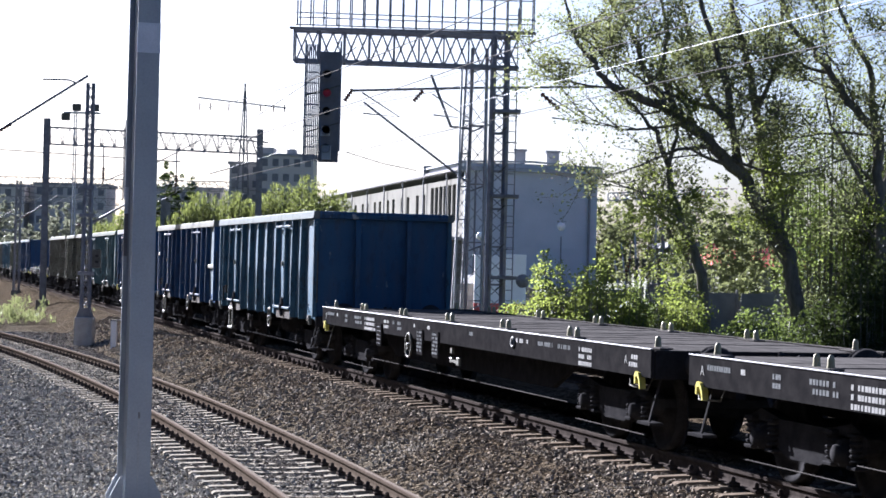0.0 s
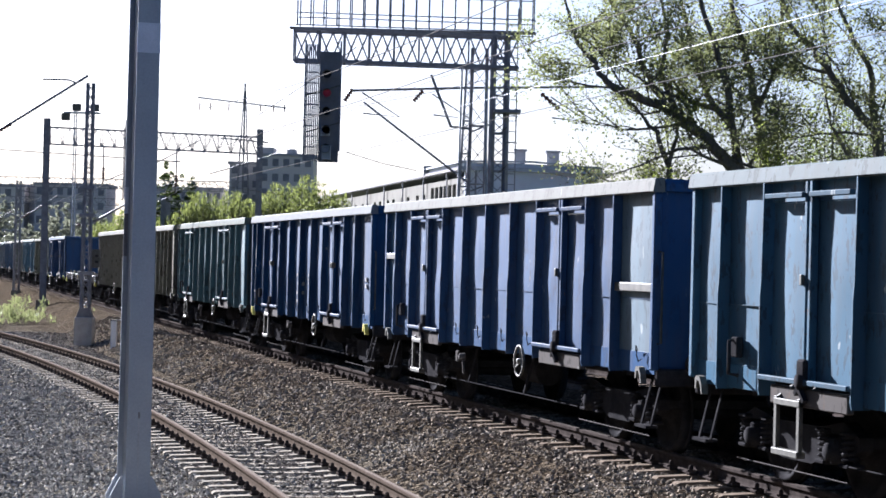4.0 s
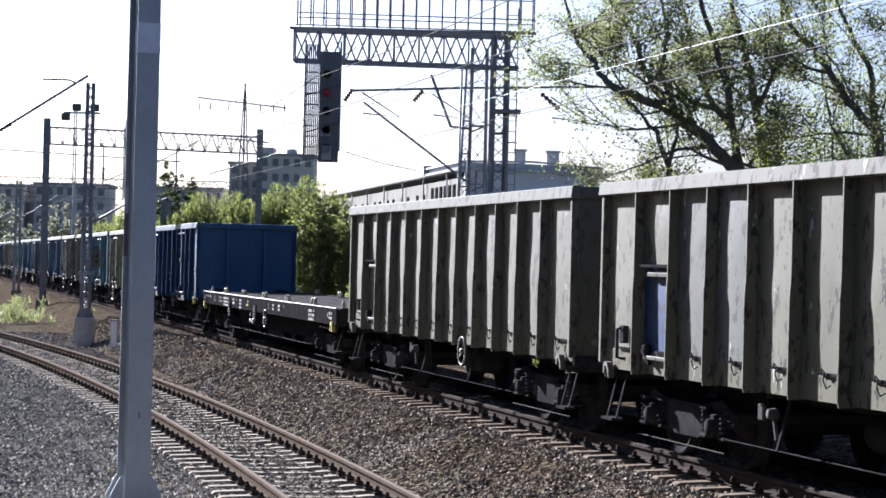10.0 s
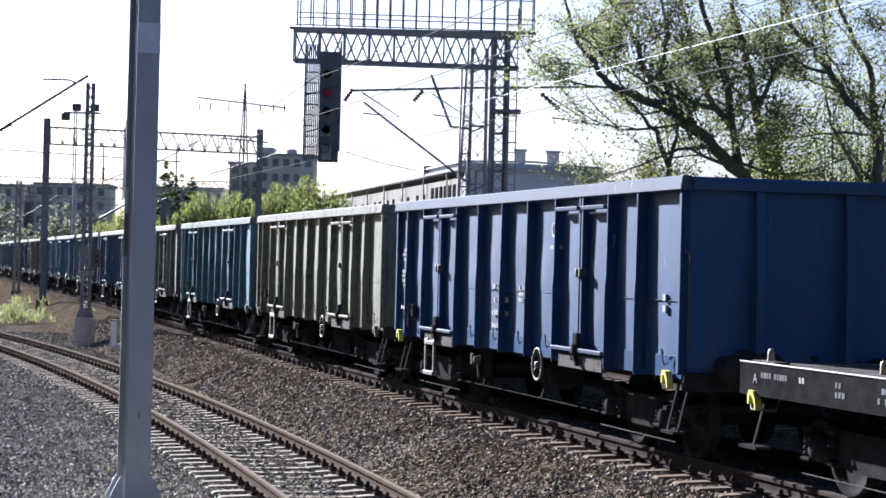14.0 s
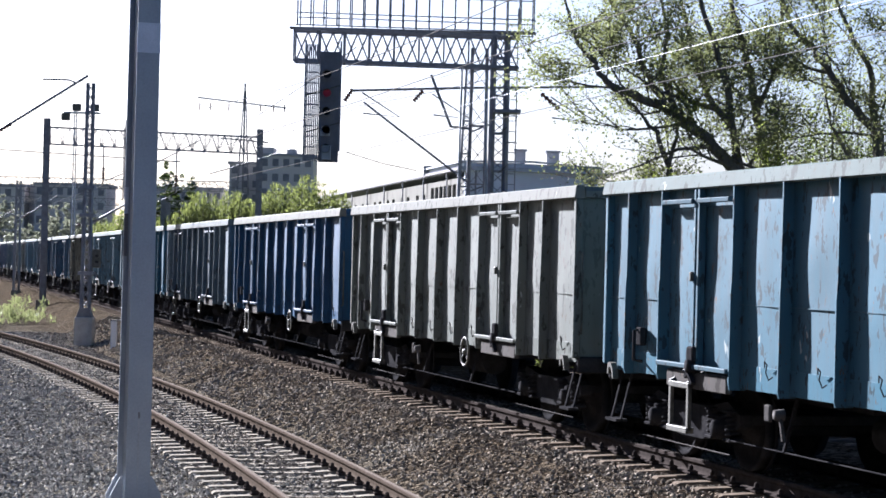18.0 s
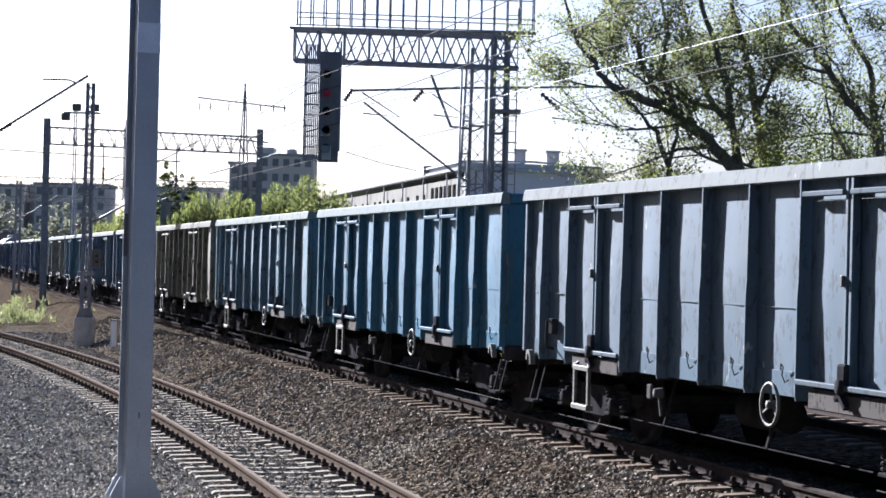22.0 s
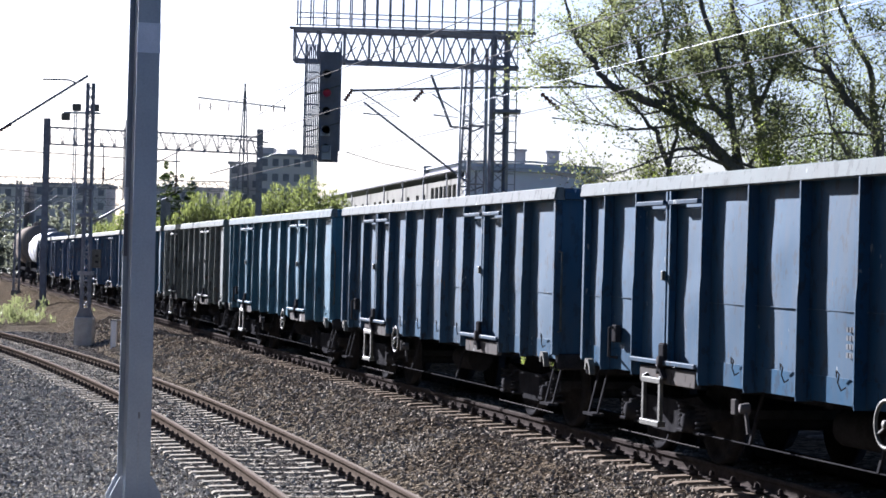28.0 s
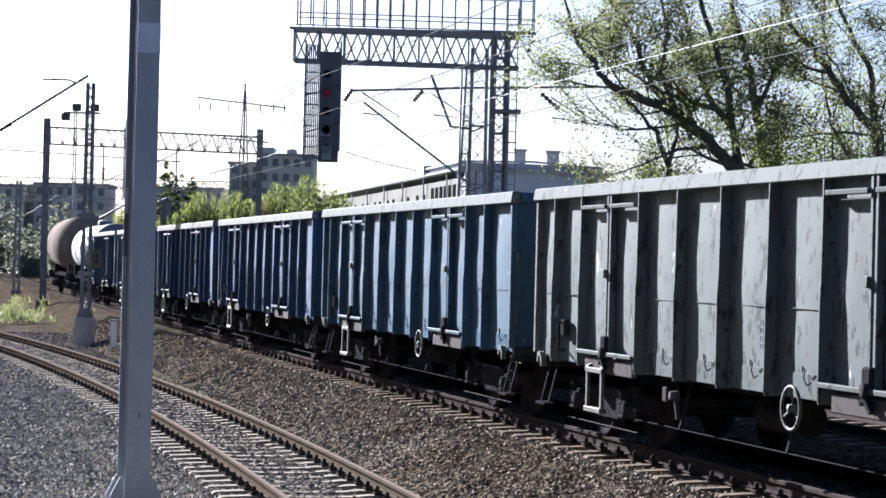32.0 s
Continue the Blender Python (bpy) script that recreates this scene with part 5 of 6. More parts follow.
def single_mast(x, y, h, label, arm=2.6, side=-1, lattice=False):
    top = thing("overhead_line_mast", Matrix.Translation((x, y, -0.75)), label, "mast", "masts along the line")
    if lattice:
        lattice_mast(top, (0, 0, 0.4), h - 0.4, 0.34, 0.24, LATTICE, 14, 0.07, 0.03)
    else:
        post = Shape()
        post.box(-0.14, 0.14, -0.14, -0.12, 0, h)
        post.box(-0.14, 0.14, 0.12, 0.14, 0, h)
        post.box(-0.012, 0.012, -0.12, 0.12, 0, h)
        part("post", post, LATTICE, top)
    part("plinth", Shape().box(-0.28, 0.28, -0.28, 0.28, -0.3, 0.5, 0.03), CONCRETE, top)
    part("bracket", Shape().tube([(0, -0.2, h - 2.6), (side * arm, -0.2, h - 0.9)], 0.045, 6), LATTICE, top)
    part("stay", Shape().tube([(0, -0.2, h - 0.6), (side * arm * 0.9, -0.2, h - 1.0)], 0.025, 6), LATTICE, top)
    ins = Shape()
    insulator(ins, (side * 0.3, -0.2, h - 2.4), (side * 0.8, -0.2, h - 2.08), 0.09)
    part("insulator", ins, INSUL, top)


single_mast(-27.6, 137.0, 7.6, "steel overhead-line mast beside the far track", 2.6, 1, True)
single_mast(-17.0, 128.0, 6.6, "steel overhead-line mast behind the train")
single_mast(-20.6, 158.0, 7.0, "steel overhead-line mast far behind the train", 2.8, 1)
single_mast(-19.8, 150.0, 6.8, "thin steel mast behind the bushes", 2.4)
single_mast(-46.0, 215.0, 8.6, "distant grey overhead-line mast beside the tracks", 3.0, 1)
single_mast(-40.0, 235.0, 8.6, "distant grey overhead-line mast beside the tracks", 3.0, -1)
single_mast(-36.0, 205.0, 8.0, "distant lattice overhead-line mast", 3.0, 1, True)


def light_tower():
    top = thing("light_mast", Matrix.Translation((-30.7, 175.0, -0.75)), "tall thin mast with floodlights at its top", "mast")
    lattice_mast(top, (0, 0, 0), 15.2, 0.26, 0.18, GALV, 30, 0.05, 0.03)
    part("platform", Shape().box(-0.9, 2.0, -0.5, 0.5, 14.6, 14.72), GALV, top)
    for dx in (-0.8, 0.1, 1.6):
        part("floodlight", Shape().box(dx - 0.35, dx + 0.35, -0.3, 0.1, 14.0 if dx < 0 else 14.8, 14.6 if dx < 0 else 15.4, 0.05), WORNWHITE, top)


light_tower()


def pylon():
    top = thing("power_pylon", Matrix.Translation((-38.2, 400.0, -1.0)), "distant lattice power pylon with a long cross arm", "pylon")
    lattice_mast(top, (0, 0, 0), 35.0, 3.6, 0.3, LATTICE, 20, 0.10, 0.06)
    part("spine", Shape().beam((0, 0, 8), (0, 0, 36.5), 0.3), LATTICE, top)
    part("cross_arm", Shape().beam((-8.9, 0, 33.6), (7.9, 0, 32.0), 0.3, 0.25), LATTICE, top)
    part("cross_arm", Shape().beam((-4.5, 0, 26.0), (4.5, 0, 25.4), 0.25, 0.25), LATTICE, top)
    for x in (-8.5, -6.5, 5.5, 7.5, -3, 3):
        part("insulator", Shape().tube([(x, 0, 32.6), (x, 0, 31.2)], 0.12, 6), INSUL, top)


pylon()


def signal_gantry():
    """The cantilevered signal bridge behind the train."""
    y = 60.0
    top = thing("signal_gantry", Matrix.Translation((0, y, -0.6)), "dark steel lattice signal gantry with a railed walkway and ladder", "gantry")
    z0 = 0.6
    # two legs
    lattice_mast(top, (0.92, 0.6, 0.0), 8.9, 0.5, 0.42, LATTICE, 16, 0.065, 0.034, split=True)
    lattice_mast(top, (1.5, 0.0, 0.0), 9.3, 0.42, 0.38, DARKSTEEL, 26, 0.12, 0.05, split=True)
    for x in (0.86, 1.55):
        part("plinth", Shape().box(x - 0.33, x + 0.33, -0.5, 1.0, -0.3, 0.25, 0.03), CONCRETE, top)
    for k in range(5):
        zz = 1.4 + k * 1.7
        part("cross_tie", Shape().beam((0.75, 0.35, zz), (1.35, 0.1, zz + 0.25), 0.04), DARKSTEEL, top)
    # beam
    truss(top, (-4.35, 0.0, 7.77 + z0), (2.0, 0.0, 7.70 + z0), 0.88, DARKSTEEL, 9, 0.085, 0.045, 0.7, True, True)
    part("walkway", Shape().box(-4.5, 2.5, -0.2, 0.2, 8.68 + z0, 8.72 + z0, 0.01), LATTICE, top)
    for s in (-0.58, 0.58):
        for i in range(19):
            x = -4.25 + i * 0.37
            part("railing_post", Shape().beam((x, s, 8.72 + z0), (x, s, 10.6 + z0), 0.04), LATTICE, top)
        for zz in (8.74, 9.08, 9.75, 10.6):
            part("railing_bar", Shape().beam((-4.3, s, zz + z0), (2.45, s, zz + z0 - 0.06), 0.03), LATTICE, top)
    # caged ladder
    lad = Shape()
    for x in (2.02, 2.34):
        lad.beam((x, -0.1, 0.3), (x, -0.1, 10.0), 0.035)
    for k in range(32):
        lad.beam((2.02, -0.1, 0.5 + k * 0.3), (2.34, -0.1, 0.5 + k * 0.3), 0.022)
    lad.v = [(x - 0.36, yy, zz) for x, yy, zz in lad.v]
    part("ladder", lad, DARKSTEEL, top)
    for k in range(10):
        zz = 2.4 + k * 0.75
        part("cage_hoop", Shape().tube([(1.66, -0.1, zz), (1.64, -0.5, zz), (1.82, -0.72, zz), (2.0, -0.5, zz), (1.98, -0.1, zz)], 0.014, 5), DARKSTEEL, top)
    for zz in (1.7, 4.0, 6.4):
        part("rest_platform", Shape().box(1.35, 2.1, -0.55, 0.2, zz + z0, zz + z0 + 0.10, 0.01), DARKSTEEL, top)
    for k in range(7):
        zz = 0.9 + k * 1.1
        part("lamp_bracket", Shape().beam((1.5, -0.45, zz), (1.72, -0.45, zz + 0.2), 0.03), WORNWHITE, top)
    # the cable pipe down the leg
    part("cable", Shape().tube([(1.12, -0.3, 0.0), (1.10, -0.3, 3.2), (1.16, -0.3, 5.0), (1.10, -0.3, 8.2)], 0.035, 6), GALV, top)
    part("cable", Shape().tube([(0.35, 0.2, 0.0), (0.42, 0.2, 8.4)], 0.03, 6), GALV, top)
    # signal board hung below the beam
    sig = thing("railway_signal", Matrix.Translation((-3.42, y - 0.55, 0.0)), "tall black railway signal board showing one red light", "signal")
    part("back_board", Shape().box(-0.17, 0.40, -0.02, 0.03, 4.88, 8.0, 0.02), SIGNALBLACK, sig)
    for k in range(7):
        part("screen_slat", Shape().box(-0.54 + 0.054 * k, -0.503 + 0.054 * k, 0.0, 0.03, 4.9, 8.2), DARKSTEEL, sig)
    for k in range(10):
        part("screen_bar", Shape().beam((-0.56, -0.02, 5.0 + k * 0.3), (-0.18, -0.02, 5.0 + k * 0.3), 0.03), DARKSTEEL, sig)
    for k in range(5):
        zz = 7.35 - k * 0.52
        hood = Shape()
        hood.lathe([(0.0, 0.13), (-0.22, 0.14), (-0.22, 0.125), (0.0, 0.115)], (0.05, -0.03, zz), (0, 1, 0), 16)
        part("hood", hood, SIGNALBLACK, sig)
        lens = Shape().lathe([(0.0, 0.0), (0.0, 0.11), (0.02, 0.12)], (0.05, -0.06, zz), (0, 1, 0), 16)
        part("lens", lens, RED if k == 1 else GLASS, sig, "glowing red lens" if k == 1 else "unlit lens")
    part("plate", Shape().box(-0.12, 0.16, -0.06, -0.03, 5.62, 5.86, 0.005), GALV, sig, "small pale plate")
    part("lower_box", Shape().box(-0.06, 0.20, -0.12, -0.03, 4.95, 5.35, 0.01), MASTGREY, sig)
    for x in (-0.57, 0.42):
        part("hanger", Shape().beam((x, 0.0, 5.2 if x > 0 else 4.9), (x, 0.0, 8.3), 0.05), DARKSTEEL, sig)
    # pale bars stand in for sunlit overhead wires passing before the board
    for zz in (5.8, 6.85):
        part("stay", Shape().beam((-0.55, -0.05, zz - 0.1), (0.42, -0.05, zz + 0.2), 0.03), WORNWHITE, sig)


signal_gantry()


def cross_span():
    """Tube brackets of the overhead line behind the gantry."""
    top = thing("overhead_line_bracket", Matrix.Translation((0, 66.0, 0)), "steel bracket tube of the overhead line with registration arms", "bracket")
    part("tube", Shape().tube([(-2.95, 0, 7.45), (0.6, 0, 7.62), (4.7, 0, 7.75)], 0.04, 8), LATTICE, top)
    for x, dx, dz in ((-2.95, -0.25, -0.4), (-0.75, -0.3, -0.35), (2.95, 0.6, -0.5)):
        ins = Shape()
        insulator(ins, (x, 0, 7.5), (x + dx, 0, 7.5 + dz), 0.08)
        part("insulator", ins, INSUL, top)
        part("registration_arm", Shape().tube([(x + 0.3, 0, 7.4), (x + 1.5, 0, 6.65), (x + 0.35, 0, 6.75)], 0.025, 6), LATTICE, top)
    part("strut", Shape().tube([(-0.5, 0, 8.0), (0.15, 0, 6.4), (0.75, 0, 6.35)], 0.045, 8), LATTICE, top)
    part("strut", Shape().tube([(-2.6, 0.0, 7.1), (0.8, 0.0, 4.6)], 0.035, 8), DARKSTEEL, top)
    lattice_mast(top, (0.42, 0.05, -0.6), 8.9, 0.30, 0.20, DARKSTEEL, 26, 0.07, 0.04, 0.0, 0.28, True)


cross_span()


def wires():
    """Contact and messenger wires along the tracks."""
    def wire(off, z, sag, s0, s1, r=0.009, drift=0.0, mat=WIRE):
        pts = []
        n = 60
        for i in range(n + 1):
            s = s0 + (s1 - s0) * i / n
            x, y = on_line(s, off + drift * math.sin(s / 19.0))
            f = ((s + 12.0) / 60.0) % 1.0
            pts.append((x, y, z - sag * 4 * f * (1 - f)))
        sh = Shape().tube(pts, r, 5)
        solid("overhead_wire", sh, mat, "thin overhead wire running along the track", "wire", "overhead wires")
    wire(1.45, 5.55, 0.0, -10, 230, 0.009, 0.15)
    wire(1.45, 7.0, 0.7, -10, 230)
    wire(5.75, 5.6, 0.0, -5, 230, 0.009, 0.15)
    wire(5.75, 7.1, 0.6, -5, 230)
    wire(4.6, 5.85, 0.1, -8, 110, 0.0036, 0.0, GLINTWIRE)
    wire(9.5, 8.4, 0.2, 0, 230)
    for k, (a, b) in enumerate((((-6.2, 70.0, 6.9), (-2.6, 60.0, 8.2)), ((-2.8, 60.0, 5.2), (-0.9, 66.0, 5.0)), ((-16.0, 69.4, 5.6), (-8.0, 107.0, 5.4)))):
        solid("overhead_wire", Shape().tube([a, ((a[0] + b[0]) / 2, (a[1] + b[1]) / 2, (a[2] + b[2]) / 2 - 0.05), b], 0.012, 5), WIRE, "thin overhead stay wire between the masts", "wire", "overhead wires")


wires()


# ---------------------------------------------------------------- buildings
def windowed_wall(top, m, length, height, openings, mat, thick=0.35):
    """A wall along local x with real openings (x0, x1, z0, z1); panes sit inside them."""
    xs = sorted({0.0, length, *[v for o in openings for v in o[:2]]})
    zs = sorted({0.0, height, *[v for o in openings for v in o[2:4]]})
    nx, nz = len(xs), len(zs)

    def filled(i, j):
        if not (0 <= i < nx - 1 and 0 <= j < nz - 1):
            return False
        cx, cz = (xs[i] + xs[i + 1]) / 2, (zs[j] + zs[j + 1]) / 2
        return not any(o[0] < cx < o[1] and o[2] < cz < o[3] for o in openings)
    at = lambda i, j, k: (k * nx + i) * nz + j
    faces = []
    for i in range(nx - 1):
        for j in range(nz - 1):
            if not filled(i, j):
                continue
            faces.append((at(i, j, 0), at(i + 1, j, 0), at(i + 1, j + 1, 0), at(i, j + 1, 0)))
            faces.append((at(i, j, 1), at(i, j + 1, 1), at(i + 1, j + 1, 1), at(i + 1, j, 1)))
            if not filled(i - 1, j):
                faces.append((at(i, j, 0), at(i, j + 1, 0), at(i, j + 1, 1), at(i, j, 1)))
            if not filled(i + 1, j):
                faces.append((at(i + 1, j, 0), at(i + 1, j, 1), at(i + 1, j + 1, 1), at(i + 1, j + 1, 0)))
            if not filled(i, j - 1):
                faces.append((at(i, j, 0), at(i, j, 1), at(i + 1, j, 1), at(i + 1, j, 0)))
            if not filled(i, j + 1):
                faces.append((at(i, j + 1, 0), at(i + 1, j + 1, 0), at(i + 1, j + 1, 1), at(i, j + 1, 1)))
    sh = Shape()
    sh.add([(x, y, z) for y in (0.0, thick) for x in xs for z in zs], faces)
    wall = part("wall", sh, mat, top)
    wall.matrix_basis = m
    for o in openings:
        fr = Shape()
        fr.box(o[0], o[1], 0.14, 0.20, o[2], o[2] + 0.07)
        fr.box(o[0], o[1], 0.14, 0.20, o[3] - 0.07, o[3])
        for x in (o[0], (o[0] + o[1]) / 2 - 0.035, o[1] - 0.07):
            fr.box(x, x + 0.07, 0.14, 0.20, o[2] + 0.07, o[3] - 0.07)
        win = part("window", fr, WORNWHITE, top)
        win.matrix_basis = m
        part("pane", Shape().box(o[0], o[1], 0.165, 0.175, o[2], o[3]), GLASS, win)


def depot():
    """The long two-storey building with its blank grey-blue end."""
    top = thing("depot_building", Matrix(), "long industrial building with a blank grey-blue end wall", "building")
    ax, ay = 1.45, 150.0                   # near corner of the end wall
    bx, by = 11.0, 152.0
    fx, fy = -13.0, 226.0                  # far end of the long side
    h = 9.6
    end = math.atan2(by - ay, bx - ax)
    ln = math.hypot(bx - ax, by - ay)
    m = Matrix.Translation((ax, ay, -0.75)) @ Matrix.Rotation(end, 4, "Z")
    windowed_wall(top, m, ln, h, [], PLASTER)
    base = part("plinth_band", Shape().box(0.0, ln, -0.05, -0.004, 0.0, 4.2), PLASTER, top)
    base.matrix_basis = m
    side = math.atan2(fy - ay, fx - ax)
    sl = math.hypot(fx - ax, fy - ay)
    m2 = Matrix.Translation((fx, fy, -0.75)) @ Matrix.Rotation(side + math.pi, 4, "Z")
    ops = [(sl - 13.4 + 1.75 * k, sl - 12.0 + 1.75 * k, 6.0, 8.7) for k in range(6)]
    x = sl - 17.0
    k = 0
    while x > 2:
        ops.append((x, x + 1.3, 6.3, 8.3))
        ops.append((x, x + 1.1, 1.4, 3.4))
        x -= 4.4 if k % 2 else 2.9
        k += 1
    windowed_wall(top, m2, sl, h - 0.5, ops, PLASTERDIM)
    sh = Shape()
    n = Vector((bx - ax, by - ay, 0)).normalized() * 12.0
    pts = [(ax, ay), (bx + 1.0, by + 0.2), (fx + n.x, fy + n.y), (fx, fy)]
    zt = h - 0.75
    sh.add([(a, b, z) for z in (zt, zt + 0.12) for a, b in pts], [(3, 2, 1, 0), (4, 5, 6, 7), (0, 1, 5, 4), (1, 2, 6, 5), (2, 3, 7, 6), (3, 0, 4, 7)])
    part("roof", sh, ROOFING, top)
    ev = Shape()
    ev.beam((ax - 0.25, ay - 0.2, zt + 0.12), (fx - 0.25, fy, zt + 0.1), 0.22, 0.2)
    part("fascia_board", ev, CHIMNEY, top, "pale eaves board")
    ev = Shape()
    ev.beam((ax - 0.3, ay - 0.2, zt + 0.12), (bx + 0.3, by - 0.2, zt + 0.12), 0.35, 0.3)
    part("verge", ev, GALV, top)
    # the raised roof over the near bays, with its metal edge
    k = 0.2
    ex, ey = ax + (fx - ax) * k, ay + (fy - ay) * k
    pts = [(ax - 0.1, ay - 0.1), (bx + 0.2, by - 0.1), (ex + n.x, ey + n.y), (ex - 0.1, ey)]
    ridge = Shape()
    ridge.add([(a, b, z) for z in (zt + 0.1, zt + 0.55) for a, b in pts], [(3, 2, 1, 0), (4, 5, 6, 7), (0, 1, 5, 4), (1, 2, 6, 5), (2, 3, 7, 6), (3, 0, 4, 7)])
    part("raised_roof", ridge, PLASTER, top)
    edge = Shape()
    edge.beam((ax - 0.2, ay - 0.2, zt + 0.6), (ex - 0.2, ey, zt + 0.6), 0.3, 0.12)
    edge.beam((ax - 0.2, ay - 0.2, zt + 0.6), ((ax + bx) / 2, (ay + by) / 2 - 0.2, zt + 0.72), 0.3, 0.12)
    edge.beam(((ax + bx) / 2, (ay + by) / 2 - 0.2, zt + 0.72), (bx + 0.3, by - 0.2, zt + 0.38), 0.3, 0.12)
    part("roof_edge", edge, GALV, top)
    part("roof_box", Shape().box(ex - 0.2, ex + 1.6, ey - 1.5, ey + 0.5, zt + 0.1, zt + 0.85, 0.03), ROOFING, top)
    for cx, cy, cw, ch in ((5.4, 152.5, 0.75, 0.8), (7.8, 153.5, 0.9, 0.8)):
        part("chimney", Shape().box(cx - cw / 2, cx + cw / 2, cy - 0.5, cy + 0.5, zt + 0.5, zt + 0.75 + ch, 0.03), CHIMNEY, top)
        part("chimney_cap", Shape().box(cx - cw / 2 - 0.1, cx + cw / 2 + 0.1, cy - 0.6, cy + 0.6, zt + 0.75 + ch, zt + 0.87 + ch), ROOFING, top)
    part("downpipe", Shape().tube([(10.45, 151.7, zt), (10.4, 151.7, -0.5)], 0.09, 8), DARKSTEEL, top)
    part("downpipe", Shape().tube([(2.2, 149.9, zt), (2.2, 149.9, -0.5)], 0.07, 8), DARKSTEEL, top)
    # a low annex with a flat pale-edged roof before the near bays
    out = Vector((-(fy - ay), fx - ax, 0)).normalized()
    f0, f1 = 0.012, 0.24
    p0 = Vector((ax + (fx - ax) * f0, ay + (fy - ay) * f0, 0))
    p1 = Vector((ax + (fx - ax) * f1, ay + (fy - ay) * f1, 0))
    ann = (p1 - p0).length
    m3 = Matrix.Translation((p1.x + out.x * 2.6, p1.y + out.y * 2.6, -0.75)) @ Matrix.Rotation(side + math.pi, 4, "Z")
    # dark fence grey stands for the shade over the lower storey
    windowed_wall(top, m3, ann, 4.6, [(1.0 + 2.6 * k, 2.6 + 2.6 * k, 1.5, 3.4) for k in range(int((ann - 1.5) / 2.6))], FENCE, 0.3)
    slab = part("annex_roof", Shape().box(-0.3, ann + 0.3, -0.35, 2.6, 4.6, 4.85, 0.02), CHIMNEY, top)
    slab.matrix_basis = m3
    end_wall = part("annex_end", Shape().box(ann - 0.3, ann - 0.01, 0.31, 2.6, 0.0, 4.59), FENCE, top)
    end_wall.matrix_basis = m3
    part("roof_rail", Shape().box(-0.2, ann + 0.2, -0.25, -0.19, 5.35, 5.42), CHIMNEY, slab)
    for k in range(7):
        part("rail_post", Shape().box(ann * k / 6 - 0.03, ann * k / 6 + 0.03, -0.25, -0.19, 4.85, 5.35), CHIMNEY, slab)
    for k in range(7):
        f = (k + 0.6) / 8
        part("downpipe", Shape().tube([(ax + (fx - ax) * f - 0.2, ay + (fy - ay) * f, zt), (ax + (fx - ax) * f - 0.2, ay + (fy - ay) * f, -0.5)], 0.06, 6), DARKSTEEL, top)


depot()


def apartment_block(x, y, w, h, storeys, cols, label, turn=0.0, steps=()):
    top = thing("apartment_block", pose(x, y, -0.75, 0, 0, turn), label, "building", "far apartment blocks")
    part("wall", Shape().box(0, w, 0, 12, 0, h), BLOCKWALL, top)
    part("roof", Shape().box(-0.3, w + 0.3, -0.3, 12.3, h, h + 0.5), ROOFING, top)
    for a, b, c in steps:
        part("roof_house", Shape().box(a, b, 2, 9, h + 0.5, h + 0.5 + c), BLOCKWALL, top)
    for r in range(storeys):
        for c in range(cols):
            x0 = w * (c + 0.22) / cols
            x1 = w * (c + 0.78) / cols
            z0 = h * (r + 0.32) / storeys
            z1 = h * (r + 0.82) / storeys
            win = part("window", Shape().box(x0, x1, -0.06, -0.004, z0, z1), HAZEGLASS, top)
            part("sill", Shape().box(x0 - 0.1, x1 + 0.1, -0.2, -0.004, z0 - 0.15, z0 - 0.01), BLOCKWALL, win)


apartment_block(-41.0, 402.0, 6.0, 21.0, 8, 3, "tall grey panel apartment block behind the bushes")
apartment_block(-35.0, 398.0, 10.2, 22.5, 8, 5, "tall grey panel apartment block with roof houses", 0, ((0, 2.5, 1.2), (5, 6.5, 1.0)))
apartment_block(-83.0, 405.0, 14.0, 15.8, 6, 7, "low grey apartment block on the horizon")
apartment_block(-100.0, 400.0, 20.5, 15.6, 6, 10, "low grey apartment block far down the line")
apartment_block(-77.2, 398.0, 13.5, 16.0, 6, 7, "long grey apartment block on the skyline")
apartment_block(-62.0, 410.0, 19.0, 16.2, 6, 9, "grey apartment block partly hidden by trees")


def panel_box():
    """The white and red cabinet and small hut by the gantry's foot."""
    top = thing("equipment_cabinet", Matrix.Translation((0, 92.0, -0.75)), "white and red sheet-metal cabinets behind the gantry", "cabinet")
    part("body", Shape().box(1.4, 2.5, 0, 0.6, 1.2, 3.3, 0.02), WHITEPANEL, top)
    part("red_band", Shape().box(1.4, 2.5, -0.004, 0.6, 0.55, 1.196, 0.02), REDPANEL, top)
    part("body", Shape().box(2.75, 3.65, 0.1, 0.7, 1.2, 3.35, 0.02), WHITEPANEL, top)
    part("red_band", Shape().box(2.75, 3.3, 0.096, 0.7, 0.55, 1.196, 0.02), REDPANEL, top)
    part("panel_mark", Shape().lathe([(0, 0.3), (-0.01, 0.3), (-0.01, 0.0)], (3.5, 0.094, 2.2), (0, 1, 0), 16), LATTICE, top)
    for x in (1.5, 2.4, 2.85, 3.5):
        part("leg", Shape().beam((x, 0.3, -0.2), (x, 0.3, 0.6), 0.08), DARKSTEEL, top)
    hut = thing("equipment_hut", Matrix.Translation((0.3, 95.0, -0.75)), "pale grey hut with a light lid", "hut")
    part("wall", Shape().box(0.6, 1.7, 0, 1.2, -0.2, 2.0, 0.02), PLASTERDIM, hut)
    part("roof", Shape().prism([(0.55, 2.0), (1.75, 2.0), (1.6, 2.35), (0.8, 2.4)], "y", -0.1, 1.3), WHITEPANEL, hut)


panel_box()


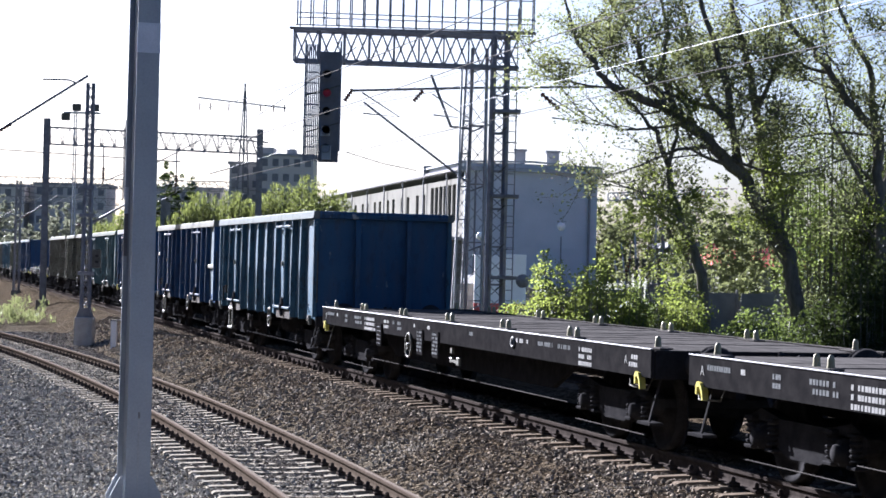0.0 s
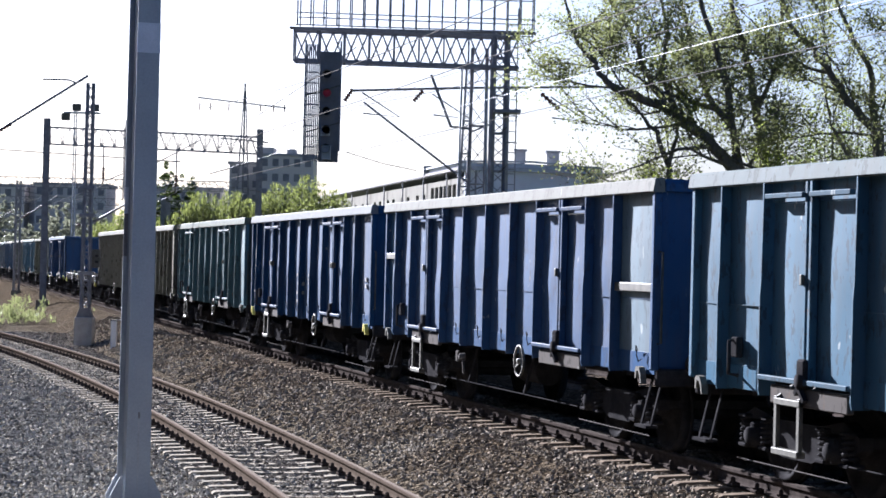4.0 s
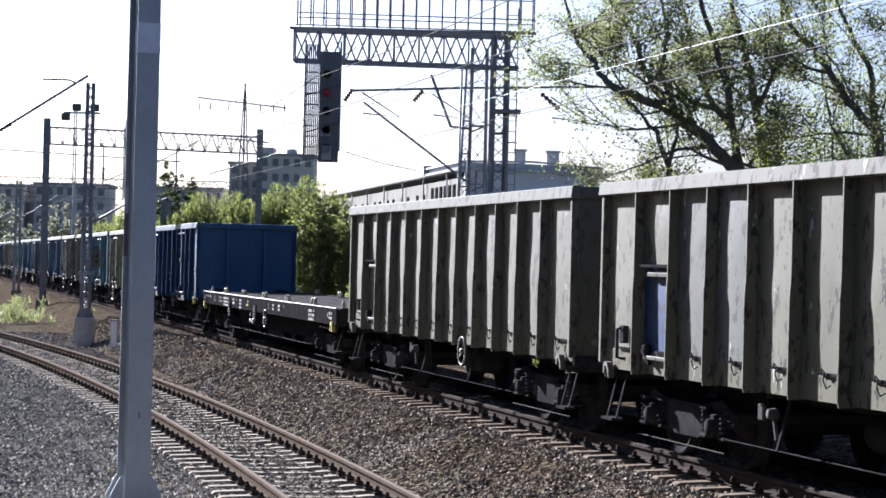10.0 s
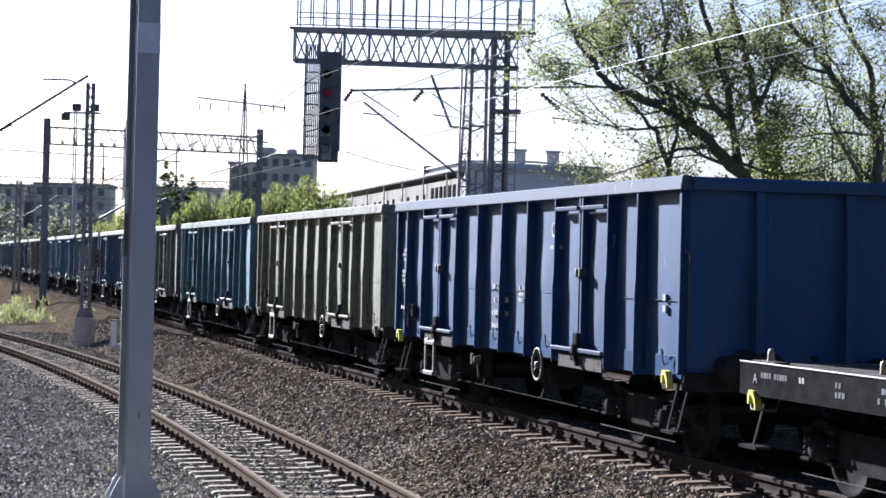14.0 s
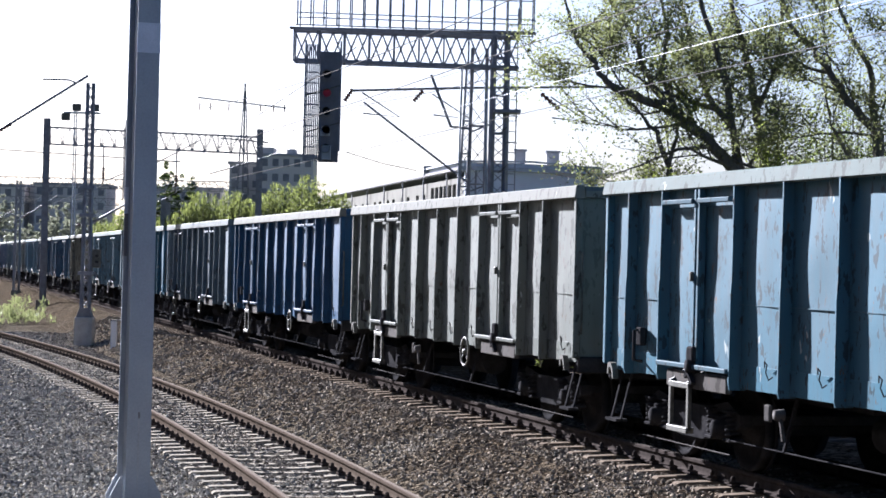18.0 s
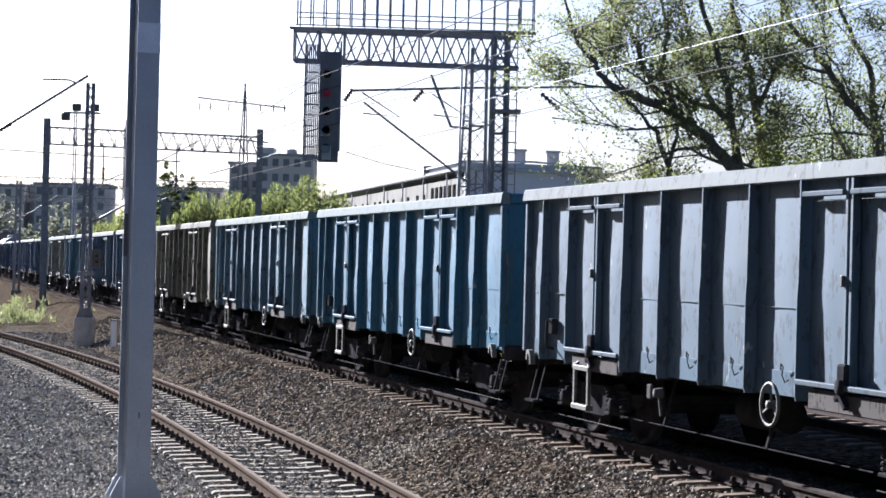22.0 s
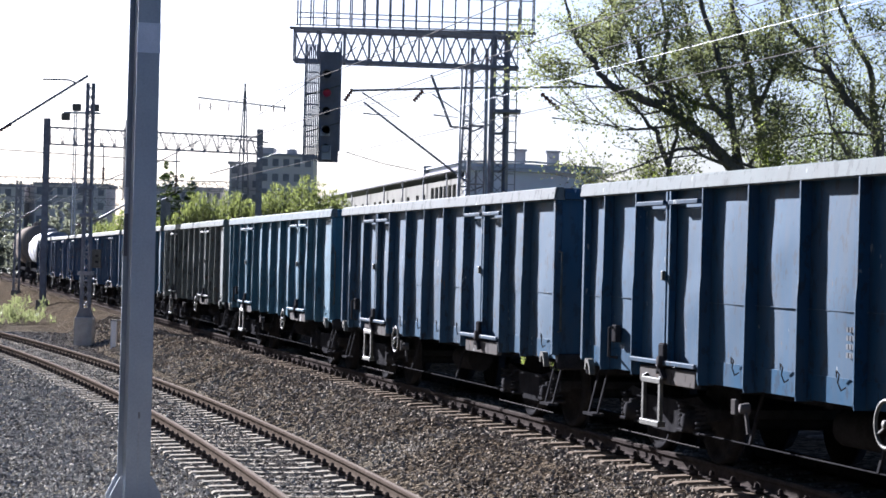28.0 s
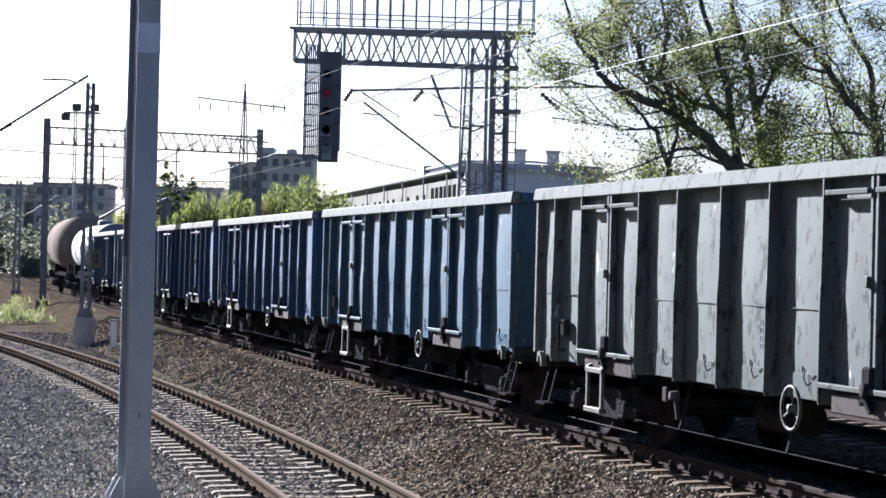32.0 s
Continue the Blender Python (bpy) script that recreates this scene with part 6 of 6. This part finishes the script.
def lane_fence():
    top = thing("fence", Matrix(), "low grey concrete panel fence behind the tracks", "fence")
    for i in range(22):
        x, y = -3.0 + i * 2.0, 99.0 - i * 0.9
        part("panel", Shape().box(x, x + 1.9, y, y + 0.08, -0.8, 1.15, 0.01), FENCE, top)
        part("post", Shape().box(x + 1.9, x + 2.0, y - 0.04, y + 0.12, -0.8, 1.3), FENCE, top)


lane_fence()


def street_lamps():
    for x, y, z in ((8.25, 148.0, 5.0), (2.6, 148.0, 4.2)):
        top = thing("lamp_post", Matrix.Translation((x, y, -0.75)), "thin lamp post with a white globe before the building", "lamp", "globe lamps")
        part("pole", Shape().tube([(0, 0, 0), (0, 0, z)], 0.05, 8), DARKSTEEL, top)
        part("globe", Shape().lathe([(0.3 * -math.cos(a * math.pi / 8), 0.3 * math.sin(a * math.pi / 8)) for a in range(9)], (0, 0, z + 0.7), (0, 0, 1), 14), WHITEPANEL, top)


street_lamps()


def substation():
    """Thin steel frames and posts to the side of the building."""
    top = thing("substation_frame", Matrix.Translation((12.0, 140.0, -0.75)), "cluster of thin steel substation posts and beams", "substation")
    rnd = random.Random(8)
    for i in range(16):
        x = 0.1 + i * 0.33
        part("post", Shape().beam((x, rnd.uniform(0, 9), 0), (x, rnd.uniform(0, 9), rnd.uniform(3.0, 6.2)), rnd.uniform(0.06, 0.14)), rnd.choice([GALV, LATTICE, DARKSTEEL]), top)
    for i in range(10):
        x = 0.4 + i * 0.5
        ins = Shape()
        insulator(ins, (x, rnd.uniform(0, 4), 2.2), (x, rnd.uniform(0, 4), 3.6), 0.14, 6)
        part("insulator", ins, rnd.choice([INSUL, WORNWHITE]), top)
    truss(top, (-1.0, 2, 7.4), (7.0, 2, 7.9), 0.5, GALV, 12, 0.07, 0.04)
    for x in (2.6, 4.6):
        lattice_mast(top, (x, 3, 0), 7.4, 0.6, 0.4, GALV, 12, 0.06, 0.03)
    part("tank_unit", Shape().box(1.5, 5.2, -2, 0, 0.2, 1.9, 0.05), LATTICE, top)


substation()


def parked_car(x, y, turn, mat):
    top = thing("parked_car", pose(x, y, -0.75, 0, 0, turn), "pale parked car half hidden by the shrubs", "car")
    prof = [(-2.1, 0.35), (2.1, 0.35), (2.15, 0.7), (1.9, 0.85), (1.0, 0.95), (0.5, 1.38), (-1.2, 1.42), (-1.9, 0.98), (-2.15, 0.9)]
    part("body", Shape().prism(prof, "y", -0.82, 0.82), mat, top)
    part("side_glass", Shape().prism([(-1.6, 0.97), (0.8, 0.97), (0.42, 1.32), (-1.15, 1.35)], "y", -0.83, 0.83), GLASS, top)
    for wx in (-1.3, 1.3):
        for s in (-1, 1):
            part("wheel", Shape().lathe([(-0.1, 0.0), (-0.1, 0.3), (0.1, 0.3), (0.1, 0.0)], (wx, s * 0.76, 0.3), (0, 1, 0), 16), UNDER, top)


parked_car(9.4, 92.0, 8, SILVER)
parked_car(12.6, 95.0, 4, BEIGE)


def far_roof():
    top = thing("far_house", Matrix.Translation((17.0, 130.0, -0.75)), "low house with a reddish roof behind the trees", "building")
    part("wall", Shape().box(0, 5, 0, 8, 0, 3.2), PLASTERDIM, top)
    part("roof", Shape().prism([(-0.4, 3.2), (8.4, 3.2), (4.0, 4.6)], "x", -0.4, 5.4), REDPANEL, top)
    shed = thing("long_shed", Matrix.Translation((18.0, 165.0, -0.75)), "long pale hall behind the trees", "building")
    part("wall", Shape().box(0, 40, 0, 20, 0, 4.6), PLASTERDIM, shed)
    part("roof", Shape().box(-0.5, 40.5, -0.5, 20.5, 4.6, 5.0), ROOFING, shed)
    for k in range(12):
        part("window", Shape().box(1.5 + 3.2 * k, 3.6 + 3.2 * k, -0.05, -0.004, 2.0, 3.8), GLASS, shed)


far_roof()


# ---------------------------------------------------------------- plants
def leaf_cloud(rng, centres, radii, per, size, flat=0.6, slim=0.32):
    """Small leaf blades round the centres, as one mesh."""
    cs = np.repeat(np.array(centres, float), per, 0)
    rs = np.repeat(np.array(radii, float), per)
    n = len(cs)
    d = rng.normal(size=(n, 3))
    d /= np.linalg.norm(d, axis=1)[:, None]
    pos = cs + d * (rs * rng.uniform(0.15, 1.0, n) ** 0.6)[:, None] * np.array([1, 1, 0.85])
    a = rng.normal(size=(n, 3))
    a[:, 2] *= flat
    a /= np.linalg.norm(a, axis=1)[:, None]
    b = np.cross(a, rng.normal(size=(n, 3)))
    b /= np.linalg.norm(b, axis=1)[:, None]
    ln = (size * rng.uniform(0.55, 1.4, n))[:, None]
    w = ln * slim
    v = np.stack([pos - a * ln * 0.5, pos + b * w, pos + a * ln * 0.5, pos - b * w], 1).reshape(-1, 3)
    f = np.arange(4 * n).reshape(-1, 4)
    return v, f


def leaf_mesh(name, v, f, mat):
    me = bpy.data.meshes.new(name)
    me.from_pydata(v.tolist(), [], f.tolist())
    me.materials.append(mat)
    return me


def grow(sh, rng, p, d, length, r, depth, tips, spread=0.55, lift=0.12, min_r=0.008):
    """One limb that wanders, thins and forks; its ends go into tips."""
    pts, q = [Vector(p)], Vector(p)
    d = Vector(d).normalized()
    n = 5
    for i in range(n):
        d = (d + Vector(rng.normal(size=3)) * 0.13 + Vector((0, 0, lift * 0.3))).normalized()
        q = q + d * (length / n)
        pts.append(q.copy())
    sh.tube(pts, r, 7 if r > 0.05 else 4, r * 0.55, caps=False)
    if depth <= 1:
        tips.extend([tuple(pts[k]) for k in (1, 2, 3, 4, 5)])
    if depth <= 0:
        return
    kids = 4
    for k in range(kids):
        i = 2 + k % 4 if k < kids - 1 else n
        nd = (d + Vector(rng.normal(size=3)) * spread + Vector((0, 0, lift))).normalized()
        grow(sh, rng, pts[i], nd, length * rng.uniform(0.55, 0.8), max(min_r, r * rng.uniform(0.4, 0.55)), depth - 1, tips, spread, lift, min_r)


def tree(base, limbs, label, seed, leaf, per=12, size=0.07, rad=0.30, ivy=None):
    """limbs: lists of points with the radius at both ends, then fork depth."""
    rng = np.random.default_rng(seed)
    top = thing("tree", Matrix(), label, "tree", "trees behind the train")
    sh, tips = Shape(), []
    for pts, r0, r1, depth, every in limbs:
        pts = [Vector(q) for q in pts]
        fine = []
        for i in range(len(pts) - 1):
            for k in range(4):
                fine.append(pts[i].lerp(pts[i + 1], k / 4) + Vector(rng.normal(size=3)) * r0 * 0.15)
        fine.append(pts[-1])
        sh.tube(fine, r0, 10, r1, caps=False)
        for i in range(2, len(fine)):
            if i % every:
                continue
            d = (fine[i] - fine[i - 1]).normalized()
            nd = (d * 0.5 + Vector(rng.normal(size=3)) * 0.8 + Vector((0, 0, 0.35))).normalized()
            rr = r0 + (r1 - r0) * i / len(fine)
            grow(sh, rng, fine[i], nd, rng.uniform(0.85, 1.8), max(0.014, rr * 0.32), depth + (rr > 0.045), tips)
        grow(sh, rng, fine[-1], (fine[-1] - fine[-2]), 0.9, r1, depth, tips)
    part("trunk", sh, BARK, top, "dark rough bark")
    v, f = leaf_cloud(rng, tips, [rad] * len(tips), per, size)
    part("crown", leaf_mesh("crown", v, f, leaf), None, top, "sparse young spring leaves")
    if ivy:
        cs, rs = [], []
        for (x, y, z), r, n in ivy:
            for _ in range(n):
                cs.append((x + rng.normal() * r, y + rng.normal() * r * 0.6, z + rng.normal() * r * 1.2))
                rs.append(0.3)
        v, f = leaf_cloud(rng, cs, rs, 44, 0.075)
        part("ivy", leaf_mesh("ivy", v, f, LEAF_BRIGHT), None, top, "bright climbing leaves round the stem")
    return top


tree((6.0, 48.0, -0.8),
     [([(6.1, 48, -0.85), (5.99, 48, 0.64), (5.91, 48, 1.82), (5.66, 48, 2.59), (5.39, 48, 3.16), (5.18, 48.1, 3.86), (5.1, 48.1, 4.37), (4.79, 48.0, 5.2), (4.5, 47.9, 5.5)], 0.155, 0.04, 1, 5),
      ([(5.25, 48, 3.67), (4.8, 47.8, 3.72), (4.34, 47.7, 3.86), (3.83, 47.7, 4.02)], 0.035, 0.012, 1, 4),
      ([(5.07, 48, 4.5), (5.28, 48.2, 5.15), (5.2, 48.2, 5.8)], 0.06, 0.025, 1, 3)],
     "slender tree with a curved dark trunk and fresh leaves", 21, LEAF_TREE, 9,
     ivy=[((5.3, 47.7, 3.3), 0.34, 26), ((5.75, 47.7, 3.9), 0.26, 14), ((4.5, 47.7, 3.1), 0.36, 20), ((5.1, 47.7, 2.3), 0.26, 10), ((5.35, 47.7, 1.2), 0.28, 22)])
tree((8.3, 48.5, -0.8),
     [([(8.6, 48.5, -0.85), (8.3, 48.5, 0.7), (7.96, 48.5, 2.47), (7.28, 48.4, 3.43), (6.74, 48.3, 4.3), (6.38, 48.2, 4.68), (5.79, 48.1, 5.18), (5.27, 48, 5.6), (4.81, 48, 5.84), (4.1, 47.9, 6.06), (3.71, 47.8, 6.25), (3.45, 47.7, 6.5), (3.10, 47.6, 6.93), (2.82, 47.5, 7.35), (2.66, 47.4, 7.9)], 0.20, 0.03, 1, 3),
      ([(5.27, 48, 5.6), (4.74, 48.1, 6.17), (4.47, 48.3, 6.7), (4.36, 48.5, 7.23), (4.08, 48.6, 7.68), (3.78, 48.7, 8.14)], 0.09, 0.03, 1, 3),
      ([(5.27, 48, 5.6), (4.87, 48.3, 6.58), (5.06, 48.6, 7.52), (4.87, 48.8, 8.45)], 0.07, 0.03, 1, 3),
      ([(6.74, 48.3, 4.3), (6.6, 48.2, 4.99), (6.46, 48.1, 5.82), (6.31, 48.0, 6.46), (6.1, 48.0, 7.22), (5.83, 48.0, 7.8), (5.65, 48.0, 8.4)], 0.11, 0.045, 1, 4),
      ([(6.53, 48.1, 5.37), (6.16, 48.3, 5.83), (5.89, 48.6, 6.36), (5.7, 48.8, 6.96), (5.55, 49.0, 7.7), (5.4, 49.2, 8.5)], 0.085, 0.035, 1, 4),
      ([(6.23, 48.3, 5.75), (5.58, 48.1, 5.95), (4.74, 47.9, 6.16), (4.2, 47.8, 6.5)], 0.06, 0.02, 1, 3),
      ([(7.55, 48.5, 3.0), (7.3, 48.7, 4.97), (7.14, 48.9, 5.9), (7.05, 49.0, 6.7), (6.82, 49.1, 7.5), (6.58, 49.2, 8.3)], 0.13, 0.06, 1, 4),
      ([(7.17, 48.8, 5.8), (7.6, 48.9, 6.8), (7.75, 49.0, 7.9), (7.68, 49.0, 8.7)], 0.06, 0.03, 1, 3),
      ([(6.08, 48.2, 4.93), (5.8, 48.1, 4.9), (5.28, 48, 4.83), (4.65, 47.9, 4.55), (4.08, 47.9, 4.31)], 0.06, 0.015, 1, 4)],
     "large leaning tree with spreading dark limbs and sparse leaves", 22, LEAF_TREE, 9,
     ivy=[((7.35, 48.2, 4.6), 0.34, 34), ((7.45, 48.2, 3.5), 0.36, 26), ((5.6, 47.8, 5.9), 0.2, 6), ((4.75, 47.8, 6.9), 0.26, 8)])
tree((10.3, 49.0, -0.8),
     [([(10.6, 49, -0.85), (10.42, 49, 0.1), (10.2, 49, 2.18), (10.07, 49, 4.15), (10.03, 49, 5.4), (9.3, 49, 6.1), (8.9, 49, 6.74), (8.48, 49, 7.26), (7.95, 49, 7.83), (7.67, 49, 8.55)], 0.16, 0.04, 1, 3),
      ([(10.07, 49, 4.5), (9.93, 49.2, 5.85), (9.87, 49.3, 6.9), (9.47, 49.4, 7.6), (9.15, 49.5, 8.3)], 0.10, 0.04, 1, 3),
      ([(10.05, 49, 5.3), (9.32, 49.3, 5.4), (8.67, 49.5, 5.35), (8.0, 49.6, 5.2)], 0.04, 0.015, 1, 3),
      ([(8.9, 49, 6.74), (8.36, 49.1, 6.86), (7.97, 49.2, 7.14)], 0.05, 0.02, 1, 3),
      ([(10.1, 49, 3.4), (9.5, 49.2, 4.6), (9.0, 49.4, 5.6), (8.8, 49.5, 6.6)], 0.06, 0.02, 1, 3),
      ([(10.1, 49, 3.8), (10.7, 49.2, 5.4), (10.9, 49.4, 7.2), (10.7, 49.4, 8.6)], 0.09, 0.03, 1, 3)],
     "dark many-limbed tree with thin leaves", 23, LEAF_TREE, 10,
     ivy=[((10.1, 48.6, 3.6), 0.2, 8)])


def shrub(x, y, w, h, label, seed, mat, n=60, per=120, size=0.068, z0=-0.8, deep=1.0, upright=False):
    """Many leafy shoots from one stool."""
    rng = np.random.default_rng(seed)
    top = thing("shrub", Matrix(), label, "shrub", "shrubs behind the train")
    sh, cs, rs = Shape(), [], []
    for i in range(n):
        a = rng.uniform(-1, 1)
        tx, ty = x + a * w / 2, y + rng.uniform(-deep, deep)
        hh = h * (1 - (0.25 if h > 5 else 0.55) * a * a) * (rng.uniform(0.72, 1.16) if upright else rng.uniform(0.6, 1.08))
        bx = x + a * w / 2 * 0.75
        sh.tube([(bx, ty, z0), ((bx + tx) / 2, ty, z0 + hh * 0.5), (tx, ty + rng.uniform(-0.2, 0.2), z0 + hh)], 0.018, 4, 0.006, caps=False)
        for f in (0.3, 0.42, 0.54, 0.64, 0.72, 0.8, 0.87, 0.94, 1.0) if upright else (0.35, 0.55, 0.72, 0.86, 0.97):
            if rng.uniform() < 0.85:
                cs.append((bx + (tx - bx) * f, ty, z0 + hh * f))
                rs.append(0.34 * (1.15 - 0.6 * f) * (h / 2.4) ** 0.4)
    part("woody_stool", sh, BARK, top)
    if upright:
        rs = [0.17] * len(rs)
    v, f = leaf_cloud(rng, cs, rs, per // 9 if upright else per // 5 + 8, size, 5.0 if upright else 0.6, 0.085 if upright else 0.32)
    part("leaves", leaf_mesh("leaves", v, f, mat), None, top, "dense young leaves")


shrub(2.45, 48.0, 1.3, 3.1, "bright green shrub with upright shoots beside the track", 31, LEAF_BRIGHT, 45)
shrub(3.55, 47.6, 2.2, 3.0, "bright green leafy shrub beside the track", 32, LEAF_BRIGHT, 110)
shrub(4.4, 47.4, 1.6, 2.4, "dark green rounded shrub beside the track", 33, LEAF_MID, 90)
shrub(5.4, 46.4, 1.1, 2.4, "light green shrub at the foot of a tree", 34, LEAF_BRIGHT, 50)
shrub(7.0, 46.2, 2.7, 2.0, "low green shrub under the trees", 35, LEAF_MID, 120)
# LEAF_DARK shrubs here bring the shade of this corner in their colour
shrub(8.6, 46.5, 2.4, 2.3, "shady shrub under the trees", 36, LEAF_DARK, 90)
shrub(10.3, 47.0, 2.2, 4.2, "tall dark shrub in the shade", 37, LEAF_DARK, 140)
shrub(1.7, 52.0, 0.9, 2.0, "small green shrub near the gantry foot", 38, LEAF_BRIGHT, 30)
shrub(9.3, 50.6, 2.6, 6.8, "tall shaded bush between the tree trunks", 41, LEAF_MID, 130)
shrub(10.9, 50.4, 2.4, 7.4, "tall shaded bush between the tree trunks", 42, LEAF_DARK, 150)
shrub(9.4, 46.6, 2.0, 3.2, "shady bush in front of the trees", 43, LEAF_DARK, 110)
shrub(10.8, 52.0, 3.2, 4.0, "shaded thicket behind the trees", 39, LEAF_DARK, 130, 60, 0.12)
for k in range(3):
    shrub(-3.4 + 1.1 * k, 86.0 + 0.6 * math.sin(k * 2.0), 1.6, 2.3 + 0.3 * math.sin(k * 1.7), "low green bush before the concrete fence", 240 + k, LEAF_BRIGHT, 50, 70, 0.10)
for k, (x, h) in enumerate(((-6.5, 6.0), (-5.2, 5.5), (-3.9, 4.8), (-2.6, 4.3), (-1.5, 3.6))):
    shrub(x, 100.0 + 0.8 * math.sin(k * 2.2), 2.0, h, "yellow-green bush standing before the industrial building", 290 + k, LEAF_HEDGE, 70, 60, 0.17, -0.75, 1.0)
for k in range(10):
    x = -6.7 - k * 1.55
    shrub(x, 128.0 + 2.0 * math.sin(k * 2.1), 3.6, 6.7 + 0.4 * math.sin(k * 1.7) - 0.36 * abs(k - 1.5), "fresh green thicket of young trees behind the train", 50 + k, LEAF_HEDGE, 230, 72, 0.30, -0.7, 1.2, True)
for k in range(9):
    x = -47.0 + k * 3.9
    shrub(x, 205.0 + 4 * math.sin(k * 1.3), 5.0, 4.3 + 0.9 * math.sin(k * 2.3), "distant bank of green trees", 70 + k, LEAF_HAZE, 50, 140, 0.24, -0.7, 2.0)
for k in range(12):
    shrub(-76.0 + k * 4.4, 300.0 + 6.0 * math.sin(k * 1.9), 6.5, 9.0 + 1.6 * math.sin(k * 2.6), "distant grey-green belt of trees below the apartment blocks", 170 + k, LEAF_HAZE, 45, 140, 0.34, -0.7, 3.0)
shrub(-37.6, 296.0, 6.0, 16.0, "lone dark tree standing before the apartment blocks", 185, LEAF_DARK, 60, 40, 0.5, -0.7, 2.0)
for k in range(9):
    shrub(12.5 + k * 4.0, 178.0 + 4.0 * math.sin(k * 2.4), 5.5, 8.6 + 1.2 * math.sin(k * 1.6), "distant green trees behind the substation", 200 + k, LEAF_TREE, 60, 80, 0.28, -0.7, 2.0)
for k in range(6):
    x = 14.5 + k * 4.2
    shrub(x, 112.0 + 5 * math.sin(k * 1.9), 5.0, 7.5 + 2.0 * math.sin(k * 1.1), "green trees behind the substation", 90 + k, LEAF_TREE, 60, 80, 0.24, -0.7, 2.0)


# added trees left of the view, never seen; they block skylight from the wagon sides
for k in range(16):
    y = -16.0 + k * 7.0
    shrub(-13.5 - 0.62 * max(0.0, y - 16.0) - 1.5 * math.sin(k * 1.7), y, 8.0, 13.5 + 2.0 * math.sin(k * 2.9), "unseen tall dark green trees added beside the line to cut skylight", 120 + k, LEAF_DARK, 90, 80, 0.7, -0.9, 3.0)
# lower unseen row added behind the camera, also to hold back skylight
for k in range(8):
    shrub(-16.0 + k * 6.5, -15.0 + 2.0 * math.sin(k * 2.2), 8.5, 6.5 + 1.5 * math.sin(k * 1.3), "unseen tall dark green trees added behind the camera to cut skylight", 150 + k, LEAF_DARK, 90, 80, 0.7, -0.9, 2.5)


def weeds():
    rng = np.random.default_rng(77)
    cs = [(-18.3 + rng.normal() * 1.0, 90.0 + rng.normal() * 2.5, -0.72 + abs(rng.normal()) * 0.34) for _ in range(85)]
    cs += [(-8.0 + rng.normal() * 0.8, 66.0 + rng.normal() * 2.0, -0.6) for _ in range(20)]
    v, f = leaf_cloud(rng, cs, [0.24] * len(cs), 18, 0.24, 4.0, 0.09)
    ob = new("weeds", leaf_mesh("weeds", v, f, LEAF_TREE))
    tagged(ob, "bright green weeds growing on the gravel", "weeds", kind="stuff")


weeds()

# ---------------------------------------------------------------- track pieces
lay_track("track_1", "train track of rusty rails on concrete sleepers in ballast", train_line, 0.0, 300, 120, -16.0, 240.0, 1.0, 110, tie=DUSTYSLEEPER)
lay_track("track_2", "curved siding of rusty rails on concrete sleepers", siding_at, SIDING_Z, 140, 110, 0.0, 90.0, 0.8, None, SIDINGSTEEL, SIDINGHEAD)
lay_track("track_3", "second track of rusty rails behind the train", second_line, 0.0, 0, 0, -16.0, 240.0, 2.0, 425, tie=DUSTYSLEEPER)
motions()
